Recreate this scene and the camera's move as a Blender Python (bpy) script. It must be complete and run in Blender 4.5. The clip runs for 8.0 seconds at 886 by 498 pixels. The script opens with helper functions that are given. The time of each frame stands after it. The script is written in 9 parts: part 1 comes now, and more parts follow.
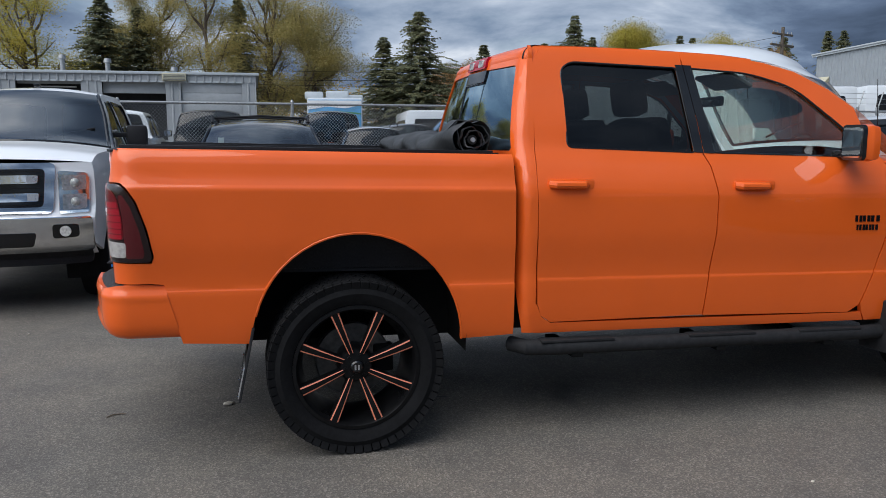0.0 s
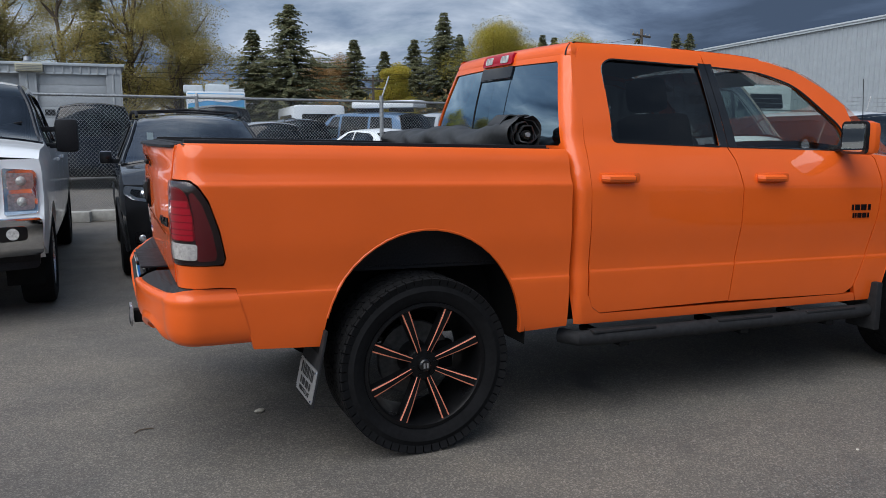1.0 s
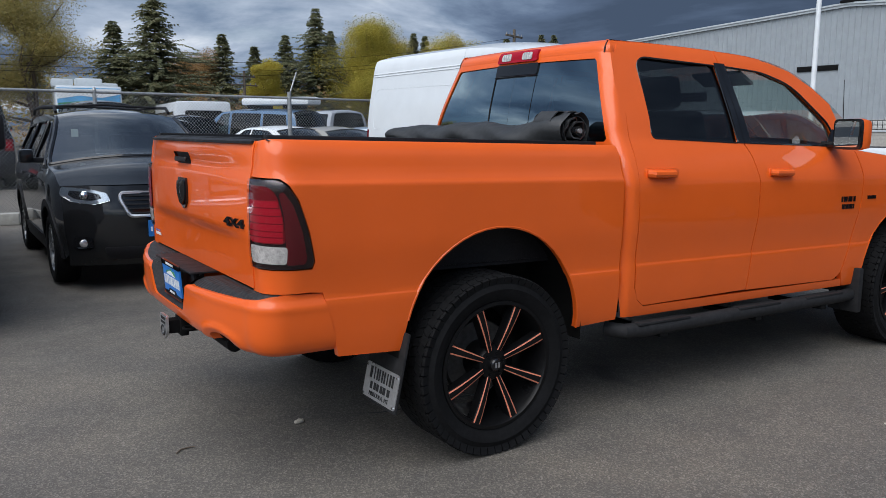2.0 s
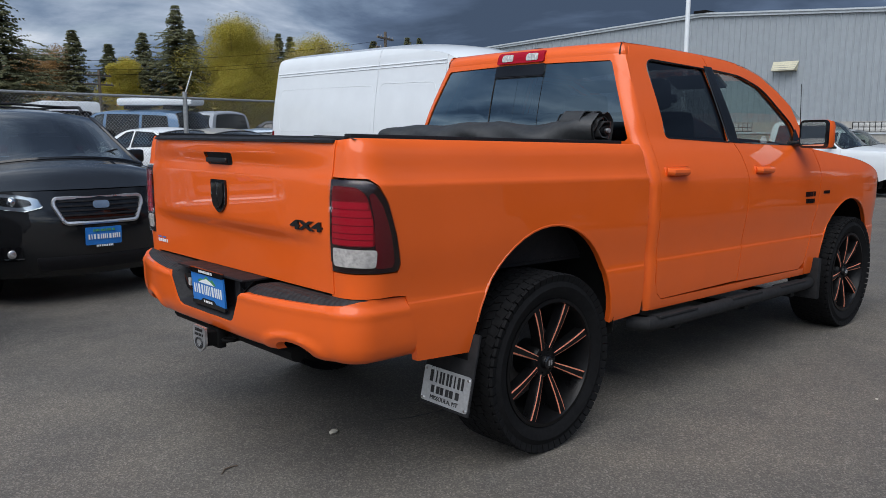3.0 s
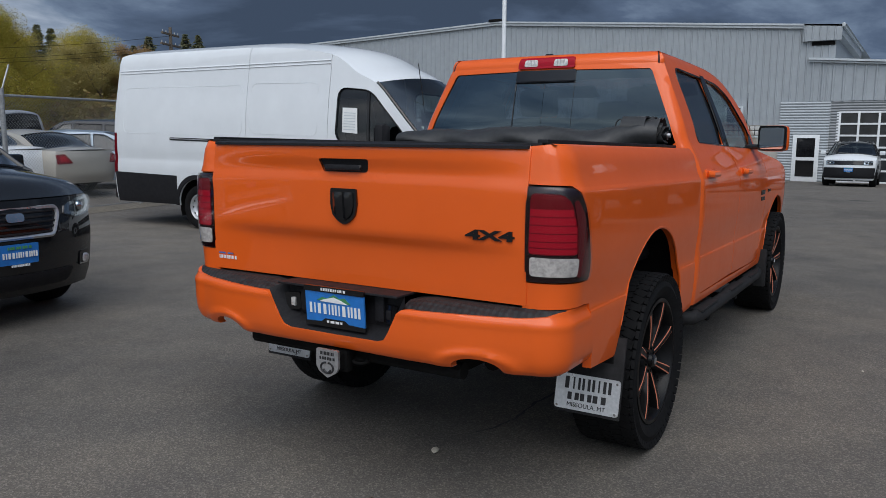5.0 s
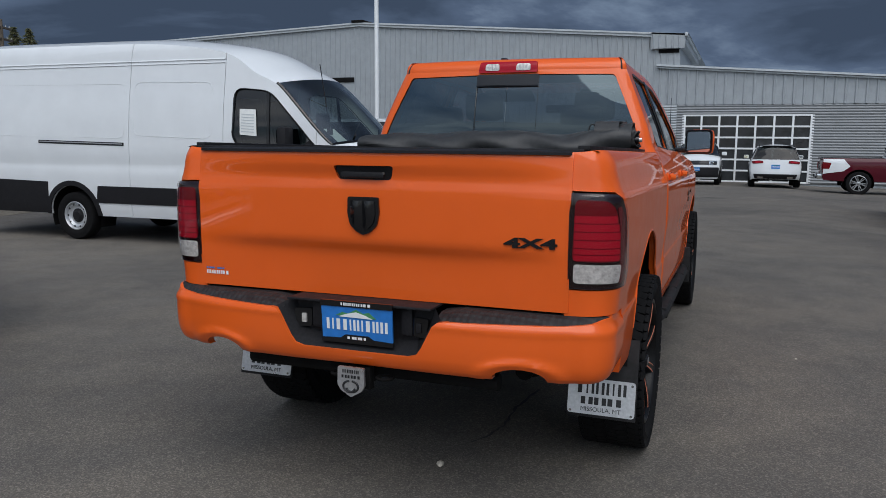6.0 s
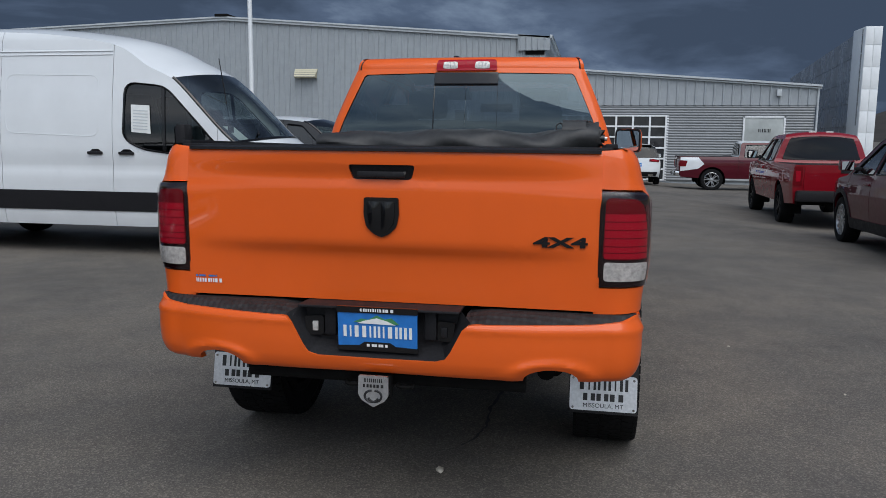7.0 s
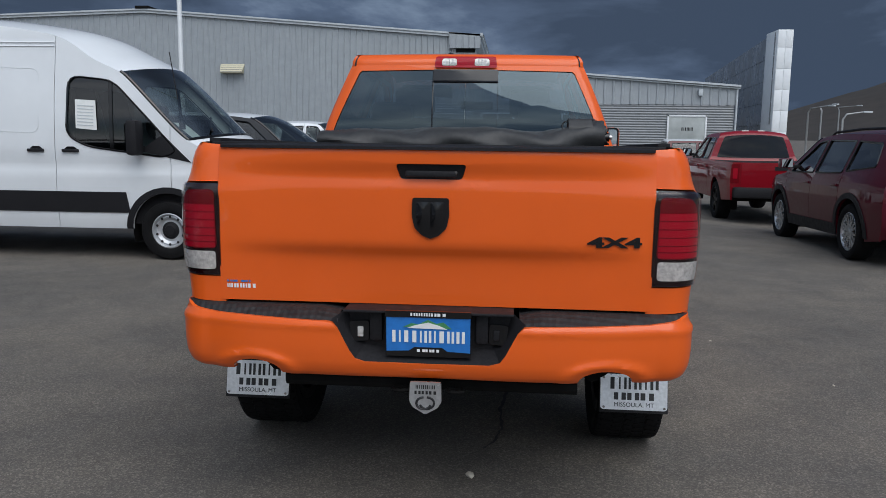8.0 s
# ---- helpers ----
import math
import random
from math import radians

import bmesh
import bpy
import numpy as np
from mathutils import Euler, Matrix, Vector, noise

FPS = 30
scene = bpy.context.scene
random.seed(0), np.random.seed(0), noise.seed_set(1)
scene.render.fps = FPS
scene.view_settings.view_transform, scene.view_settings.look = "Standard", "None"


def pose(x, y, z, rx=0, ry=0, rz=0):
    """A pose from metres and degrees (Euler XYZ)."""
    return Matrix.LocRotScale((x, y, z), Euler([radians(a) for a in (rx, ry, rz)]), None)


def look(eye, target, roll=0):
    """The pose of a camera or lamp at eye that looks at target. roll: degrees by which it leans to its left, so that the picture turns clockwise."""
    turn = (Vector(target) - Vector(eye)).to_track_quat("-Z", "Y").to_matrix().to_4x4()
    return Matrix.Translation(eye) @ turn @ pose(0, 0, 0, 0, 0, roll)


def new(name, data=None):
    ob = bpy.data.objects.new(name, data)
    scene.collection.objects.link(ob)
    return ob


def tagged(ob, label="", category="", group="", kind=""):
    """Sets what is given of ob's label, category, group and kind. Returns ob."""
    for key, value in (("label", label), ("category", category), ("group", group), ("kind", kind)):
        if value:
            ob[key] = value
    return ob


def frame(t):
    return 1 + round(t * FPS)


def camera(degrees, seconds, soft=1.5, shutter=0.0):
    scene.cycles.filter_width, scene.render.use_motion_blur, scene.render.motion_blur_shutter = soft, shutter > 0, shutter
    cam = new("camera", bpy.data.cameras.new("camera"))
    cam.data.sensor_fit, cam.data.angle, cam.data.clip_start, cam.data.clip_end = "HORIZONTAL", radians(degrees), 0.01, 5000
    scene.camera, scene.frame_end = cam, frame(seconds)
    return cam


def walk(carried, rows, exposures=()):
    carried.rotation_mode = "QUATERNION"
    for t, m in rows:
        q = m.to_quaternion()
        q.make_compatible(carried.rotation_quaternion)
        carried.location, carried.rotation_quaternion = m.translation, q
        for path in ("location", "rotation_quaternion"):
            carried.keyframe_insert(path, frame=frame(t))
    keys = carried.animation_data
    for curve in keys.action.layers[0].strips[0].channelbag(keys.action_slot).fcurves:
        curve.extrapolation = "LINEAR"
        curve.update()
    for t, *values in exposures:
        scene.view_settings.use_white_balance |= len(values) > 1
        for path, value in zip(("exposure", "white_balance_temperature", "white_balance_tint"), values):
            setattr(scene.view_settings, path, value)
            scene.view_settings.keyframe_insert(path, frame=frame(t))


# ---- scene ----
cam = camera(58.8, 8.0, 0.8)
PATH = [
    (0, (-0.461, -4.626, 1.522), (0.001, -2.701, 1.236), -0.1),
    (0.5, (-0.919, -4.485, 1.525), (-0.285, -2.61, 1.233), -0.1),
    (1, (-1.358, -4.311, 1.519), (-0.574, -2.496, 1.222), -0.0),
    (1.5, (-1.764, -4.077, 1.516), (-0.85, -2.323, 1.215), 0.1),
    (2, (-2.145, -3.812, 1.509), (-1.068, -2.154, 1.207), 0.1),
    (3.5, (-3.07, -2.967, 1.491), (-1.621, -1.62, 1.195), 0.1),
    (4, (-3.299, -2.665, 1.496), (-1.763, -1.42, 1.196), 0.1),
    (5.5, (-3.822, -1.687, 1.509), (-2.047, -0.809, 1.225), 0.3),
    (6, (-3.896, -1.366, 1.517), (-2.043, -0.67, 1.232), 0.3),
    (6.5, (-3.949, -1.048, 1.508), (-2.037, -0.539, 1.22), 0.4),
    (7, (-3.978, -0.761, 1.511), (-2.032, -0.4, 1.225), 0.5),
    (7.5, (-3.978, -0.499, 1.51), (-2.014, -0.256, 1.222), 0.6),
    (8, (-3.964, -0.287, 1.511), (-1.992, -0.119, 1.22), 0.7),
]
walk(cam, [(t, look(eye, target, roll)) for t, eye, target, roll in PATH],
     [(0, -0.06), (2, -0.06), (3.5, -0.24), (6, -0.51), (8, -0.42)])

# ---- daylight: broken cloud, a veiled sun behind the viewer ----
SUN_ELEVATION, SUN_AZIMUTH = 56.0, 242.0   # degrees; azimuth clockwise from +Y


def make_world():
    w = bpy.data.worlds.new("cloudy_sky")
    w.use_nodes = True
    nt = w.node_tree
    nt.nodes.clear()
    N, L = nt.nodes.new, nt.links.new
    out, bg = N("ShaderNodeOutputWorld"), N("ShaderNodeBackground")
    sky = N("ShaderNodeTexSky")
    sky.sky_type, sky.sun_disc = "NISHITA", False
    sky.sun_elevation, sky.sun_rotation = radians(SUN_ELEVATION), radians(SUN_AZIMUTH)
    blue = N("ShaderNodeVectorMath")
    blue.operation = "SCALE"
    blue.inputs[3].default_value = 0.085
    L(sky.outputs[0], blue.inputs[0])
    tc = N("ShaderNodeTexCoord")
    sep = N("ShaderNodeSeparateXYZ")
    L(tc.outputs["Generated"], sep.inputs[0])
    up = N("ShaderNodeMath")
    up.operation = "MAXIMUM"
    up.inputs[1].default_value = 0.0
    L(sep.outputs[2], up.inputs[0])
    lift = N("ShaderNodeMath")
    lift.operation = "ADD"
    lift.inputs[1].default_value = 0.16
    L(up.outputs[0], lift.inputs[0])
    flat = N("ShaderNodeCombineXYZ")
    for i in (0, 1):
        d = N("ShaderNodeMath")
        d.operation = "DIVIDE"
        L(sep.outputs[i], d.inputs[0])
        L(lift.outputs[0], d.inputs[1])
        L(d.outputs[0], flat.inputs[i])
    shift = N("ShaderNodeVectorMath")
    shift.inputs[1].default_value = SKY_SHIFT
    L(flat.outputs[0], shift.inputs[0])
    # brighter cloud on the open side of the sky, darker over the long building
    lean = N("ShaderNodeVectorMath")
    lean.operation = "DOT_PRODUCT"
    lean.inputs[1].default_value = (-0.97, 0.22, 0.0)
    L(tc.outputs["Generated"], lean.inputs[0])
    big = N("ShaderNodeTexNoise")
    big.inputs["Scale"].default_value, big.inputs["Detail"].default_value = 0.74, 10.0
    big.inputs["Roughness"].default_value, big.inputs["Distortion"].default_value = 0.56, 0.35
    L(shift.outputs[0], big.inputs["Vector"])
    tone = N("ShaderNodeValToRGB")
    e = tone.color_ramp.elements
    e[0].position, e[0].color = 0.30, (0.062, 0.092, 0.150, 1)
    e[1].position, e[1].color = 0.84, (0.88, 0.93, 1.0, 1)
    for pos, col in ((0.46, (0.115, 0.165, 0.262, 1)), (0.56, (0.21, 0.285, 0.41, 1)), (0.68, (0.42, 0.50, 0.63, 1))):
        k = e.new(pos)
        k.color = col
    tilt = N("ShaderNodeMath")
    tilt.operation = "MULTIPLY_ADD"
    tilt.inputs[1].default_value = CLOUD_LEAN
    L(lean.outputs["Value"], tilt.inputs[0])
    bold = N("ShaderNodeMath")
    bold.operation = "MULTIPLY_ADD"
    bold.inputs[1].default_value, bold.inputs[2].default_value = 1.5, -0.205
    L(big.outputs[0], bold.inputs[0])
    L(bold.outputs[0], tilt.inputs[2])
    L(tilt.outputs[0], tone.inputs[0])
    thin = N("ShaderNodeTexNoise")
    thin.inputs["Scale"].default_value, thin.inputs["Detail"].default_value = 0.9, 6.0
    L(shift.outputs[0], thin.inputs["Vector"])
    gap = N("ShaderNodeMapRange")
    gap.inputs[1].default_value, gap.inputs[2].default_value = 0.54, 0.76
    # wider gaps of open blue on the bright side
    open_ = N("ShaderNodeMath")
    open_.operation = "MULTIPLY_ADD"
    open_.inputs[1].default_value = 0.13
    L(lean.outputs["Value"], open_.inputs[0])
    L(thin.outputs[0], open_.inputs[2])
    L(open_.outputs[0], gap.inputs[0])
    mix = N("ShaderNodeMix")
    mix.data_type = "RGBA"
    L(gap.outputs[0], mix.inputs[0])
    L(tone.outputs[0], mix.inputs[6])
    L(blue.outputs[0], mix.inputs[7])
    # clouds glow round the veiled sun
    near = N("ShaderNodeVectorMath")
    near.operation = "DOT_PRODUCT"
    e_, a_ = radians(SUN_ELEVATION), radians(SUN_AZIMUTH)
    near.inputs[1].default_value = (math.sin(a_) * math.cos(e_), math.cos(a_) * math.cos(e_), math.sin(e_))
    L(tc.outputs["Generated"], near.inputs[0])
    pos = N("ShaderNodeMath")
    pos.operation = "MAXIMUM"
    pos.inputs[1].default_value = 0.0
    L(near.outputs["Value"], pos.inputs[0])
    power = N("ShaderNodeMath")
    power.operation = "POWER"
    power.inputs[1].default_value = 2.5
    L(pos.outputs[0], power.inputs[0])
    gain = N("ShaderNodeMath")
    gain.operation = "MULTIPLY_ADD"
    gain.inputs[1].default_value, gain.inputs[2].default_value = SUN_GLOW, 1.0
    L(power.outputs[0], gain.inputs[0])
    glow = N("ShaderNodeVectorMath")
    glow.operation = "SCALE"
    L(mix.outputs[2], glow.inputs[0])
    L(gain.outputs[0], glow.inputs[3])
    L(glow.outputs[0], bg.inputs[0])
    bg.inputs[1].default_value = SKY_STRENGTH
    L(bg.outputs[0], out.inputs[0])
    scene.world = w


SKY_STRENGTH, SUN_STRENGTH, SKY_SHIFT = 1.06, 2.5, (3.4, 7.1, 0.0)
CLOUD_LEAN, SUN_GLOW = 0.24, 2.0
make_world()
lamp = bpy.data.lights.new("sun", "SUN")
lamp.energy, lamp.angle, lamp.color = SUN_STRENGTH, radians(62), (1.0, 0.97, 0.93)
sun = new("sun", lamp)
_e, _a = radians(SUN_ELEVATION), radians(SUN_AZIMUTH)
sun.matrix_basis = look((math.sin(_a) * math.cos(_e) * 50, math.cos(_a) * math.cos(_e) * 50, math.sin(_e) * 50), (0, 0, 0))
scene.view_settings.exposure = 0.0


# ---- materials ----
class Mat:
    """A node material round one Principled shader, with small helpers for its inputs."""

    def __init__(self, name, colour=(0.5, 0.5, 0.5), rough=0.5, metal=0.0, coat=0.0, spec=0.5):
        self.m = bpy.data.materials.new(name)
        self.m.use_nodes = True
        self.nt = self.m.node_tree
        self.p = self.nt.nodes["Principled BSDF"]
        self.p.inputs["Base Color"].default_value = (*colour, 1)
        self.p.inputs["Roughness"].default_value = rough
        self.p.inputs["Metallic"].default_value = metal
        self.p.inputs["Coat Weight"].default_value = coat
        self.p.inputs["Coat Roughness"].default_value = 0.04
        self.p.inputs["Specular IOR Level"].default_value = spec
        self.tc = None

    def n(self, kind):
        return self.nt.nodes.new("ShaderNode" + kind)

    def link(self, a, b):
        self.nt.links.new(a, b)

    def coords(self, stretch=(1, 1, 1)):
        if self.tc is None:
            self.tc = self.n("TexCoord")
        mp = self.n("Mapping")
        mp.inputs["Scale"].default_value = stretch
        self.link(self.tc.outputs["Object"], mp.inputs[0])
        return mp.outputs[0]

    def noise(self, scale, detail=4.0, rough=0.55, stretch=(1, 1, 1)):
        t = self.n("TexNoise")
        t.inputs["Scale"].default_value, t.inputs["Detail"].default_value, t.inputs["Roughness"].default_value = scale, detail, rough
        self.link(self.coords(stretch), t.inputs["Vector"])
        return t.outputs[0]

    def ramp(self, value, stops):
        r = self.n("ValToRGB")
        e = r.color_ramp.elements
        e[0].position, e[0].color = stops[0][0], (*stops[0][1], 1)
        e[1].position, e[1].color = stops[-1][0], (*stops[-1][1], 1)
        for pos, col in stops[1:-1]:
            k = e.new(pos)
            k.color = (*col, 1)
        self.link(value, r.inputs[0])
        return r.outputs[0]

    def mix(self, fac, a, b, blend="MIX"):
        x = self.n("Mix")
        x.data_type, x.blend_type = "RGBA", blend
        for sock, v in ((x.inputs[0], fac), (x.inputs[6], a), (x.inputs[7], b)):
            if isinstance(v, (int, float)):
                sock.default_value = v
            elif isinstance(v, tuple):
                sock.default_value = (*v, 1)
            else:
                self.link(v, sock)
        return x.outputs[2]

    def math(self, op, a, b=0.0):
        x = self.n("Math")
        x.operation = op
        for sock, v in ((x.inputs[0], a), (x.inputs[1], b)):
            if isinstance(v, (int, float)):
                sock.default_value = v
            else:
                self.link(v, sock)
        return x.outputs[0]

    def colour(self, sock):
        self.link(sock, self.p.inputs["Base Color"])
        return self

    def rough(self, sock):
        self.link(sock, self.p.inputs["Roughness"])
        return self

    def bump(self, sock, strength=0.3, dist=0.01):
        b = self.n("Bump")
        b.inputs["Strength"].default_value, b.inputs["Distance"].default_value = strength, dist
        self.link(sock, b.inputs["Height"])
        self.link(b.outputs[0], self.p.inputs["Normal"])
        return self


def paint(name, colour, metal=0.0, dust=0.05, coat=1.0):
    """Car paint: clear coat over a base with faint flake, ripple and road dust."""
    k = Mat(name, colour, 0.42, metal, coat, 0.05)
    dark = tuple(c * 0.94 for c in colour)
    a = k.mix(k.ramp(k.noise(2.2, 3), [(0.35, (0, 0, 0)), (0.7, (1, 1, 1))]), dark, colour)
    grime = k.ramp(k.noise(9, 6, 0.7), [(0.45, (0, 0, 0)), (0.8, (dust, dust, dust))])
    k.colour(k.mix(grime, a, (0.30, 0.27, 0.23)))
    k.rough(k.ramp(k.noise(14, 4), [(0.3, (0.40,) * 3), (0.75, (0.48,) * 3)]))
    k.link(k.ramp(k.noise(30, 4, 0.6), [(0.5, (0.004,) * 3), (0.85, (0.025,) * 3)]), k.p.inputs["Coat Roughness"])
    k.p.inputs["Coat IOR"].default_value = 1.5
    return k.m


def speckled(name, colour, rough=0.7, scale=60, amount=0.25, metal=0.0, bump=0.25, dist=0.002):
    """Plastic, rubber, cast metal or plaster: two scales of mottling and a fine relief."""
    k = Mat(name, colour, rough, metal)
    lo, hi = tuple(c * (1 - amount) for c in colour), tuple(min(1, c * (1 + amount)) for c in colour)
    a = k.ramp(k.noise(scale, 3), [(0.3, lo), (0.7, hi)])
    k.colour(k.mix(k.ramp(k.noise(scale / 14, 4), [(0.35, (0, 0, 0)), (0.75, (0.5, 0.5, 0.5))]), a, lo))
    k.rough(k.ramp(k.noise(scale / 6, 4), [(0.3, (max(0.02, rough - 0.1),) * 3), (0.7, (min(1, rough + 0.08),) * 3)]))
    if bump:
        k.bump(k.noise(scale, 3), bump, dist)
    return k.m


def pane(name, tint, gloss=1.0, ior=1.5, slant=4.0):
    """A thin window pane: tinted see-through sheet with a mirror sheen."""
    k = Mat(name)
    k.nt.nodes.remove(k.p)
    see, shine, mx, lw = k.n("BsdfTransparent"), k.n("BsdfGlossy"), k.n("MixShader"), k.n("LayerWeight")
    see.inputs[0].default_value = (*tint, 1)
    shine.inputs[0].default_value = (gloss, gloss, gloss, 1)
    shine.inputs["Roughness"].default_value = 0.015
    f0 = ((ior - 1) / (ior + 1)) ** 2
    lw.inputs[0].default_value = 0.5
    edge = k.math("POWER", lw.outputs["Facing"], slant)
    k.link(k.math("ADD", k.math("MULTIPLY", edge, 1 - f0), f0), mx.inputs[0])
    k.link(see.outputs[0], mx.inputs[1])
    k.link(shine.outputs[0], mx.inputs[2])
    k.link(mx.outputs[0], k.nt.nodes["Material Output"].inputs[0])
    return k.m


def asphalt():
    k = Mat("asphalt", (0.1, 0.1, 0.1), 0.85)
    stones = k.n("TexVoronoi")
    stones.inputs["Scale"].default_value = 140
    k.link(k.coords(), stones.inputs["Vector"])
    grit = k.ramp(stones.outputs["Color"], [(0.12, (0.082, 0.079, 0.074)), (0.6, (0.122, 0.117, 0.109)), (0.985, (0.235, 0.226, 0.212))])
    broad = k.ramp(k.noise(0.35, 6, 0.62), [(0.32, (0.72, 0.72, 0.73)), (0.5, (1, 1, 1)), (0.72, (1.22, 1.19, 1.14))])
    base = k.mix(1.0, k.mix(1.0, grit, (0.95, 0.895, 0.825), "MULTIPLY"), broad, "MULTIPLY")
    worn = k.ramp(k.noise(1.6, 8, 0.7), [(0.40, (0.86, 0.86, 0.87)), (0.62, (1.1, 1.08, 1.05))])
    base = k.mix(1.0, base, worn, "MULTIPLY")
    drips = k.ramp(k.noise(1.1, 3, 0.4, (1, 0.6, 1)), [(0.70, (0, 0, 0)), (0.755, (0.75, 0.75, 0.75))])
    base = k.mix(drips, base, (0.035, 0.034, 0.033))
    k.colour(base)
    k.rough(k.ramp(k.noise(2.3, 5), [(0.3, (0.72,) * 3), (0.7, (0.93,) * 3)]))
    h = k.math("ADD", k.math("MULTIPLY", stones.outputs["Distance"], 0.6), k.noise(260, 3))
    k.bump(h, 0.4, 0.005)
    return k.m


def tailgate_grid():
    """Step pads: black plastic with a raised diamond grip."""
    k = Mat("step_pad_plastic", (0.016, 0.016, 0.018), 0.62, spec=0.3)
    v = k.n("TexVoronoi")
    v.distance, v.inputs["Scale"].default_value, v.inputs["Randomness"].default_value = "MANHATTAN", 38, 0.0
    k.link(k.coords((1, 1, 0.1)), v.inputs["Vector"])
    k.colour(k.ramp(k.noise(30, 4), [(0.3, (0.010, 0.010, 0.011)), (0.75, (0.026, 0.026, 0.027))]))
    k.bump(v.outputs["Distance"], 0.7, 0.006)
    return k.m


def foliage(name, dark, light, autumn):
    k = Mat(name, dark, 0.65)
    info = k.n("NewGeometry")
    a = k.ramp(info.outputs["Random Per Island"], [(0.0, dark), (0.6, light), (1.0, autumn)])
    b = k.ramp(k.noise(0.45, 3), [(0.35, (0.82, 0.85, 0.82)), (0.7, (1.12, 1.08, 1.0))])
    k.colour(k.mix(1.0, a, b, "MULTIPLY"))
    k.p.inputs["Specular IOR Level"].default_value = 0.2
    thru, mx = k.n("BsdfTranslucent"), k.n("MixShader")
    k.link(k.p.inputs["Base Color"].links[0].from_socket, thru.inputs[0])
    mx.inputs[0].default_value = 0.5
    k.link(k.p.outputs[0], mx.inputs[1])
    k.link(thru.outputs[0], mx.inputs[2])
    k.link(mx.outputs[0], k.nt.nodes["Material Output"].inputs[0])
    return k.m


M = {}
M["orange"] = paint("orange_clearcoat", (0.78, 0.118, 0.015), 0.0, 0.01, 0.75)
M["white"] = paint("white_clearcoat", (0.70, 0.73, 0.745), 0.0, 0.02, 0.8)
M["silver_white"] = paint("pearl_white_clearcoat", (0.80, 0.82, 0.83), 0.0, 0.02, 0.8)
M["silver"] = paint("silver_clearcoat", (0.50, 0.52, 0.54), 0.5, 0.1)
M["black_paint"] = paint("black_clearcoat", (0.010, 0.0105, 0.0115), 0.0, 0.0, 1.0)
M["navy"] = paint("navy_clearcoat", (0.006, 0.009, 0.016), 0.1, 0.02, 0.7)
M["silver_blue"] = paint("silver_blue_clearcoat", (0.34, 0.41, 0.48), 0.4, 0.05)
M["blue_paint"] = paint("steel_blue_clearcoat", (0.08, 0.15, 0.25), 0.3, 0.02)
M["grey_paint"] = paint("grey_clearcoat", (0.07, 0.08, 0.09), 0.4, 0.02)
M["red_paint"] = paint("red_clearcoat", (0.22, 0.005, 0.012), 0.0, 0.0, 0.8)
M["maroon"] = paint("maroon_clearcoat", (0.075, 0.004, 0.012), 0.0, 0.0, 0.7)
M["champagne"] = paint("champagne_clearcoat", (0.47, 0.44, 0.38), 0.4, 0.08)
M["black_plastic"] = speckled("black_plastic", (0.016, 0.016, 0.018), 0.55, 90, 0.3)
M["gloss_black"] = speckled("gloss_black", (0.008, 0.008, 0.009), 0.07, 40, 0.2, bump=0)
M["rubber"] = speckled("tyre_rubber", (0.0065, 0.0065, 0.007), 0.85, 45, 0.35, bump=0.3)
M["flap_rubber"] = speckled("flap_rubber", (0.022, 0.022, 0.023), 0.7, 30, 0.3)
# near-black, for dirty underparts and for blocks that stand in for shade
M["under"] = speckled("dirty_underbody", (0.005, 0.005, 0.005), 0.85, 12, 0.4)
M["rim_black"] = speckled("black_rim", (0.006, 0.006, 0.0065), 0.36, 50, 0.3, bump=0.05)
M["milled"] = speckled("orange_milled_edge", (0.74, 0.24, 0.14), 0.4, 80, 0.15, 0.0, bump=0)
M["chrome"] = speckled("chrome", (0.72, 0.73, 0.74), 0.09, 12, 0.1, 1.0, bump=0)
M["steel"] = speckled("brushed_steel", (0.60, 0.60, 0.61), 0.36, 70, 0.12, 0.85, bump=0.1)
M["worn_iron"] = speckled("worn_iron", (0.10, 0.095, 0.09), 0.55, 40, 0.3, 0.6, bump=0.1)
M["alloy"] = speckled("alloy_wheel", (0.42, 0.43, 0.44), 0.30, 40, 0.15, 0.8, bump=0)
M["galvanised"] = speckled("galvanised_steel", (0.36, 0.37, 0.37), 0.5, 25, 0.25, 0.6)
M["pad"] = tailgate_grid()
M["vinyl"] = speckled("black_vinyl", (0.022, 0.023, 0.024), 0.55, 35, 0.3, bump=0.35, dist=0.004)
M["headliner"] = speckled("grey_headliner", (0.36, 0.37, 0.36), 0.9, 60, 0.12)
M["picture_blue"] = speckled("pale_blue_picture", (0.10, 0.34, 0.60), 0.5, 3, 0.25, bump=0)
M["seat"] = speckled("dark_seat_cloth", (0.020, 0.020, 0.022), 0.85, 70, 0.3)
M["dash"] = speckled("dashboard_plastic", (0.030, 0.030, 0.032), 0.6, 80, 0.3)
M["glass_dark"] = pane("privacy_glass", (0.085, 0.095, 0.10), 1.0, 1.42)
M["glass_clear"] = pane("windscreen_glass", (0.68, 0.76, 0.73), 1.0, 1.55)
M["glass_windscreen"] = pane("light_windscreen_glass", (0.58, 0.65, 0.62), 1.0, 2.15)
M["ribbed_reflector"] = speckled("ribbed_reflector", (0.62, 0.62, 0.62), 0.22, 45, 0.45, 0.7, bump=0.5, dist=0.004)
M["glass_rear"] = pane("rear_privacy_glass", (0.075, 0.09, 0.12), 0.9, 1.66, 1.35)
# blue gloss tint stands in for bluer sky mirrored in the window
M["glass_rear"].node_tree.nodes["Glossy BSDF"].inputs[0].default_value = (0.70, 0.90, 1.0, 1)
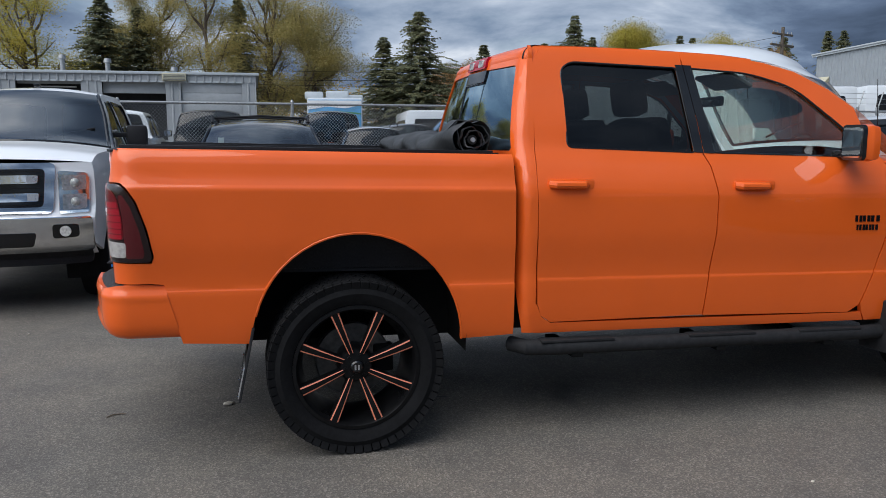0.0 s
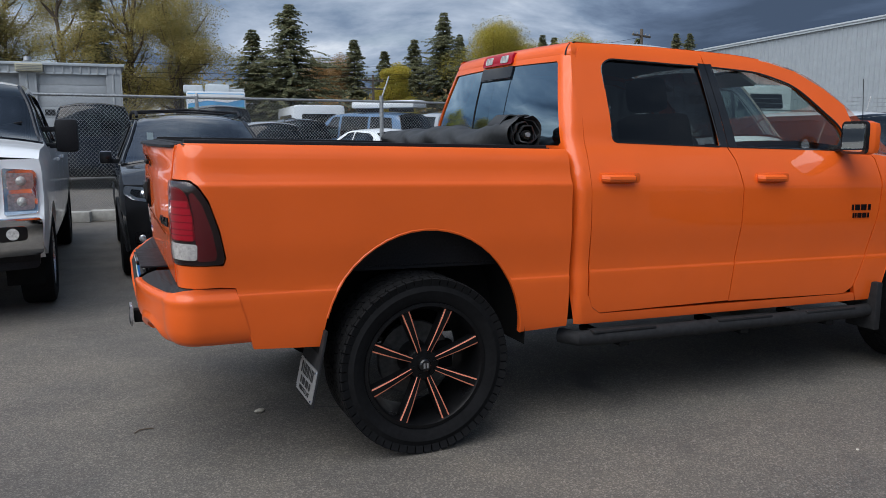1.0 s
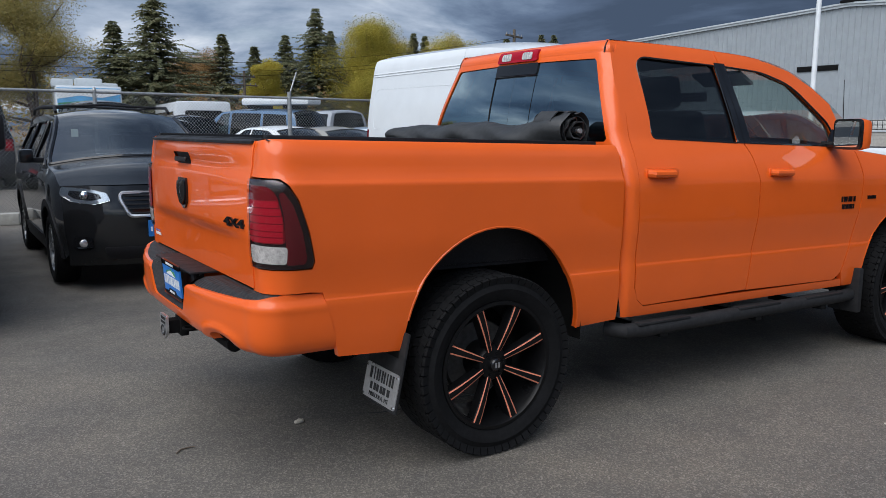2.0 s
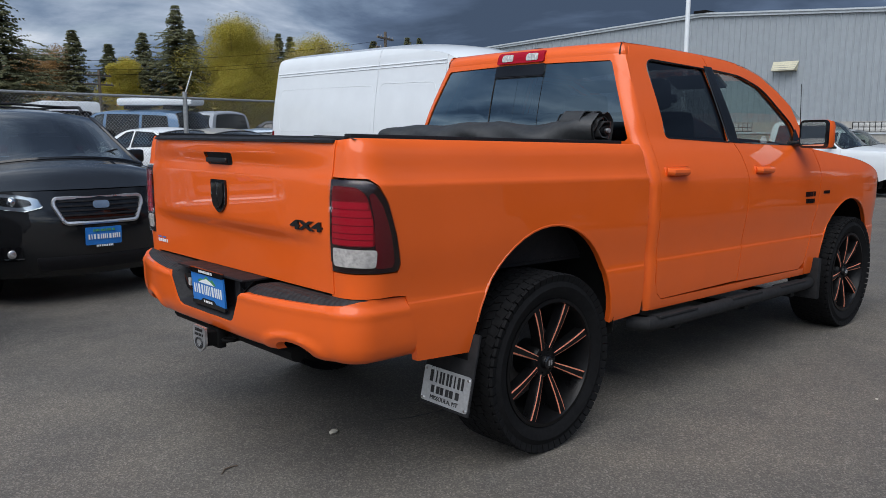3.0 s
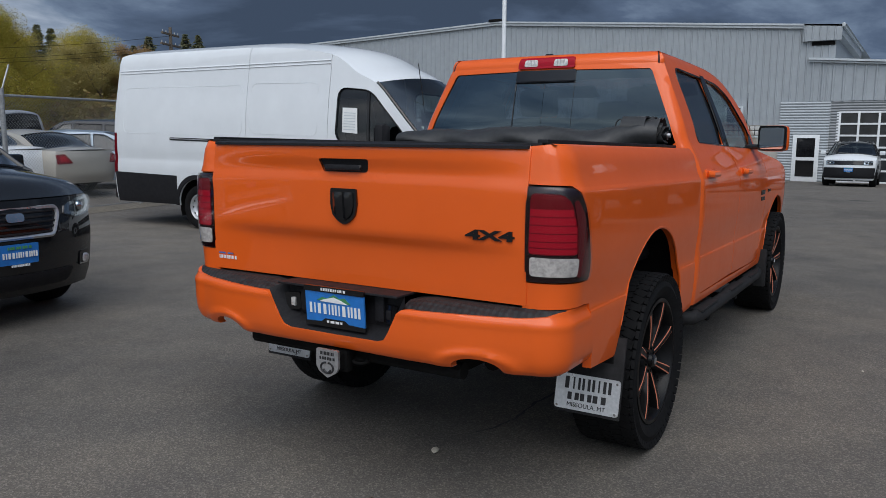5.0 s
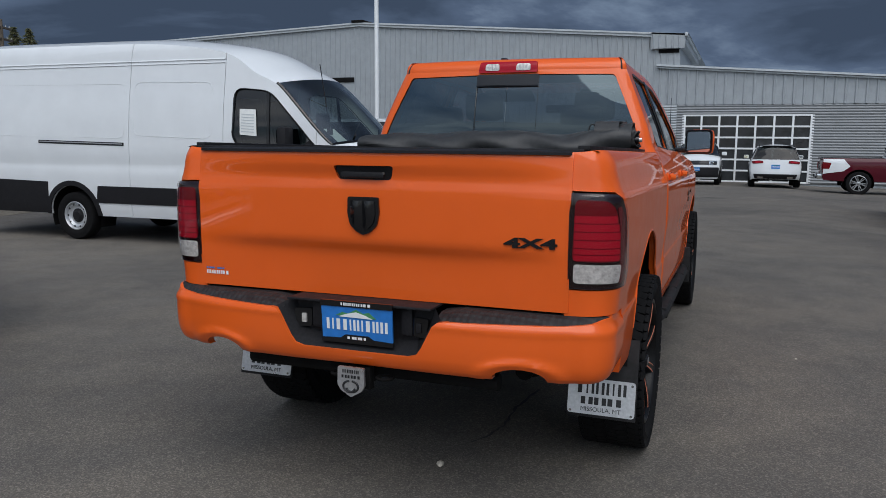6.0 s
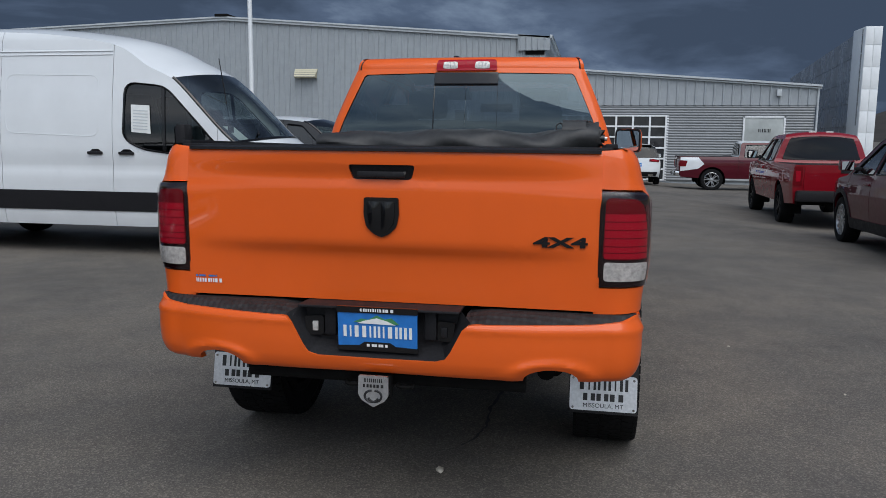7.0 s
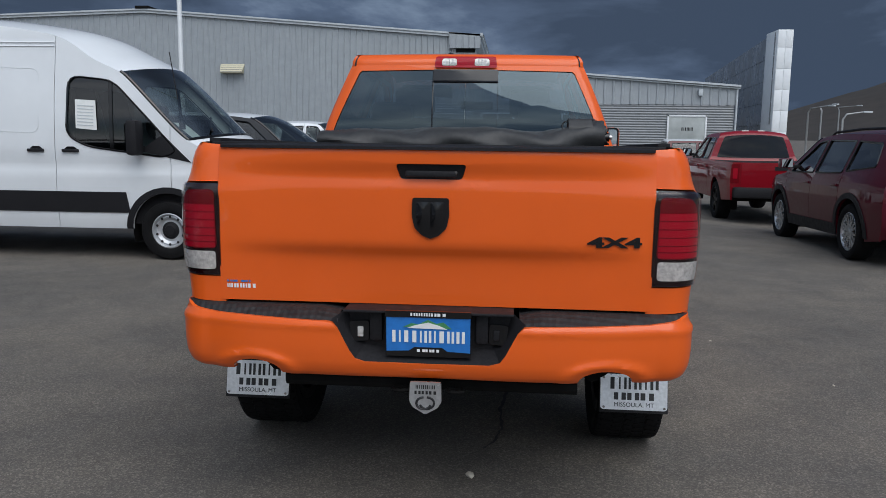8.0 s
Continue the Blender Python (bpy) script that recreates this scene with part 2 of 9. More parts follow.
M["glass_mid"] = pane("tinted_glass", (0.22, 0.26, 0.27), 1.0, 1.65)
M["lens_clear"] = pane("clear_lens", (0.86, 0.88, 0.88), 1.0, 1.5)
M["lens_cover"] = pane("clear_outer_lens", (0.97, 0.95, 0.95), 1.0, 1.32)
M["lens_red"] = Mat("red_lens", (0.13, 0.002, 0.006), 0.2, spec=0.2).m
M["lens_bright_red"] = Mat("bright_red_lens", (0.33, 0.004, 0.016), 0.2, spec=0.2).m
M["lens_dusk"] = Mat("dark_red_lens", (0.085, 0.0014, 0.005), 0.08).m
M["lens_smoke"] = Mat("smoked_red_lens", (0.008, 0.0007, 0.0014), 0.07).m
M["lens_white"] = speckled("white_ribbed_lens", (0.58, 0.57, 0.54), 0.16, 60, 0.35, 0.15, bump=0.3)
M["amber"] = Mat("amber_lens", (0.50, 0.12, 0.02), 0.2, 0.0, 1.0).m
M["mirror_glass"] = Mat("mirror_glass", (0.75, 0.78, 0.78), 0.02, 1.0).m
M["plate_blue"] = speckled("blue_plate", (0.02, 0.17, 0.52), 0.4, 30, 0.12, bump=0)
M["plate_white"] = speckled("white_print", (0.78, 0.79, 0.78), 0.5, 40, 0.05, bump=0)
M["paper"] = speckled("white_paper", (0.72, 0.74, 0.72), 0.8, 20, 0.06, bump=0)
M["print_black"] = speckled("black_print", (0.015, 0.015, 0.016), 0.5, 40, 0.2, bump=0)
M["green_print"] = speckled("green_print", (0.06, 0.25, 0.10), 0.6, 40, 0.2, bump=0)
M["asphalt"] = asphalt()
M["bark"] = speckled("bark", (0.12, 0.09, 0.065), 0.9, 14, 0.4, bump=0.5, dist=0.02)
M["leaf_olive"] = foliage("olive_autumn_leaves", (0.33, 0.285, 0.115), (0.40, 0.345, 0.135), (0.46, 0.36, 0.15))
M["leaf_gold"] = foliage("golden_autumn_leaves", (0.42, 0.375, 0.075), (0.50, 0.44, 0.09), (0.56, 0.42, 0.10))
M["leaf_rust"] = foliage("rusty_autumn_leaves", (0.32, 0.21, 0.11), (0.42, 0.28, 0.14), (0.48, 0.31, 0.14))
M["needle"] = foliage("dark_spruce_needles", (0.17, 0.185, 0.115), (0.23, 0.245, 0.15), (0.31, 0.28, 0.17))
M["metal_wall"] = speckled("grey_painted_sheet_metal", (0.33, 0.36, 0.38), 0.5, 3, 0.07, 0.1, bump=0)
M["garage_wall"] = speckled("pale_grey_sheet_metal", (0.36, 0.38, 0.39), 0.55, 3, 0.08, 0.1, bump=0)
M["wall_trim"] = speckled("pale_metal_trim", (0.48, 0.52, 0.54), 0.5, 5, 0.08, bump=0)
M["block"] = speckled("painted_concrete_block", (0.40, 0.38, 0.34), 0.85, 8, 0.12, bump=0.3, dist=0.01)
# near-black that puts the shade of unlit rooms into the colour
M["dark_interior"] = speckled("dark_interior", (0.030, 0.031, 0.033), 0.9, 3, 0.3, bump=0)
M["door_panel"] = speckled("grey_roller_door", (0.38, 0.40, 0.41), 0.6, 4, 0.08, bump=0)
M["frame_white"] = speckled("white_aluminium", (0.72, 0.74, 0.75), 0.45, 10, 0.06, bump=0)
M["panel_white"] = speckled("white_cladding", (0.76, 0.79, 0.80), 0.4, 4, 0.04, bump=0)
M["panel_grey"] = speckled("dark_grey_cladding", (0.18, 0.19, 0.20), 0.28, 3, 0.12, bump=0)
M["beige"] = speckled("beige_lamp_housing", (0.50, 0.47, 0.34), 0.6, 20, 0.1, bump=0)
M["concrete"] = speckled("concrete", (0.34, 0.33, 0.30), 0.9, 10, 0.2, bump=0.4, dist=0.01)
M["soil"] = speckled("gravel_strip", (0.15, 0.13, 0.10), 0.95, 18, 0.45, bump=0.8, dist=0.03)
# dry grass, darkened so its colour carries the cloud shadow on the hills
M["hill_grass"] = speckled("dry_hill_grass", (0.026, 0.021, 0.017), 0.95, 0.05, 0.3, bump=0)
M["hill_wood"] = speckled("dark_hill_forest", (0.012, 0.016, 0.014), 0.95, 0.08, 0.4, bump=0)
M["wood_pole"] = speckled("weathered_pole", (0.13, 0.105, 0.08), 0.9, 20, 0.3)
M["stone"] = speckled("pale_pebble", (0.50, 0.46, 0.38), 0.8, 80, 0.2)
M["crack"] = speckled("crack_tar", (0.014, 0.014, 0.014), 0.6, 30, 0.3)


for _k in ("rubber", "under", "flap_rubber", "seat", "dark_interior", "black_plastic", "rim_black"):
    M[_k].node_tree.nodes["Principled BSDF"].inputs["Specular IOR Level"].default_value = 0.18


# ---- mesh tools ----
def part(name, bm, mat, parent=None, label="", sharp=32):
    """Links a bmesh as one mesh object, under a thing or a part where one is given; a list of them as one object each."""
    if isinstance(bm, list):
        return [part(name, b, mat, parent, label, sharp) for b in bm][-1]
    bmesh.ops.recalc_face_normals(bm, faces=bm.faces)
    me = bpy.data.meshes.new(name)
    bm.to_mesh(me)
    bm.free()
    for m in (mat if isinstance(mat, (list, tuple)) else [mat]):
        me.materials.append(m)
    me.polygons.foreach_set("use_smooth", [True] * len(me.polygons))
    me.set_sharp_from_angle(angle=radians(sharp))
    ob = new(name, me)
    if parent is not None:
        ob.parent = parent
    return tagged(ob, label)


def thing(name, m, label, category, group="", kind=""):
    """An empty at a thing's base, to carry its parts."""
    ob = new(name)
    ob.empty_display_size = 0.2
    ob.matrix_basis = m
    return tagged(ob, label, category, group, kind)


def keyed(pairs):
    """A smooth curve through (x, y) pairs that never overshoots them."""
    xs, ys = np.array([p[0] for p in pairs], float), np.array([p[1] for p in pairs], float)
    h, d = np.diff(xs), np.diff(ys) / np.diff(xs)
    m = np.zeros(len(xs))
    m[0], m[-1] = d[0], d[-1]
    for i in range(1, len(xs) - 1):
        if d[i - 1] * d[i] > 0:
            a, b = 2 * h[i] + h[i - 1], h[i] + 2 * h[i - 1]
            m[i] = (a + b) / (a / d[i - 1] + b / d[i])

    xs, ys, h, m = xs.tolist(), ys.tolist(), h.tolist(), m.tolist()
    last = len(h) - 1

    def f(x):
        x = xs[0] if x < xs[0] else xs[-1] if x > xs[-1] else x
        i = 0
        while i < last and x > xs[i + 1]:
            i += 1
        t = (x - xs[i]) / h[i]
        return (ys[i] * (1 + 2 * t) * (1 - t) ** 2 + m[i] * h[i] * t * (1 - t) ** 2 + ys[i + 1] * t * t * (3 - 2 * t) + m[i + 1] * h[i] * t * t * (t - 1))

    return f


def rounded(poly, r, n=4):
    """A polygon with its corners rounded; r is one radius or one for each corner."""
    out, k = [], len(poly)
    for i in range(k):
        a, b, c = Vector(poly[i - 1]), Vector(poly[i]), Vector(poly[(i + 1) % k])
        q = r[i] if isinstance(r, (list, tuple)) else r
        q = min(q, (a - b).length * 0.45, (c - b).length * 0.45)
        p0, p1 = b + (a - b).normalized() * q, b + (c - b).normalized() * q
        if q < 1e-4:
            out.append(tuple(b))
            continue
        for j in range(n + 1):
            t = j / n
            out.append(tuple((1 - t) ** 2 * p0 + 2 * t * (1 - t) * b + t * t * p1))
    return out


def panel(outer, place, holes=(), step=0.06, thick=0.02, clip=None, closed=False, levels=()):
    """A curved sheet: the flat outline (u, v) is cut into small faces, laid on the surface place(u, v, depth), and its rim turned inward."""
    from mathutils.geometry import tessellate_polygon
    loops = [[Vector((u, v, 0)) for u, v in lp] for lp in (outer, *holes)]
    flat = [p for lp in loops for p in lp]
    bm = bmesh.new()
    vs = [bm.verts.new(p) for p in flat]
    for tri in tessellate_polygon(loops):
        try:
            bm.faces.new([vs[i] for i in tri])
        except ValueError:
            pass
    if clip:
        for u, no in ((clip[0], -1), (clip[1], 1)):
            bmesh.ops.bisect_plane(bm, geom=bm.verts[:] + bm.edges[:] + bm.faces[:], dist=1e-5, plane_co=(u, 0, 0), plane_no=(no, 0, 0), clear_outer=True)
    us, ws = [v.co.x for v in bm.verts], [v.co.y for v in bm.verts]
    su, sv = step if isinstance(step, tuple) else (step, step)
    cuts = [(Vector((u, 0, 0)), Vector((1, 0, 0))) for u in np.arange(math.floor(min(us) / su) * su + su, max(us), su)]
    cuts += [(Vector((0, v, 0)), Vector((0, 1, 0))) for v in np.arange(math.floor(min(ws) / sv) * sv + sv, max(ws), sv)]
    cuts += [(Vector((0, v, 0)), Vector((0, 1, 0))) for v in levels]
    for co, no in cuts:
        bmesh.ops.bisect_plane(bm, geom=bm.verts[:] + bm.edges[:] + bm.faces[:], dist=1e-5, plane_co=co, plane_no=no)
    bmesh.ops.remove_doubles(bm, verts=bm.verts, dist=1e-4)
    if thick:
        rim = [e for e in bm.edges if e.is_boundary]
        back = bmesh.ops.duplicate(bm, geom=bm.verts[:] + bm.edges[:] + bm.faces[:])["geom"] if closed else []
        for g in back:
            if isinstance(g, bmesh.types.BMVert):
                g.co.z = thick
        made = bmesh.ops.extrude_edge_only(bm, edges=rim)["geom"]
        for g in made:
            if isinstance(g, bmesh.types.BMVert):
                g.co.z = thick
        if closed:
            bmesh.ops.remove_doubles(bm, verts=bm.verts, dist=1e-5)
    for v in bm.verts:
        v.co = place(v.co.x, v.co.y, v.co.z)
    return bm


def box(bm, x0, x1, y0, y1, z0, z1, bevel=0.0, m=None, seg=2):
    """Adds a box, its edges rounded, to a bmesh."""
    made = bmesh.ops.create_cube(bm, size=1.0, matrix=Matrix.Translation(((x0 + x1) / 2, (y0 + y1) / 2, (z0 + z1) / 2)) @ Matrix.Diagonal((abs(x1 - x0), abs(y1 - y0), abs(z1 - z0), 1)))
    vs = made["verts"]
    if bevel:
        es = list({e for v in vs for e in v.link_edges})
        out = bmesh.ops.bevel(bm, geom=es, offset=bevel, segments=seg, affect="EDGES", profile=0.6)
        vs = list({v for f in out["faces"] for v in f.verts} | {v for v in vs if v.is_valid})
    if m is not None:
        bmesh.ops.transform(bm, matrix=m, verts=[v for v in vs if v.is_valid])
    return bm


def solid(x0, x1, y0, y1, z0, z1, bevel=0.0, m=None):
    return box(bmesh.new(), x0, x1, y0, y1, z0, z1, bevel, m)


def rod(bm, a, b, r, n=8, r2=None):
    """Adds a round bar from a to b."""
    a, b = Vector(a), Vector(b)
    d = b - a
    q = d.to_track_quat("Z", "Y").to_matrix().to_4x4()
    bmesh.ops.create_cone(bm, cap_ends=True, segments=n, radius1=r, radius2=r if r2 is None else r2, depth=d.length, matrix=Matrix.Translation((a + b) / 2) @ q)
    return bm


def lathe(profile, n=48, bm=None):
    """Turns (radius, y) pairs round the y axis."""
    bm = bm or bmesh.new()
    rings = []
    for i in range(n):
        a = 2 * math.pi * i / n
        rings.append([bm.verts.new((r * math.cos(a), y, r * math.sin(a))) for r, y in profile])
    for i in range(n):
        p, q = rings[i], rings[(i + 1) % n]
        for j in range(len(profile) - 1):
            bm.faces.new((p[j], p[j + 1], q[j + 1], q[j]))
    return bm


def tube(points, r, n=8, closed_ends=True):
    """A round tube along a line of points; r may be one radius for each point."""
    bm = bmesh.new()
    pts, rings = [Vector(p) for p in points], []
    rs = r if isinstance(r, (list, tuple)) else [r] * len(pts)
    side = None
    for i, p in enumerate(pts):
        d = (pts[min(i + 1, len(pts) - 1)] - pts[max(i - 1, 0)]).normalized()
        side = d.orthogonal().normalized() if side is None else (side - d * side.dot(d)).normalized()
        up = d.cross(side)
        rings.append([bm.verts.new(p + rs[i] * (math.cos(2 * math.pi * k / n) * side + math.sin(2 * math.pi * k / n) * up)) for k in range(n)])
    for a, b in zip(rings, rings[1:]):
        for k in range(n):
            bm.faces.new((a[k], a[(k + 1) % n], b[(k + 1) % n], b[k]))
    if closed_ends:
        bm.faces.new(rings[0][::-1])
        bm.faces.new(rings[-1])
    return bm


def grid(nu, nv, f):
    """A sheet of nu by nv faces on f(i / nu, j / nv)."""
    bm = bmesh.new()
    vs = [[bm.verts.new(f(i / nu, j / nv)) for j in range(nv + 1)] for i in range(nu + 1)]
    for i in range(nu):
        for j in range(nv):
            bm.faces.new((vs[i][j], vs[i + 1][j], vs[i + 1][j + 1], vs[i][j + 1]))
    bmesh.ops.remove_doubles(bm, verts=bm.verts, dist=1e-6)
    return bm


def lettering(text, size, depth, m, stretch=1.0, bold=0.0):
    """Raised letters in the built-in font, centred on m, reading along its x with its z to the reader."""
    cu = bpy.data.curves.new("letters", "FONT")
    cu.body, cu.size, cu.extrude, cu.align_x, cu.align_y, cu.offset = text, size, depth, "CENTER", "CENTER", bold
    tmp = bpy.data.objects.new("letters", cu)
    scene.collection.objects.link(tmp)
    bpy.context.view_layer.update()
    me = bpy.data.meshes.new_from_object(tmp.evaluated_get(bpy.context.evaluated_depsgraph_get()))
    bm = bmesh.new()
    bm.from_mesh(me)
    bpy.data.objects.remove(tmp)
    bpy.data.curves.remove(cu)
    bpy.data.meshes.remove(me)
    bmesh.ops.transform(bm, matrix=m @ Matrix.Diagonal((stretch, 1, 1, 1)), verts=bm.verts)
    return bm


def bars(widths, height, depth, m, gap=0.25):
    """Plain upright blocks in place of the letters of a mark, centred on m."""
    out = []
    total = sum(widths) + gap * (len(widths) - 1)
    x = -total / 2
    for w in widths:
        if w > 0.55 * height:
            # a broad block is split into two stems
            for lo, hi in ((0.0, 0.36), (0.64, 1.0)):
                out.append(box(bmesh.new(), x + lo * w, x + hi * w, -0.5 * height, 0.5 * height, -depth, depth, 0, m))
        else:
            out.append(box(bmesh.new(), x + 0.15 * w, x + 0.85 * w, -height / 2, height / 2, -depth, depth, 0, m))
        x += w + gap
    return out


def facing(axis_x, axis_z, at):
    """A pose whose x axis and z axis (to the reader) are given."""
    x, z = Vector(axis_x).normalized(), Vector(axis_z).normalized()
    y = z.cross(x)
    return Matrix.Translation(at) @ Matrix((x, y, z)).transposed().to_4x4()


# ---- the orange pickup ----
RAKE = 0.022   # the body sits this much lower per metre towards the nose


def mirror_join(bm):
    """Adds the mirror image across y = 0 and welds the two along it."""
    inner = [f for f in bm.faces if all(abs(v.co.y) < 1e-3 for v in f.verts)]
    bmesh.ops.delete(bm, geom=inner, context="FACES_ONLY")
    made = bmesh.ops.duplicate(bm, geom=bm.verts[:] + bm.edges[:] + bm.faces[:])["geom"]
    for g in made:
        if isinstance(g, bmesh.types.BMVert):
            g.co.y = -g.co.y
    bmesh.ops.remove_doubles(bm, verts=bm.verts, dist=1e-3)
    return bm


def clone(ob, parent, m):
    """A copy of a part and what hangs under it, on the same meshes."""
    made = {}
    for o in (ob, *ob.children_recursive):
        made[o] = o.copy()
        scene.collection.objects.link(made[o])
        made[o].parent = made.get(o.parent, parent)
    made[ob].matrix_basis = m
    return made[ob]


def arch(cx, cz, rx, rz, a0, a1, n=22):
    """Points on a wheel opening, angles in degrees."""
    return [(cx + rx * math.cos(radians(a)), cz + rz * math.sin(radians(a))) for a in np.linspace(a0, a1, n)]


def offroad_tyre(R, r_in, w):
    """A tyre with rows of tread lugs and shoulder blocks; its outer face looks to -y."""
    h = w / 2
    prof = [(r_in, -h * 0.80), (r_in + 0.012, -h * 0.90), (r_in + 0.05, -h * 1.0), ((r_in + R) / 2, -h * 1.04), (R - 0.045, -h * 0.98), (R - 0.018, -h * 0.88),
            (R - 0.010, -h * 0.6), (R - 0.008, 0), (R - 0.010, h * 0.6), (R - 0.018, h * 0.88), (R - 0.045, h * 0.98), ((r_in + R) / 2, h * 1.04), (r_in + 0.05, h), (r_in, h * 0.8)]
    wall = lathe(prof, 72)
    bm = bmesh.new()
    n = 60
    rng = random.Random(5)
    for i in range(n):
        for row, (y, wy, lx, ph) in enumerate(((-h * 0.74, 0.056, 0.039, 0), (-h * 0.36, 0.048, 0.037, 0.5), (0, 0.044, 0.036, 0.1), (h * 0.36, 0.048, 0.037, 0.6), (h * 0.74, 0.056, 0.039, 0.2))):
            a = 2 * math.pi * (i + ph) / n
            m = pose(0, 0, 0, 0, -math.degrees(a), 0) @ Matrix.Translation((R - 0.007, y, 0)) @ pose(0, 0, 0, rng.uniform(10, 24) * (1 if row % 2 else -1), 0, 0)
            box(bm, -0.012, 0.003, -wy / 2, wy / 2, -lx / 2, lx / 2, 0, m)
        for sgn in (-1, 1):
            a = 2 * math.pi * (i + 0.2 * (sgn > 0)) / n
            long = 0.030 if i % 2 else 0.046
            m = pose(0, 0, 0, 0, -math.degrees(a), 0) @ Matrix.Translation((R - 0.032, sgn * h * 0.93, 0)) @ pose(0, 0, 0, 0, 0, sgn * 18)
            box(bm, -long / 2, 0.026, -0.009, 0.006, -0.018, 0.018, 0, m)
    return wall, bm


def milled_wheel(parent, m):
    R, rr, w = 0.428, 0.300, 0.285
    barrel = lathe([(rr + 0.004, -0.118), (rr + 0.004, -0.132), (rr - 0.012, -0.134), (rr - 0.022, -0.118), (rr - 0.030, -0.06), (rr - 0.05, 0.0), (rr - 0.045, 0.12), (rr + 0.004, 0.125)], 64)
    wheel = part("wheel", barrel, M["rim_black"], parent, "gloss black eight-spoke rim with orange milled edges")
    wheel.matrix_basis = m
    wall, lugs = offroad_tyre(R, rr - 0.004, w)
    tyre = part("tyre", wall, M["rubber"], wheel, "black all-terrain tyre with chunky shoulder lugs")
    tagged(part("tread", lugs, M["rubber"], wheel), kind="stuff")
    part("brake_disc", lathe([(0.05, 0.03), (0.18, 0.03), (0.185, 0.04), (0.185, 0.055), (0.05, 0.06)], 40), M["worn_iron"], wheel)
    part("caliper", solid(0.10, 0.20, 0.015, 0.075, -0.07, 0.07, 0.012), M["under"], wheel)
    hub = lathe([(0.0, -0.115), (0.030, -0.115), (0.034, -0.108), (0.036, -0.098), (0.074, -0.092), (0.086, -0.075), (0.09, -0.02), (0.09, 0.03)], 40)
    part("hub", hub, M["rim_black"], wheel)
    part("hub_cap", lathe([(0.0, -0.124), (0.024, -0.124), (0.030, -0.118), (0.031, -0.108)], 24), M["gloss_black"], wheel)
    part("cap_mark", [solid(-0.012, -0.004, -0.128, -0.122, -0.012, 0.012), solid(0.004, 0.012, -0.128, -0.122, -0.012, 0.012)], M["steel"], wheel)
    nuts = []
    for k in range(6):
        a = math.radians(60 * k + 10)
        nuts.append(bmesh.new())
        rod(nuts[-1], (0.055 * math.cos(a), -0.104, 0.055 * math.sin(a)), (0.055 * math.cos(a), -0.088, 0.055 * math.sin(a)), 0.006, 6)
    part("lug_nut", nuts, M["rim_black"], wheel)
    for k in range(8):
        turn = pose(0, 0, 0, 0, 45 * k + 24, 0)
        # each spoke: a tapering blade that dishes inward to the hub
        def f(s, t, n0=0.0):
            r = 0.062 + s * (rr - 0.075)
            half = 0.011 + 0.010 * s
            y = -0.096 - 0.022 * math.sin(s * math.pi * 0.55) - 0.004 * s
            return r, half, y
        bm = bmesh.new()
        rows = []
        for i in range(9):
            r, half, y = f(i / 8, 0)
            rows.append([bm.verts.new((r, y + dy, z)) for z, dy in ((-half * 1.15, 0.05), (-half, 0.004), (-half * 0.62, -0.004), (half * 0.62, -0.004), (half, 0.004), (half * 1.15, 0.05))])
        for a, b in zip(rows, rows[1:]):
            for j in range(5):
                bm.faces.new((a[j], a[j + 1], b[j + 1], b[j]))
        bmesh.ops.transform(bm, matrix=turn, verts=bm.verts)
        spoke = part("spoke", bm, M["rim_black"], wheel)
        for sgn in (-1, 1):
            bm = bmesh.new()
            pts = []
            for i in range(9):
                r, half, y = f(0.02 + 0.96 * i / 8, 0)
                pts.append([bm.verts.new((r, y + dy, sgn * z)) for z, dy in ((half * 0.66, -0.0052), (half * 0.99, -0.0030))])
            for a, b in zip(pts, pts[1:]):
                bm.faces.new((a[0], a[1], b[1], b[0]))
            bmesh.ops.transform(bm, matrix=turn, verts=bm.verts)
            part("milled_edge", bm, M["milled"], spoke, "orange milled stripe")
    return wheel


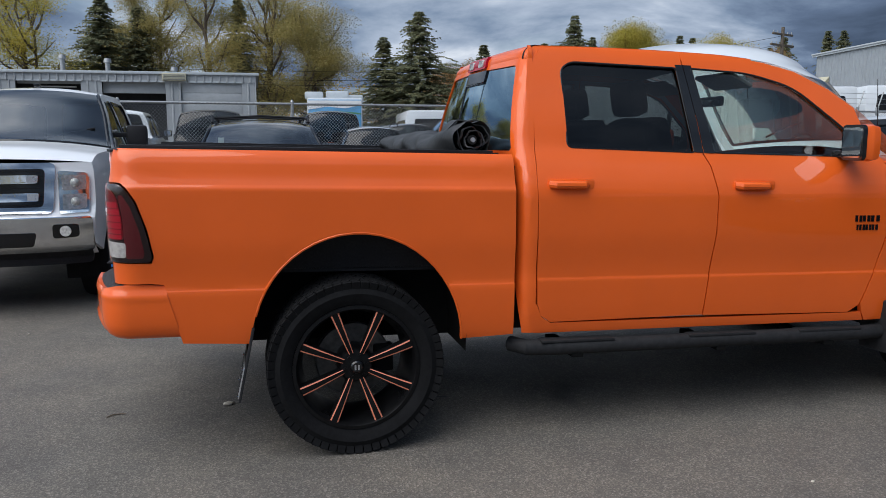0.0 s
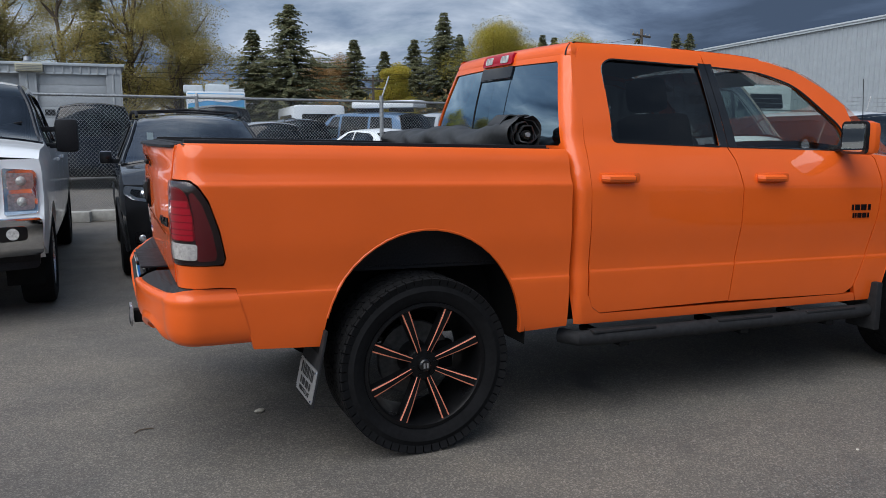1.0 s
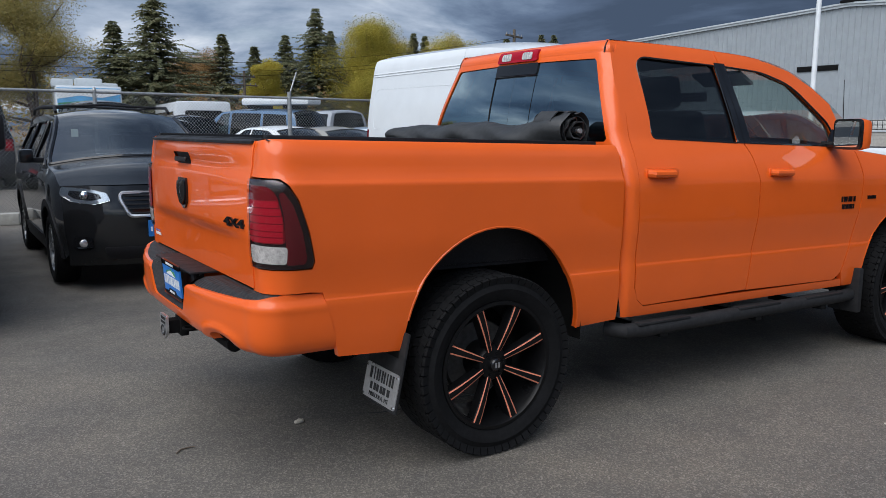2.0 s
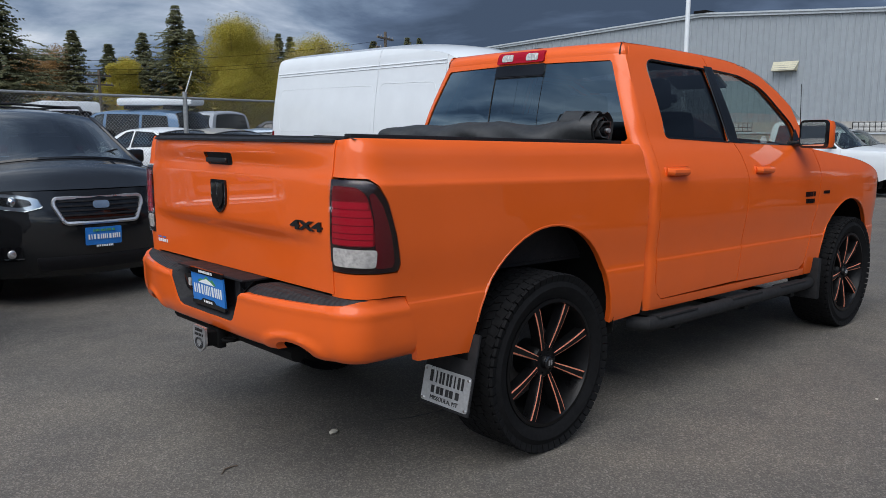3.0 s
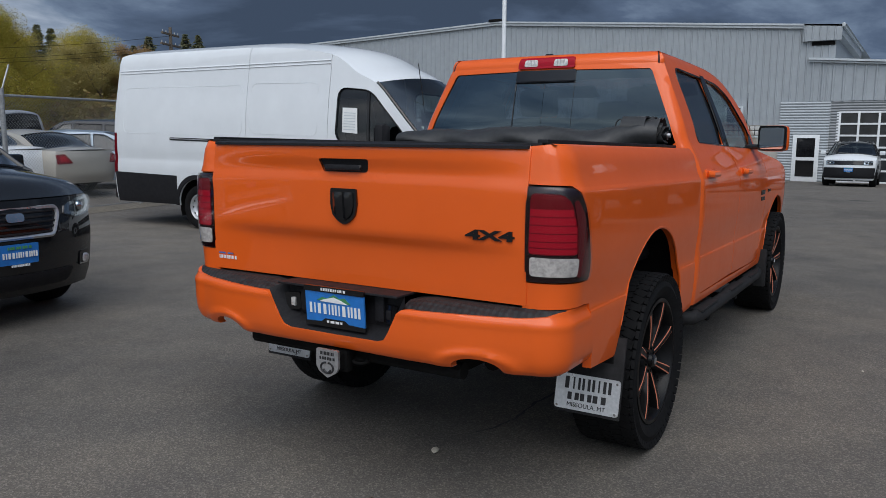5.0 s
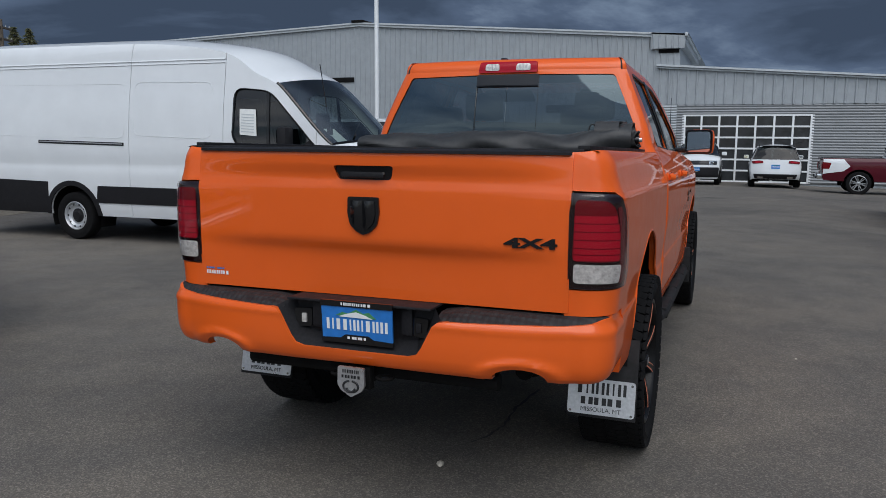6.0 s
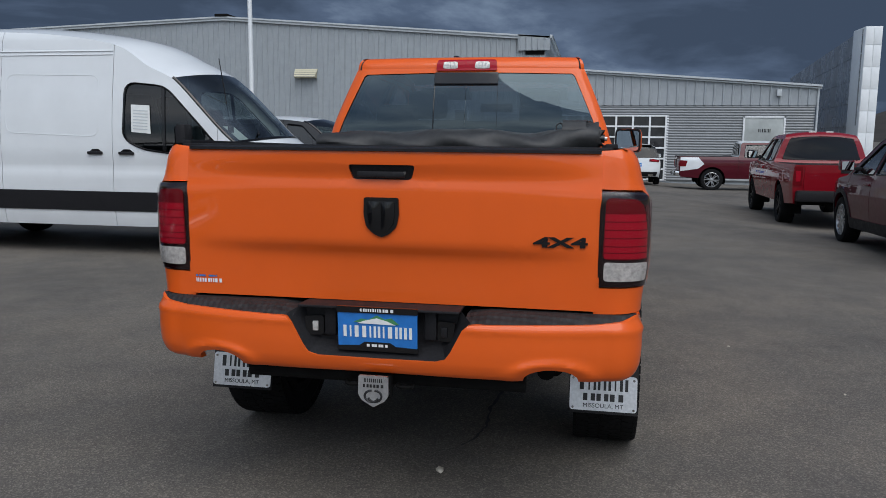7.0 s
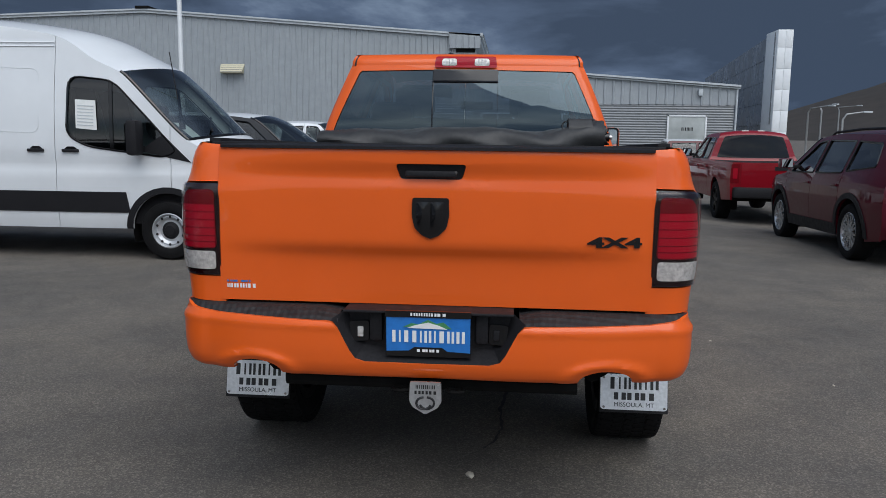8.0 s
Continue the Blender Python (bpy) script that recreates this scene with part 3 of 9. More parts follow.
def build_orange_pickup():
    truck = thing("pickup_truck", pose(0, 0, 0), "bright orange crew-cab pickup truck with black wheels on the asphalt", "pickup truck")

    def rp(name, bm, mat, parent=None, label="", sharp=32):
        for b in (bm if isinstance(bm, list) else [bm]):
            for v in b.verts:
                v.co.z -= RAKE * v.co.x
        return part(name, bm, mat, parent or truck, label, sharp)

    O = M["orange"]
    W = keyed([(0.50, 0.925), (0.56, 0.955), (0.70, 0.969), (0.822, 0.9715), (0.834, 0.9665), (1.08, 0.984), (1.24, 0.982), (1.29, 0.972), (1.33, 0.958), (1.42, 0.918),
               (1.48, 0.885), (1.60, 0.845), (1.75, 0.785), (1.86, 0.738), (1.92, 0.712), (1.965, 0.690), (2.0, 0.665), (2.02, 0.640)])
    WB = keyed([(0.50, 0.930), (0.56, 0.955), (0.70, 0.969), (0.806, 0.9715), (0.818, 0.9665), (1.05, 0.982), (1.272, 0.981), (1.292, 0.970), (1.33, 0.955), (1.40, 0.938), (1.435, 0.918), (1.455, 0.89)])
    Zs = keyed([(0.80, 1.992), (1.0, 2.006), (1.5, 2.014), (2.0, 2.006), (2.3, 1.980), (2.55, 1.918), (2.8, 1.772), (3.0, 1.60), (3.16, 1.45)])
    Hs = keyed([(2.86, 1.455), (3.2, 1.42), (3.7, 1.375), (4.1, 1.30), (4.36, 1.18)])
    plan = keyed([(0, 1.0), (3.75, 1.0), (4.05, 0.985), (4.25, 0.95), (4.40, 0.89)])

    def bed_wrap(side):
        xc, r, y0 = -0.965, 0.135, 0.985
        arc = r * math.pi / 2

        def place(u, z, d):
            a = y0 - WB(z)
            if u >= xc:
                px, py, nx, ny = u, y0, 0, -1
            else:
                s = xc - u
                th = min(s / r, math.pi / 2)
                px, py, nx, ny = xc - r * math.sin(th), y0 - r + r * math.cos(th) - max(0, s - arc), math.sin(th), -math.cos(th)
            b = 0.5 * a
            return Vector((px + nx * (b + d), side * (py + ny * (a + d)), z))
        return place

    GATE_U = -1.238
    lamp_edge = [(GATE_U, 0.938), (-0.915, 0.940), (-0.903, 0.97), (-0.925, 1.09), (-0.965, 1.215), (-1.005, 1.275), (-1.04, 1.297), (GATE_U, 1.300)]
    for side in (-1, 1):
        pl = bed_wrap(side)
        wheel_cut = arch(0.01, 0.535, 0.505, 0.535, 0, 164, 24)
        outer = [(0.782, 0.548)] + wheel_cut + [(-0.508, 0.552), (-0.80, 0.566), (-0.868, 0.842), (-0.93, 0.848), (GATE_U, 0.840)] + lamp_edge + [(GATE_U, 1.436), (-1.10, 1.446), (0.782, 1.446)]
        bed = rp("bed_side", panel(outer, pl, step=(0.035, 0.03), thick=0.035, levels=(0.806, 0.812, 0.818, 1.272, 1.282, 1.292)), O, label="orange bed side with a wide wheel opening")
        rp("wheel_lip", tube([pl(x, z, 0.004) for x, z in wheel_cut], 0.007, 6), O, bed)
                # tail lamp: smoked shell, red ribbed field, white reversing lens
        shell = [(-1.226, 0.944), (-0.92, 0.946), (-0.910, 0.972), (-0.931, 1.09), (-0.970, 1.212), (-1.009, 1.270), (-1.042, 1.291), (-1.226, 1.294)]
        shell = rounded(shell, [0.012, 0.03, 0.03, 0.1, 0.1, 0.06, 0.05, 0.012], 5)
        lampshell = rp("tail_lamp", panel(shell, lambda u, z, d: pl(u, z, d - 0.003 - 0.003 * math.sin(math.pi * (z - 0.94) / 0.36)), step=0.02, thick=0.035), M["lens_smoke"], label="smoked red tail lamp")
        red = rounded([(-1.212, 1.046), (-1.022, 1.046), (-1.030, 1.15), (-1.050, 1.232), (-1.085, 1.266), (-1.204, 1.270)], 0.02)
        bulge = lambda z: 0.003 + 0.003 * math.sin(math.pi * (z - 0.94) / 0.36)
        rp("red_lens", panel(red, lambda u, z, d: pl(u, z, d - bulge(z) - 0.003), step=0.02, thick=0.006), M["lens_red"], lampshell)
        glow = rounded([(-1.020, 0.962), (-0.948, 0.964), (-0.940, 0.985), (-0.958, 1.09), (-0.992, 1.198), (-1.026, 1.248), (-1.044, 1.240), (-1.026, 1.15)], 0.012)
        rp("outer_lens", panel(glow, lambda u, z, d: pl(u, z, d - bulge(z) - 0.002), step=0.02, thick=0.004), M["lens_dusk"], lampshell)
        for k, (z, h) in enumerate(((1.050, 0.019), (1.073, 0.019), (1.096, 0.026), (1.126, 0.026), (1.156, 0.026), (1.186, 0.026), (1.216, 0.030))):
            hi = -1.032 - 0.006 * max(0, k - 3) ** 1.4
            rib = rounded([(-1.206, z), (hi, z), (hi, z + h), (-1.206, z + h)], 0.003, 2)
            rp("lens_rib", panel(rib, lambda u, z, d: pl(u, z, d - bulge(z) - 0.0045), step=0.03, thick=0.006), M["lens_bright_red"] if k < 6 else M["lens_red"], lampshell)
        white = rounded([(-1.206, 0.966), (-1.020, 0.966), (-1.016, 1.034), (-1.206, 1.036)], 0.014)
        rp("reversing_lens", panel(white, lambda u, z, d: pl(u, z, d - bulge(z) - 0.004), step=0.02, thick=0.01), M["lens_white"], lampshell, "clear ribbed reversing lens")
        for k in range(5):
            z = 0.979 + k * 0.011
            rib = [(-1.200, z), (-1.026, z), (-1.026, z + 0.005), (-1.200, z + 0.005)]
            rp("lens_rib", panel(rib, lambda u, z, d: pl(u, z, d - bulge(z) - 0.0055), step=0.04, thick=0.004), M["lens_white"], lampshell)
        rp("lamp_cover", panel(shell, lambda u, z, d: pl(u, z, d - bulge(z) - 0.0065), step=0.02, thick=0.008), M["lens_cover"], lampshell, "clear outer lens")
        # black cap on the bed rail, and the inner wall of the box
        cap = grid(24, 6, lambda s, t: Vector((-1.055 + s * 1.825, side * (0.893 - t * 0.105), 1.432 + 0.016 * math.sin(math.pi * min(1, t * 1.15 + 0.05)) ** 0.4 - 0.004 * s)))
        rp("rail_cap", cap, M["black_plastic"], label="black plastic bed rail cap")
        rp("box_wall", solid(-1.02, 0.745, side * 0.80 - 0.012, side * 0.80 + 0.012, 0.88, 1.45, 0.004), M["black_plastic"])
        # near-black block added between bed and cab, where only shade shows
        rp("gap_filler", solid(0.762, 0.880, side * 0.85 - 0.03, side * 0.85 + 0.03, 0.56, 1.39, 0.004), M["under"])
        # dark tunnel over the wheel
        tun = bmesh.new()
        pts = arch(0.01, 0.55, 0.53, 0.56, -8, 188, 20)
        a = [tun.verts.new((x, side * 0.955, z)) for x, z in pts]
        b = [tun.verts.new((x, side * 0.58, z)) for x, z in pts]
        for i in range(len(pts) - 1):
            tun.faces.new((a[i], a[i + 1], b[i + 1], b[i]))
        tun.faces.new(b)
        rp("wheel_liner", tun, M["under"])
        # mud flap behind the rear wheel
        flap = rp("mud_flap", solid(-0.012, 0.0, side * 0.852 - 0.150, side * 0.852 + 0.150, -0.335, 0.02, 0.003, Matrix.Translation((-0.485, 0, 0.61)) @ pose(0, 0, 0, 0, 12, 0)), M["flap_rubber"], label="black rubber mud flap with a steel plate")
        tilt = Matrix.Translation((-0.485, 0, 0.61)) @ pose(0, 0, 0, 0, 12, 0)
        outl = rounded([(side * 0.852 - 0.146, -0.322), (side * 0.852 + 0.146, -0.322), (side * 0.852 + 0.146, -0.165), (side * 0.852 - 0.146, -0.165)], 0.016)
        plate = rp("steel_plate", panel(outl, lambda u, v, d: tilt @ Vector((-0.0165 + d, u, v)), step=0.2, thick=0.004), M["steel"], flap, "brushed steel plate with cut-out marks")
        face = lambda dy, z: tilt @ facing((0, -1, 0), (-1, 0, 0), (-0.0175, side * 0.852 + dy, z))
        words = bars([0.026, 0.010, 0.030, 0.032, 0.010, 0.036], 0.052, 0.001, face(0, -0.205), 0.014)
        rp("plate_mark", words, M["print_black"], plate)
        rp("plate_mark", bars([0.052, 0.052, 0.058], 0.032, 0.001, face(0, -0.262), 0.006), M["print_black"], plate)
        rp("plate_text", lettering("MISSOULA, MT", 0.027, 0.001, face(0, -0.300), 1.0), M["print_black"], plate)
        screws = []
        for dy in (-0.132, 0.132):
            for z in (-0.18, -0.31):
                c = tilt @ Vector((-0.0165, side * 0.852 + dy, z))
                screws.append(rod(bmesh.new(), c, c - Vector((0.005, 0, 0)), 0.006, 8))
        rp("screw", screws, M["chrome"], plate)

    # tailgate
    gx = keyed([(0.835, -1.094), (1.00, -1.102), (1.035, -1.108), (1.065, -1.128), (1.09, -1.136), (1.29, -1.140), (1.325, -1.132), (1.345, -1.136), (1.385, -1.148), (1.425, -1.149), (1.442, -1.138)])

    def gate(y, z, d):
        e = min(1.0, (abs(y) / 0.806) ** 3.6)
        post = -1.104 + 0.5 * (0.985 - WB(z))
        return Vector((gx(z) * (1 - e) + post * e + d, y, z))

    handle = rounded([(-0.128, 1.376), (-0.112, 1.322), (0.112, 1.322), (0.128, 1.376)], 0.014)
    tg = rp("tailgate", panel(rounded([(-0.806, 0.850), (0.806, 0.850), (0.806, 1.438), (-0.806, 1.438)], 0.008), gate, [handle], step=(0.05, 0.018), thick=0.03), O, label="orange tailgate with a pressed crease")
    rp("gate_handle", panel(handle, lambda y, z, d: gate(y, z, d + 0.010), step=0.03, thick=-0.012), M["black_plastic"], tg, "black recessed tailgate handle")
    rp("handle_grip", solid(-1.156, -1.140, -0.092, 0.092, 1.330, 1.352, 0.006), M["black_plastic"], tg)
    rp("handle_lock", rod(bmesh.new(), (-1.155, -0.09, 1.347), (-1.15, -0.09, 1.347), 0.006, 10), M["worn_iron"], tg)
    shield = [(-0.066, 1.255), (0.066, 1.255), (0.068, 1.19), (0.058, 1.145), (0.03, 1.118), (0, 1.105), (-0.03, 1.118), (-0.058, 1.145), (-0.068, 1.19)]
    rp("gate_badge", panel(rounded(shield, 0.008, 2), lambda y, z, d: gate(y, z, d - 0.010), step=0.02, thick=0.012), M["gloss_black"], tg, "gloss black shield badge")
    inner = [(y * 0.78, 1.183 + (z - 1.183) * 0.8) for y, z in shield]
    rp("badge_relief", panel(rounded(inner, 0.008, 2), lambda y, z, d: gate(y, z, d - 0.012 - 0.020 * max(0, 1 - abs(abs(y) - 0.025) / 0.03) * (0.4 + 0.6 * math.cos((z - 1.2) * 22))), step=0.010, thick=0.010), M["gloss_black"], tg)
    def hug(bms, x0):
        for b in bms if isinstance(bms, list) else [bms]:
            for v in b.verts:
                v.co.x += gate(v.co.y, v.co.z, -0.003).x - x0
        return bms

    rp("gate_letters", hug(lettering("4X4", 0.050, 0.004, facing((0, -1, 0), (-1, 0, 0), (-1.1, -0.665, 1.103)), 2.25, 0.002), -1.1), M["gloss_black"], tg, "raised black letters")
    rp("gate_sticker", hug(bars([0.012, 0.018, 0.022, 0.016, 0.03], 0.016, 0.0005, facing((0, -1, 0), (-1, 0, 0), (-1.1, 0.725, 0.905)), 0.003), -1.1), M["plate_white"], tg, "small white and blue dealer sticker")
    rp("gate_sticker", hug(bars([0.02, 0.05, 0.016], 0.007, 0.0005, facing((0, -1, 0), (-1, 0, 0), (-1.1, 0.735, 0.923)), 0.002), -1.1), M["plate_blue"], tg)
    rp("gate_cap", panel(rounded([(-0.80, -1.165), (0.80, -1.165), (0.80, -1.04), (-0.80, -1.04)], 0.01), lambda y, x, d: Vector((x + 0.006 + gate(y, 1.42, 0).x - gx(1.42), y, 1.444 - d - 0.008 * max(0, (-1.12 - x) / 0.045))), step=(0.1, 0.02), thick=0.010), M["black_plastic"], tg, "black top cap")
    rp("gate_inner", solid(-1.045, -1.02, -0.79, 0.79, 0.86, 1.43, 0.005), M["black_plastic"], tg)

    # rear bumper
    def bumper_place(side):
        xc, r, y0 = -1.02, 0.135, 0.974
        arc = r * math.pi / 2
        ins = keyed([(0.585, 0.055), (0.61, 0.022), (0.66, 0.004), (0.72, 0.0), (0.785, 0.0), (0.803, 0.006), (0.82, 0.014), (0.85, 0.02)])

        def place(u, z, d):
            s = xc - u
            if s <= 0:
                px, py, nx, ny = u, y0, 0, -1
            else:
                th = min(s / r, math.pi / 2)
                run = max(0, s - arc)
                px, py, nx, ny = xc - r * math.sin(th), y0 - r + r * math.cos(th) - run, math.sin(th), -math.cos(th)
                px -= 0.088 * (1 - (1 - min(1, run / 0.55)) ** 2)
            q = math.hypot((u - END - 0.645) / 0.100, (z - 0.600) / 0.046)
            a = ins(z) + d - 0.011 * math.exp(-((q - 1.45) / 0.30) ** 2) - 0.004 * math.exp(-((z - 0.79) / 0.014) ** 2)
            return Vector((px + nx * a, side * (py + ny * a), z))
        return place

    END = -1.02 - 0.135 * math.pi / 2 - (0.974 - 0.135)
    uy = lambda y: END + y
    pipe = [(uy(0.645) + 0.100 * math.cos(radians(a)), 0.600 + 0.046 * math.sin(radians(a))) for a in np.linspace(0, 180, 10)]
    half = [(-0.868, 0.838), (-0.80, 0.592), (-0.96, 0.590)] + [(pipe[0][0], 0.594)] + pipe + [(pipe[-1][0], 0.596), (END, 0.602), (END, 0.660), (uy(0.225), 0.661), (uy(0.262), 0.672), (uy(0.282), 0.70), (uy(0.325), 0.785), (uy(0.345), 0.802), (uy(0.375), 0.806), (uy(0.80), 0.812), (-1.16, 0.822), (-1.09, 0.836), (-1.03, 0.842)]
    bm = panel(half, bumper_place(1), step=(0.022, 0.014), thick=0.04)
    bumper = rp("rear_bumper", mirror_join(bm), O, label="orange painted rear bumper with black step pads")
    bp = bumper_place(1)
    for side in (-1, 1):
        # grip pads on the bumper's top
        ys = [0.955, 0.93, 0.88, 0.78, 0.68, 0.57, 0.46, 0.39, 0.330]

        def pad_edge(y):
            lo, hi = END, -0.86
            for _ in range(30):
                mid = (lo + hi) / 2
                if bp(mid, 0.81, 0.010).y > y:
                    hi = mid
                else:
                    lo = mid
            return bp(lo, 0.81, 0.010).x
        ye = keyed([(i / 8, y) for i, y in enumerate(ys)])
        rp("step_pad", grid(24, 5, lambda s, t: Vector((pad_edge(ye(s)) * (1 - t) + t * min(-1.04, pad_edge(ye(s)) + 0.25), side * ye(s), 0.805 + 0.036 * math.sin(min(1, t * 2.2) * math.pi / 2) + 0.012 * max(0, s * 6 - 5) * -1))), M["pad"], bumper, "black step pad with diamond grip")
        # dark rod added to stand in for the shade inside the exhaust cut-out
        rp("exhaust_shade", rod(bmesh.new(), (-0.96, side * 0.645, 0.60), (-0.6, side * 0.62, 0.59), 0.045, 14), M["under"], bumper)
        # dark socket beside the plate
        sock = rounded([(side * 0.222, 0.725), (side * 0.282, 0.725), (side * 0.292, 0.80), (side * 0.222, 0.80)], 0.012)
        socket = rp("lamp_socket", panel(sock, lambda y, z, d: Vector((-1.178 - 0.3 * (abs(y) - 0.25) + d, y, z)), step=0.1, thick=0.02), M["gloss_black"], bumper)
        rp("socket_lens", solid(-1.186, -1.174, side * 0.25 - 0.010, side * 0.25 + 0.012, 0.742, 0.780, 0.004), M["lens_white"] if side > 0 else M["black_plastic"], socket)
    # recess: sloping side walls and floor round a back plate
    rim = [(0.352, 0.812, 0.305, 0.842), (0.325, 0.785, 0.295, 0.80), (0.282, 0.70, 0.255, 0.725), (0.262, 0.672, 0.235, 0.712), (0.225, 0.661, 0.20, 0.705), (0.10, 0.660, 0.10, 0.703)]
    rim += [(-a, b, -c, d) for a, b, c, d in rim[::-1]]
    bm = bmesh.new()
    fore = [bm.verts.new(bp(uy(abs(a)), b, 0.010) * Vector((1, 1 if a > 0 else -1, 1))) for a, b, c, d in rim]
    deep = [bm.verts.new((-1.150, c, d)) for a, b, c, d in rim]
    for i in range(len(rim) - 1):
        bm.faces.new((fore[i], fore[i + 1], deep[i + 1], deep[i]))
    bm.faces.new(deep)
    rp("plate_recess", bm, M["black_plastic"], bumper, "black plastic plate recess", 25)
    rp("recess_top", solid(-1.215, -1.05, -0.31, 0.31, 0.838, 0.848, 0.004), M["black_plastic"], bumper)
    for y in (0.195, -0.195):
        rp("recess_rib", solid(-1.175, -1.14, y - 0.024, y + 0.024, 0.725, 0.835, 0.01), M["black_plastic"], bumper)
    tilt = Matrix.Translation((-1.213, -0.003, 0.768)) @ pose(0, 0, 0, 0, -4, 0)
    rplate = rp("dealer_plate", panel(rounded([(-0.152, -0.078), (0.152, -0.078), (0.152, 0.078), (-0.152, 0.078)], 0.012), lambda y, z, d: tilt @ Vector((-0.006 + d, y, z)), step=0.2, thick=0.008), M["plate_blue"], bumper, "blue dealer plate in a black holder")
    fc = lambda y, z: tilt @ facing((0, -1, 0), (-1, 0, 0), (-0.0075, y, z))
    rp("plate_holder", panel(rounded([(-0.155, 0.062), (0.155, 0.062), (0.155, 0.085), (-0.155, 0.085)], 0.005), lambda y, z, d: tilt @ Vector((-0.010 + d, y, z)), step=0.2, thick=0.012), M["gloss_black"], rplate)
    rp("plate_holder", panel(rounded([(-0.155, -0.085), (0.155, -0.085), (0.155, -0.068), (0.07, -0.064), (0.05, -0.050), (-0.05, -0.050), (-0.07, -0.064), (-0.155, -0.068)], 0.004), lambda y, z, d: tilt @ Vector((-0.010 + d, y, z)), step=0.2, thick=0.012), M["gloss_black"], rplate)
    rp("plate_mark", bars([0.017, 0.009, 0.021, 0.021, 0.009, 0.025, 0.009, 0.023, 0.025, 0.030], 0.044, 0.0008, fc(0, -0.010), 0.0085), M["plate_white"], rplate, "white block marks")
    hill_line = [(-0.085, 0.022), (0.09, 0.026), (0.06, 0.040), (0.035, 0.036), (0.0, 0.054), (-0.03, 0.040), (-0.055, 0.046)]
    rp("plate_picture", panel(hill_line, lambda y, z, d: tilt @ Vector((-0.0085 + d, y, z)), step=0.1, thick=0.002), M["green_print"], rplate)
    rp("plate_picture", panel([(-0.07, 0.020), (0.075, 0.022), (0.05, 0.032), (0.0, 0.044), (-0.04, 0.033)], lambda y, z, d: tilt @ Vector((-0.0095 + d, y, z)), step=0.1, thick=0.002), M["plate_white"], rplate)
    rp("holder_mark", bars([0.018, 0.014, 0.016, 0.014, 0.02, 0.03], 0.011, 0.0008, tilt @ facing((0, -1, 0), (-1, 0, 0), (-0.0105, 0.0, 0.0735)), 0.003), M["plate_white"], rplate)
    rp("holder_mark", bars([0.03, 0.022, 0.026], 0.010, 0.0008, tilt @ facing((0, -1, 0), (-1, 0, 0), (-0.0105, 0.0, -0.062)), 0.001), M["plate_white"], rplate)

    # hitch with its shield-shaped cover
    hitch = rp("tow_hitch", solid(-1.25, -0.95, -0.035, 0.035, 0.51, 0.575, 0.006), M["under"], label="black tow hitch receiver with a steel cover")
    rp("hitch_collar", solid(-1.20, -1.16, -0.05, 0.05, 0.495, 0.59, 0.008), M["under"], hitch)
    rp("hitch_brace", rod(bmesh.new(), (-1.1, -0.55, 0.56), (-1.1, 0.55, 0.56), 0.035, 10), M["under"], hitch)
    for y in (-0.10, 0.10):
        rp("chain_loop", tube([(-1.17 + 0.03 * math.sin(a), y + 0.032 * math.cos(a), 0.545) for a in np.linspace(0, 2 * math.pi, 14)], 0.007, 6, False), M["under"], hitch)
    hs = [(-0.056, 0.602), (0.056, 0.602), (0.058, 0.53), (0.045, 0.508), (0.0, 0.482), (-0.045, 0.508), (-0.058, 0.53)]
    cov = rp("hitch_cover", panel(rounded(hs, 0.006, 2), lambda y, z, d: Vector((-1.268 + d, y, z)), step=0.2, thick=0.012), M["steel"], hitch, "steel shield hitch cover with dark marks")
    hm = lambda z: facing((0, -1, 0), (-1, 0, 0), (-1.269, 0, z))
    rp("cover_mark", bars([0.008, 0.004, 0.010, 0.011, 0.004, 0.012], 0.014, 0.0008, hm(0.585), 0.004), M["print_black"], cov)
    rp("cover_mark", bars([0.022, 0.022, 0.026], 0.012, 0.0008, hm(0.564), 0.004), M["print_black"], cov)
    for s in (-1, 1):
        rp("cover_mark", tube([(-1.269, s * (0.006 + 0.026 * math.sin(a)), 0.525 + 0.022 * math.cos(a)) for a in np.linspace(0, 4.4, 12)], 0.0045, 5), M["print_black"], cov)

    # box floor, bulkhead, rolled cover
    rp("box_floor", solid(-1.03, 0.75, -0.80, 0.80, 0.86, 0.88), M["black_plastic"])
    rp("box_bulkhead", solid(0.725, 0.752, -0.89, 0.89, 0.60, 1.44, 0.006), O)

    # cab: doors, back wall, roof
    def side_place(side):
        return lambda x, z, d: Vector((x, side * (W(z) * plan(x) - d), z))

    rear_win = [(1.085, 1.485), (1.80, 1.470), (1.768, 1.917), (1.16, 1.925), (1.10, 1.885)]
    front_win = [(1.905, 1.470), (2.80, 1.462), (2.765, 1.60), (2.47, 1.838), (2.20, 1.905), (1.85, 1.918)]
    for side in (-1, 1):
        sp = side_place(side)
        hole_r = rounded(rear_win, [0.03, 0.02, 0.02, 0.04, 0.05])
        hole_f = rounded(front_win, [0.02, 0.03, 0.06, 0.10, 0.08, 0.02])
        B = [(1.835, 0.615), (1.85, 0.75), (1.885, 1.05), (1.890, 1.25), (1.868, 1.40), (1.842, 1.46), (1.80, 2.0)]
        rd = [(0.905, 0.70), (0.925, 0.64), (0.975, 0.605)] + B + [(1.10, 2.0), (1.00, 1.985), (0.955, 1.93), (0.925, 1.70), (0.897, 1.30)]
        door = rp("rear_door", panel(rd, sp, [hole_r], step=(0.05, 0.028), thick=0.03, levels=(0.822, 0.828, 0.834)), O, label="orange rear door with a privacy window")
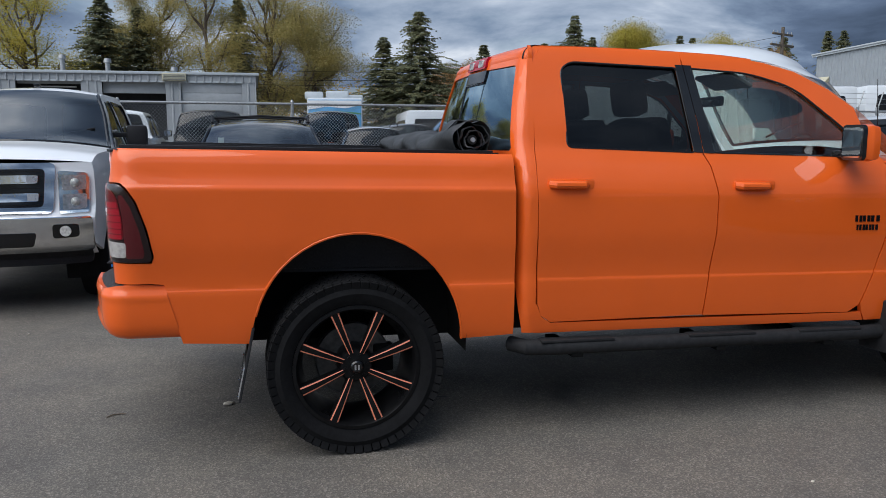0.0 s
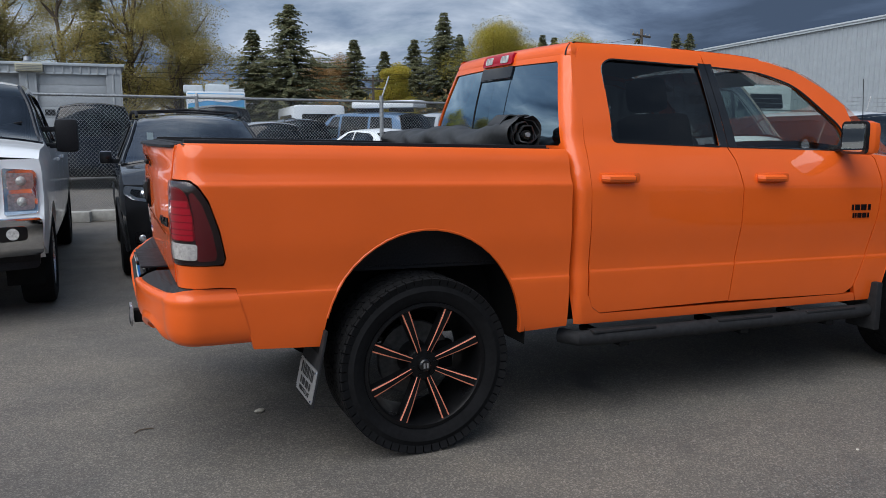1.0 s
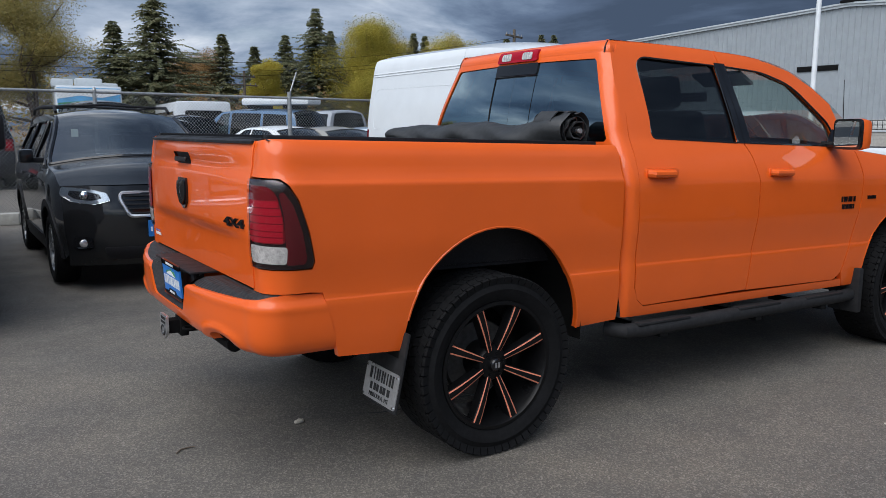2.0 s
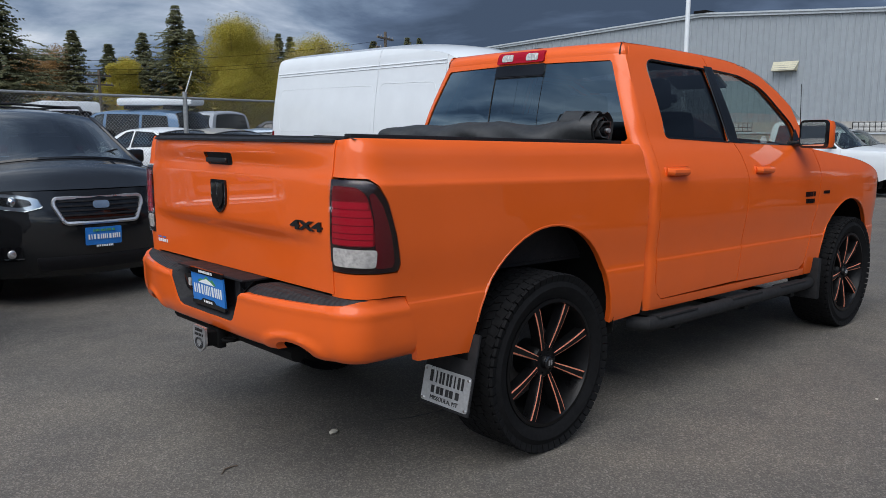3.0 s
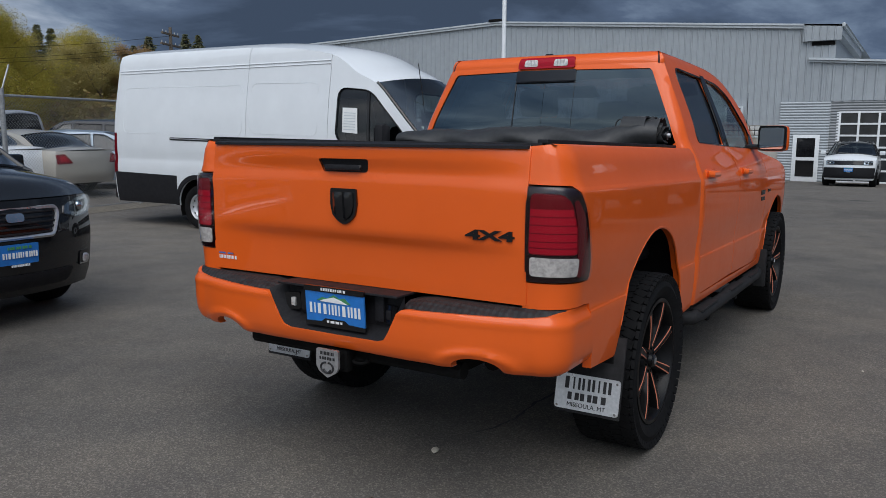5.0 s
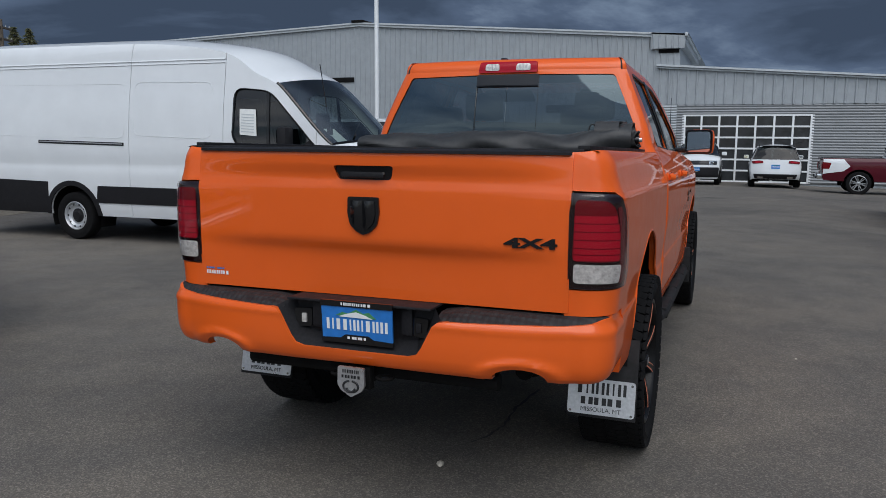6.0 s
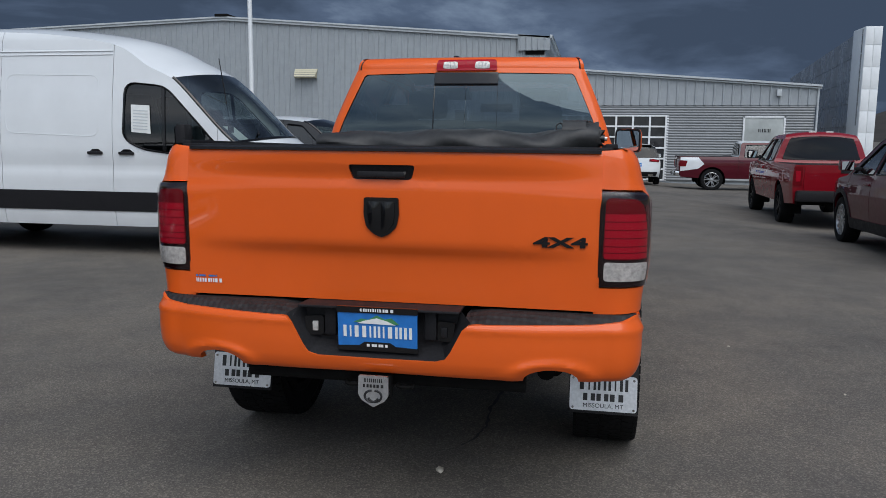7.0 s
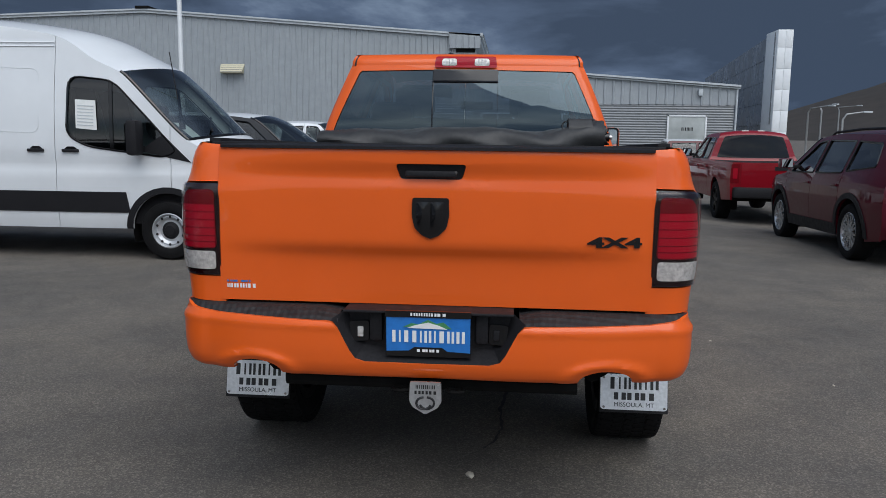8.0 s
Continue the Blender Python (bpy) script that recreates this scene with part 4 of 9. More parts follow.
        rp("door_window", panel([(x, z) for x, z in rounded(rear_win, [0.03, 0.02, 0.02, 0.04, 0.05])], lambda x, z, d: sp(x, z, d + 0.014), step=0.1, thick=0), M["glass_dark"], door, "dark tinted glass")
        rp("window_seal", tube([sp(x, z, 0.002) for x, z in hole_r + hole_r[:1]], 0.006, 6), M["gloss_black"], door)
        fd = [(x + 0.008, z) for x, z in B[::-1]]
        top = [(x, Zs(x) - 0.008) for x in (2.84, 2.7, 2.5, 2.3, 2.1, 1.95)]
        fdo = [(1.843, 0.612), (2.75, 0.600), (2.815, 0.64), (2.90, 0.85), (2.965, 1.10), (2.985, 1.28), (2.975, 1.42), (2.90, 1.505)] + top + fd[:-1]
        door2 = rp("front_door", panel(fdo, sp, [hole_f], step=(0.05, 0.028), thick=0.03, levels=(0.822, 0.828, 0.834)), O, label="orange front door with a clear window")
        rp("door_window", panel(hole_f, lambda x, z, d: sp(x, z, d + 0.014), step=0.1, thick=0), M["glass_clear"], door2, "clear side glass")
        rp("window_seal", tube([sp(x, z, 0.002) for x, z in hole_f + hole_f[:1]], 0.006, 6), M["gloss_black"], door2)
        rp("pillar_trim", panel([(1.796, 1.472), (1.8475, 1.470), (1.806, 1.935), (1.764, 1.935)], lambda x, z, d: sp(x, z, d - 0.004), step=0.06, thick=0.01), M["gloss_black"], door, "black pillar trim")
        rp("pillar_trim", panel([(1.8515, 1.470), (1.912, 1.468), (1.858, 1.935), (1.810, 1.935)], lambda x, z, d: sp(x, z, d - 0.004), step=0.06, thick=0.01), M["gloss_black"], door2, "black pillar trim")
        rp("mirror_sail", panel([(2.68, 1.468), (2.83, 1.462), (2.79, 1.575)], lambda x, z, d: sp(x, z, d - 0.006), step=0.06, thick=0.01), M["gloss_black"], door2)
        for dd, x0 in ((door, 1.075), (door2, 2.11)):
            y = side * (W(1.30) + 0.012)
            g = solid(x0 - 0.122, x0 + 0.122, y - side * 0.016 - 0.010, y - side * 0.016 + 0.012, 1.270, 1.330, 0.012)
            h = rp("door_handle", g, O, dd, "orange pull handle")
            rp("handle_grip", tube([(x0 - 0.11, y - side * 0.01, 1.302), (x0 - 0.09, y + side * 0.012, 1.302), (x0 + 0.06, y + side * 0.014, 1.302), (x0 + 0.075, y - side * 0.008, 1.302)], 0.021, 10), O, h)
        # badge blocks on the front door
        yb = side * (W(1.11) + 0.002)
        dirx = (1, 0, 0) if side < 0 else (-1, 0, 0)
        rp("door_badge", bars([0.042, 0.046, 0.056], 0.034, 0.003, facing(dirx, (0, side, 0), (2.815, yb, 1.128)), 0.006), M["gloss_black"], door2, "black block badge")
        rp("door_badge", bars([0.014, 0.034, 0.036, 0.036], 0.030, 0.003, facing(dirx, (0, side, 0), (2.815, yb, 1.080)), 0.006), M["gloss_black"], door2, "black block badge")
        rp("fender_badge", bars([0.03, 0.03, 0.03], 0.022, 0.003, facing(dirx, (0, side, 0), (3.09, side * (W(1.13) + 0.002), 1.135)), 0.004), M["gloss_black"], label="small black fender badge")
        # sill, fender
        sill = [(0.893, 0.548), (2.86, 0.548), (2.835, 0.598), (2.75, 0.596), (0.978, 0.600), (0.927, 0.635), (0.901, 0.70), (0.893, 0.70)]
        rp("sill", panel(sill, sp, step=(0.1, 0.02), thick=0.05), O)
        fa = arch(3.569, 0.535, 0.515, 0.545, 196, 0, 22)
        fend = [(2.87, 0.548), (3.05, 0.548)] + [(x, z) for x, z in fa if z > 0.55] + [(4.085, 0.56), (4.36, 0.62), (4.40, 0.90), (4.36, 1.175)] + [(x, Hs(x)) for x in (4.2, 4.0, 3.7, 3.4, 3.1, 2.95)] + [(2.915, 1.50), (2.985, 1.42), (2.996, 1.28), (2.975, 1.10), (2.91, 0.85), (2.828, 0.646), (2.842, 0.60)]
        fd_ = rp("front_fender", panel(fend, sp, step=(0.05, 0.04), thick=0.03, levels=(0.822, 0.828, 0.834)), O, label="orange front fender")
        rp("wheel_lip", tube([sp(x, z, 0.004) for x, z in fa if z > 0.55], 0.007, 6), O, fd_)
        tun = bmesh.new()
        pts = arch(3.569, 0.55, 0.53, 0.56, -8, 188, 20)
        a = [tun.verts.new((x, side * 0.95, z)) for x, z in pts]
        b = [tun.verts.new((x, side * 0.56, z)) for x, z in pts]
        for i in range(len(pts) - 1):
            tun.faces.new((a[i], a[i + 1], b[i + 1], b[i]))
        tun.faces.new(b)
        rp("wheel_liner", tun, M["under"])
        rp("front_mud_guard", solid(2.98, 3.03, side * 0.90 - 0.11, side * 0.90 + 0.10, 0.36, 0.66, 0.01, ), M["flap_rubber"])
        # step bar with brackets
        bar = rp("step_bar", tube([(0.80, side * 0.86, 0.475), (0.86, side * 0.95, 0.474), (1.0, side * 0.965, 0.474), (2.85, side * 0.965, 0.480), (2.97, side * 0.95, 0.480), (3.02, side * 0.87, 0.482)], 0.040, 14), M["flap_rubber"], label="black tubular side step bar")
        for x in (1.12, 1.95, 2.62):
            rp("step_pad", solid(x - 0.20, x + 0.20, side * 0.965 - 0.034, side * 0.965 + 0.034, 0.503, 0.518, 0.006), M["flap_rubber"], bar)
            rp("bracket", solid(x - 0.03, x + 0.03, min(side * 0.6, side * 0.99), max(side * 0.6, side * 0.99), 0.42, 0.45, 0.006), M["under"], bar)
        # door mirror
        mirror_at = Matrix.Translation((2.67, side * 1.06, 1.537)) @ pose(0, 0, 0, 0, 0, side * 11)
        mir = rp("door_mirror", solid(-0.040, 0.060, -0.105, 0.105, -0.095, 0.098, 0.045, mirror_at), O, label="orange door mirror on a black arm")
        rp("mirror_rim", panel(rounded([(-0.102, -0.092), (0.102, -0.092), (0.102, 0.095), (-0.102, 0.095)], 0.035), lambda y, z, d: mirror_at @ Vector((-0.046 + d, y, z)), step=0.3, thick=0.02), M["gloss_black"], mir)
        rp("mirror_glass", panel(rounded([(-0.088, -0.077), (0.088, -0.077), (0.088, 0.080), (-0.088, 0.080)], 0.025), lambda y, z, d: mirror_at @ Vector((-0.050 + d, y, z)), step=0.3, thick=0.004), M["mirror_glass"], mir, "mirror glass")
        rp("mirror_arm", solid(2.66, 2.76, min(side * 0.86, side * 1.04), max(side * 0.86, side * 1.04), 1.455, 1.495, 0.012), M["gloss_black"], mir)

    # back of the cab, wrapped round both rear corners
    xc, r, y0 = 0.845, 0.072, 0.985
    arcl = r * math.pi / 2
    lean = keyed([(0.50, 0.0), (1.44, 0.0), (1.90, 0.085), (1.97, 0.110), (2.02, 0.14)])

    def back(u, z, d):
        if u >= xc:
            px, py, nx, ny = u, y0, 0, -1
        else:
            s = xc - u
            th = min(s / r, math.pi / 2)
            px, py, nx, ny = xc - r * math.sin(th), y0 - r + r * math.cos(th) - max(0, s - arcl), math.sin(th), -math.cos(th)
        wgt = min(1, max(0, (0.96 - px) / 0.16))
        k = W(z) / y0
        bow = 0.035 * (py / y0) ** 2 if u < xc - arcl else 0.035 * ((y0 - r) / y0) ** 2 * wgt
        return Vector((px + lean(z) * wgt + bow * wgt - 0.0 + nx * d, py * k + ny * d, z))

    UE = xc - arcl - (y0 - r)
    ub = lambda y, z: UE + y * y0 / W(z)
    half = [(0.889, 0.55), (0.889, 1.30), (0.916, 1.70), (0.945, 1.93), (0.946, 1.938), (0.80, 1.938), (UE, 1.938), (UE, 1.912), (ub(0.635, 1.905), 1.903), (ub(0.655, 1.88), 1.888), (ub(0.822, 1.48), 1.478), (ub(0.81, 1.455), 1.462), (UE, 1.455), (UE, 0.90), (0.72, 0.90), (0.80, 0.55)]
    rp("cab_back", mirror_join(panel(half, back, step=(0.04, 0.03), thick=0.03)), O, label="orange cab rear wall and corner pillars")
    gl = [(UE, 1.915), (ub(0.645, 1.905), 1.908), (ub(0.662, 1.88), 1.888), (ub(0.829, 1.48), 1.474), (ub(0.817, 1.455), 1.458), (UE, 1.452)]
    rw = rp("rear_window", mirror_join(panel(gl, lambda u, z, d: back(u, z, d + 0.008), step=0.06, thick=0)), M["glass_rear"], label="dark sliding rear window")
    bx = lambda y, z, d=0.0: back(ub(abs(y), z), z, d) * Vector((1, 1 if y >= 0 else -1, 1))
    for y, q in ((0.195, 0.0045), (-0.195, 0.0012)):
        rp("window_bar", tube([bx(y, z, 0.006) for z in np.linspace(1.46, 1.90, 6)], q, 6), M["gloss_black"], rw)
    rp("window_bar", tube([bx(y, 1.838, 0.004) for y in np.linspace(-0.195, 0.195, 8)], 0.006, 6), M["gloss_black"], rw)
    vis = rounded([(-0.195, 1.845), (0.195, 1.845), (0.195, 1.912), (-0.195, 1.912)], 0.008)
    rp("lamp_skirt", panel(vis, lambda y, z, d: bx(y, z, -0.001 + d), step=0.06, thick=0.006), M["gloss_black"], rw, "black panel under the brake lamp")
    # roof: rolls up from the rear wall and both corners, then runs forward
    ZR, US = 1.936, 0.945

    def roof_at(s, v):
        """s 0 to 1 from the header's foot to the windscreen, v -1 to 1 across."""
        a = abs(v)
        u = UE + (US - UE) * a
        foot = back(u, ZR, 0.0)
        x1 = 0.868 + 1.347
        th = min(1.0, s / 0.16) * math.pi / 2
        turn = min(math.pi / 2, max(0.0, (xc - u) / r))
        inset = 1 - math.cos(th)
        px = foot.x + 0.085 * math.sin(turn) * inset
        py = foot.y - (0.085 * math.cos(turn) * 0.4 + 0.01) * inset * (a > 0.3)
        w = max(0.0, (s - 0.16) / 0.84)
        x = px + (x1 + 0.10 * (1 - v * v) * max(0, w * 3 - 2) - px) * w
        e = min(1.0, w * 6)
        y = py * (1 - e) + a * W(Zs(x)) * e
        top = Zs(max(x, 0.9)) + 0.008 * (1 - a ** 2.6)
        return Vector((x, math.copysign(y, v), ZR + (top - ZR) * math.sin(th)))

    def header(y, z, d):
        """A point of the header over the rear window."""
        if z <= ZR:
            return bx(y, z, d)
        p = bx(y, ZR, d)
        return Vector((p.x + 0.085 * (1 - math.sqrt(max(0.0, 1 - ((z - ZR) / 0.078) ** 2))), p.y, z))

    bl = rounded([(-0.188, 1.922), (0.188, 1.922), (0.180, 1.990), (-0.180, 1.990)], 0.014)
    stop = rp("brake_lamp", panel(bl, lambda y, z, d: header(y, z, d - 0.014), step=0.02, thick=0.03), M["lens_bright_red"], label="red high brake lamp with two clear cargo lenses")
    for y in (-0.098, 0.098):
        lens = rp("cargo_lens", panel(rounded([(y - 0.046, 1.934), (y + 0.046, 1.934), (y + 0.042, 1.976), (y - 0.042, 1.976)], 0.012), lambda yy, z, d: header(yy, z, d - 0.018), step=0.02, thick=0.006), M["lens_white"], stop, "clear cargo lens")
        for k in (-1, 0, 1):
            rp("lens_rib", solid(-0.003, 0.003, -0.002, 0.002, -0.017, 0.017, 0, Matrix.Translation(header(y + k * 0.022, 1.955, -0.019))), M["steel"], lens)
    rp("roof", grid(44, 40, lambda s, t: roof_at(s, 2 * t - 1)), O, label="orange cab roof", sharp=50)
    for sgn in (-1, 1):
        rp("roof_rail", grid(44, 3, lambda a, b: (lambda x: Vector((x, sgn * (W(Zs(x) - (0.045 + 0.06 * max(0, 1 - (x - 0.94) / 0.13)) * b) - 0.003 - 0.002 * b), Zs(x) + 0.001 - (0.045 + 0.06 * max(0, 1 - (x - 0.94) / 0.13)) * b)))(0.94 + 1.305 * a)), O)
        rp("roof_seam", tube([roof_at(q, sgn * 0.845) + Vector((0.002, 0, -0.003)) for q in np.linspace(0.0, 0.19, 12)], 0.0055, 6), M["black_plastic"], label="black roof ditch strip")
        rp("roof_joint", tube([roof_at(q, sgn * 0.845) + Vector((0, 0, -0.002)) for q in np.linspace(0.19, 0.98, 30)], 0.004, 6), O)
    rp("roof_antenna", tube([(1.25, 0.12, 1.99), (1.20, 0.12, 2.03), (1.13, 0.12, 2.035)], [0.03, 0.026, 0.008], 8), M["gloss_black"])
    ws = lambda s, t: (lambda x, v: Vector((x + (0.10 + 0.16 * s) * (1 - v * v), v * W(Zs(x)), Zs(x) + 0.030 * (1 - v * v) * (1 - 0.6 * s))))(2.215 + s * 0.945, 2 * t - 1)
    rp("windscreen", grid(14, 16, ws), M["glass_clear"], label="clear windscreen")
    rp("hood", grid(20, 18, lambda s, t: (lambda x, v: Vector((x + 0.20 * (1 - v * v) * (1 - s) + 0.06 * (1 - v * v) * s, v * W(Hs(x)) * plan(x), Hs(x) + 0.075 * (1 - v * v) * (1 - 0.3 * s))))(2.96 + s * 1.40, 2 * t - 1)), O, label="orange hood")
    rp("front_face", grid(10, 16, lambda s, t: (lambda z, v: Vector((4.385 - 0.03 * s + 0.09 * (1 - v * v), v * 0.86, z)))(0.50 + s * 0.70, 2 * t - 1)), O)

    # inside: grey headliner and door linings
    rp("headliner", grid(16, 12, lambda s, t: (lambda x, v: Vector((x, v * (W(Zs(x)) - 0.05), Zs(x) - 0.035 + 0.03 * (1 - abs(v) ** 2.6))))(0.96 + s * 1.30, 2 * t - 1)), M["headliner"], label="pale grey headliner")
    for side in (-1, 1):
        sp = side_place(side)
        rp("pillar_lining", panel([(0.95, 1.44), (1.84, 1.44), (1.80, 1.94), (1.05, 1.94)], lambda x, z, d: sp(x, z, d + 0.045), [rear_win], step=0.15, thick=0), M["headliner"])
        rp("pillar_lining", panel([(1.85, 1.44), (2.88, 1.44), (2.80, 1.62), (2.48, 1.865), (2.22, 1.935), (1.81, 1.94)], lambda x, z, d: sp(x, z, d + 0.045), [front_win], step=0.15, thick=0), M["headliner"])
        rp("sun_visor", solid(-0.08, 0.08, side * 0.38 - 0.19, side * 0.38 + 0.19, -0.012, 0.012, 0.01, Matrix.Translation((2.27, 0, 1.885)) @ pose(0, 0, 0, 0, 25, 0)), M["headliner"])
    rp("fender_antenna", tube([(3.02, -0.80, 1.44), (3.00, -0.80, 1.66), (2.98, -0.80, 1.90)], [0.004, 0.003, 0.002], 5), M["gloss_black"])
    rp("cab_floor", solid(0.86, 3.3, -0.84, 0.84, 0.60, 0.98, 0.02), M["seat"])
    rp("door_lining", solid(0.90, 2.95, 0.84, 0.87, 0.9, 1.44), M["seat"])
    rp("door_lining", solid(0.90, 2.95, -0.87, -0.84, 0.9, 1.44), M["seat"])
    for y in (-0.40, 0.40):
        seat = rp("seat", solid(1.85, 2.35, y - 0.27, y + 0.27, 0.98, 1.15, 0.05), M["seat"], label="dark cloth front seat")
        rp("backrest", solid(-0.09, 0.09, -0.26, 0.26, 0, 0.62, 0.06, Matrix.Translation((1.84, y, 1.05)) @ pose(0, 0, 0, 0, -14, 0)), M["seat"], seat)
        rp("headrest", solid(-0.06, 0.06, -0.14, 0.14, 0, 0.20, 0.05, Matrix.Translation((1.67, y, 1.665)) @ pose(0, 0, 0, 0, -10, 0)), M["seat"], seat)
    bench = rp("rear_bench", solid(1.0, 1.5, -0.78, 0.78, 0.98, 1.14, 0.05), M["seat"], label="dark rear bench seat")
    rp("backrest", solid(-0.08, 0.08, -0.78, 0.78, 0, 0.58, 0.06, Matrix.Translation((1.05, 0, 1.05)) @ pose(0, 0, 0, 0, -12, 0)), M["seat"], bench)
    for y in (-0.45, 0.45):
        rp("headrest", solid(-0.05, 0.05, -0.13, 0.13, 0, 0.14, 0.04, Matrix.Translation((0.94, y, 1.58)) @ pose(0, 0, 0, 0, -8, 0)), M["seat"], bench)
    rp("dashboard", grid(10, 12, lambda s, t: Vector((2.65 + 0.45 * s, (2 * t - 1) * 0.82, 1.10 + 0.33 * math.sin(s * math.pi * 0.5) ** 0.6))), M["dash"])
    rp("steering_wheel", tube([(2.56 + 0.10 * math.sin(a), 0.40 + 0.19 * math.cos(a), 1.36 + 0.17 * math.sin(a)) for a in np.linspace(0, 2 * math.pi, 22)], 0.016, 7, False), M["dash"])
    rp("inside_mirror", solid(2.42, 2.45, -0.13, 0.13, 1.755, 1.82, 0.015), M["gloss_black"])

    # under the body
    for y in (-0.42, 0.42):
        rp("chassis_rail", solid(-1.0, 4.1, y - 0.04, y + 0.04, 0.50, 0.66, 0.01), M["under"])
    rp("rear_axle", rod(bmesh.new(), (0, -0.80, 0.44), (0, 0.80, 0.44), 0.055, 14), M["under"])
    diff = lathe([(0.0, -0.15), (0.10, -0.13), (0.16, -0.05), (0.165, 0.05), (0.10, 0.13), (0.0, 0.15)], 24)
    bmesh.ops.translate(diff, vec=(0, 0.0, 0.44), verts=diff.verts)
    rp("differential", diff, M["under"])
    rp("exhaust_pipe", tube([(-1.0, -0.62, 0.585), (-0.62, -0.60, 0.58), (-0.3, -0.55, 0.66), (0.5, -0.5, 0.60), (2.5, -0.35, 0.52)], 0.036, 10), M["under"])
    rp("exhaust_pipe", tube([(-1.0, 0.62, 0.585), (-0.62, 0.60, 0.58), (-0.3, 0.55, 0.66), (0.5, 0.5, 0.60), (2.5, 0.35, 0.52)], 0.036, 10), M["under"])
    rp("front_axle", rod(bmesh.new(), (3.569, -0.80, 0.50), (3.569, 0.80, 0.50), 0.05, 12), M["under"])
    rp("underbody", solid(0.60, 4.2, -0.78, 0.78, 0.58, 0.64), M["under"])
    spare = lathe([(0.16, -0.10), (0.36, -0.11), (0.38, 0), (0.36, 0.11), (0.16, 0.10)], 30)
    bmesh.ops.transform(spare, matrix=Matrix.Translation((-0.55, 0, 0.66)) @ pose(0, 0, 0, 90, 0, 0), verts=spare.verts)
    rp("spare_tyre", spare, M["rubber"])

    w = milled_wheel(truck, pose(-0.012, -0.868, 0.425))
    clone(w, truck, pose(3.569, -0.868, 0.425, 0, 17, 0))
    clone(w, truck, pose(0, 0.868, 0.425, 0, 31, 180))
    clone(w, truck, pose(3.569, 0.868, 0.425, 0, 8, 180))
    return truck


def build_rolled_cover():
    """The soft bed cover, rolled up against the cab."""
    cov = thing("tonneau_cover", pose(0, 0, 0), "rolled-up black vinyl bed cover lying across the bed", "truck bed cover")
    rng = random.Random(3)

    def skin(s, t):
        y, a = -0.80 + 1.60 * s, 2 * math.pi * t
        lump = 0.012 * math.sin(9 * y + 2 * math.sin(a)) + 0.010 * math.sin(17 * y + 3 * a)
        low = 0.5 + 0.5 * math.sin(math.pi * min(1, max(0, s))) ** 0.5
        swell = max(0.0, (-0.42 - y) / 0.38) ** 1.5
        rx, rz = (0.135 + lump + 0.02 * math.sin(4 * y)) * (1 - 0.25 * swell), (0.066 + 0.016 * math.sin(math.pi * s) ** 2 + lump * 0.35) * (0.8 + 0.3 * low) * (1 + 0.55 * swell)
        fold = 0.006 * math.sin(34 * y + 5 * math.sin(a * 2)) * max(0.0, math.sin(a)) * (0.4 + swell)
        return Vector((0.545 + rx * math.cos(a) + 0.02 * math.sin(5 * y) + 0.05 * swell, y, 1.455 + 0.035 * swell + rz * math.sin(a) + fold))

    part("rolled_vinyl", grid(110, 36, skin), M["vinyl"], cov)
    for side in (-1,):
        # loose turns of the roll, each standing out a little differently
        for k, (q, y1, dx, dz, sq) in enumerate(((0.098, 0.745, 0.00, 0.010, 0.92), (0.082, 0.775, 0.012, 0.002, 1.0), (0.064, 0.800, 0.004, -0.004, 0.94), (0.046, 0.822, 0.010, -0.008, 1.0))):
            def turn(a, b, k=k, q=q, y1=y1, dx=dx, dz=dz, sq=sq):
                an = 2 * math.pi * a
                rad = q * (1 + 0.09 * math.sin(3 * an + k) + 0.05 * math.sin(7 * an + 2 * k))
                y = 0.60 + (y1 - 0.60) * b + 0.014 * math.sin(2 * an + 1.7 * k) * b
                return Vector((0.60 + dx + rad * math.cos(an), side * y, 1.508 + dz + rad * sq * math.sin(an)))
            bm = grid(40, 5, turn)
            bmesh.ops.solidify(bm, geom=bm.faces[:], thickness=0.006)
            part("coil_end", bm, M["vinyl"], cov, "loose folds of black vinyl")
        part("end_cap", rod(bmesh.new(), (0.60, side * 0.70, 1.50), (0.60, side * 0.835, 1.50), 0.024, 12), M["gloss_black"], cov)
        part("end_bolt", rod(bmesh.new(), (0.60, side * 0.83, 1.50), (0.60, side * 0.85, 1.50), 0.012, 10), M["steel"], cov)
        part("strap", tube([(0.535 + 0.012 * math.sin(a), side * (0.585 + 0.020 * math.cos(a)), 1.555 + 0.030 * math.sin(a)) for a in np.linspace(-0.4, math.pi + 0.4, 12)], 0.004, 6), M["black_plastic"], cov)
    part("cover_rail", solid(-1.06, -1.02, -0.84, 0.84, 1.452, 1.472, 0.004), M["black_plastic"], cov)
    for side in (-1, 1):
        part("cover_rail", solid(-1.04, 0.70, side * 0.835 - 0.022, side * 0.835 + 0.022, 1.436, 1.462, 0.004, Matrix(((1, 0, 0, 0), (0, 1, 0, 0), (-RAKE, 0, 1, 0), (0, 0, 0, 1)))), M["black_plastic"], cov)
    return cov


build_orange_pickup()
build_rolled_cover()


# ---- ground ----
def ground_height(x, y):
    """The lot is level round the parked rows, falls away gently towards the long building and the showroom and rises a little past the fence."""
    s = max(0.0, min(1.0, (y - 11.6 - 0.15 * (x + 1.4)) / 2.5)) * max(0.0, min(1.0, (24 - x) / 6))
    q = max(0.0, min(1.0, (-y - 2.5) / 2.5)) * max(0.0, min(1.0, (x - 6.0) / 6.0))
    return 0.15 * s * s * (3 - 2 * s) - 0.13 * q * q * (3 - 2 * q) - 0.026 * max(0.0, min(x, 40) - 14.0)


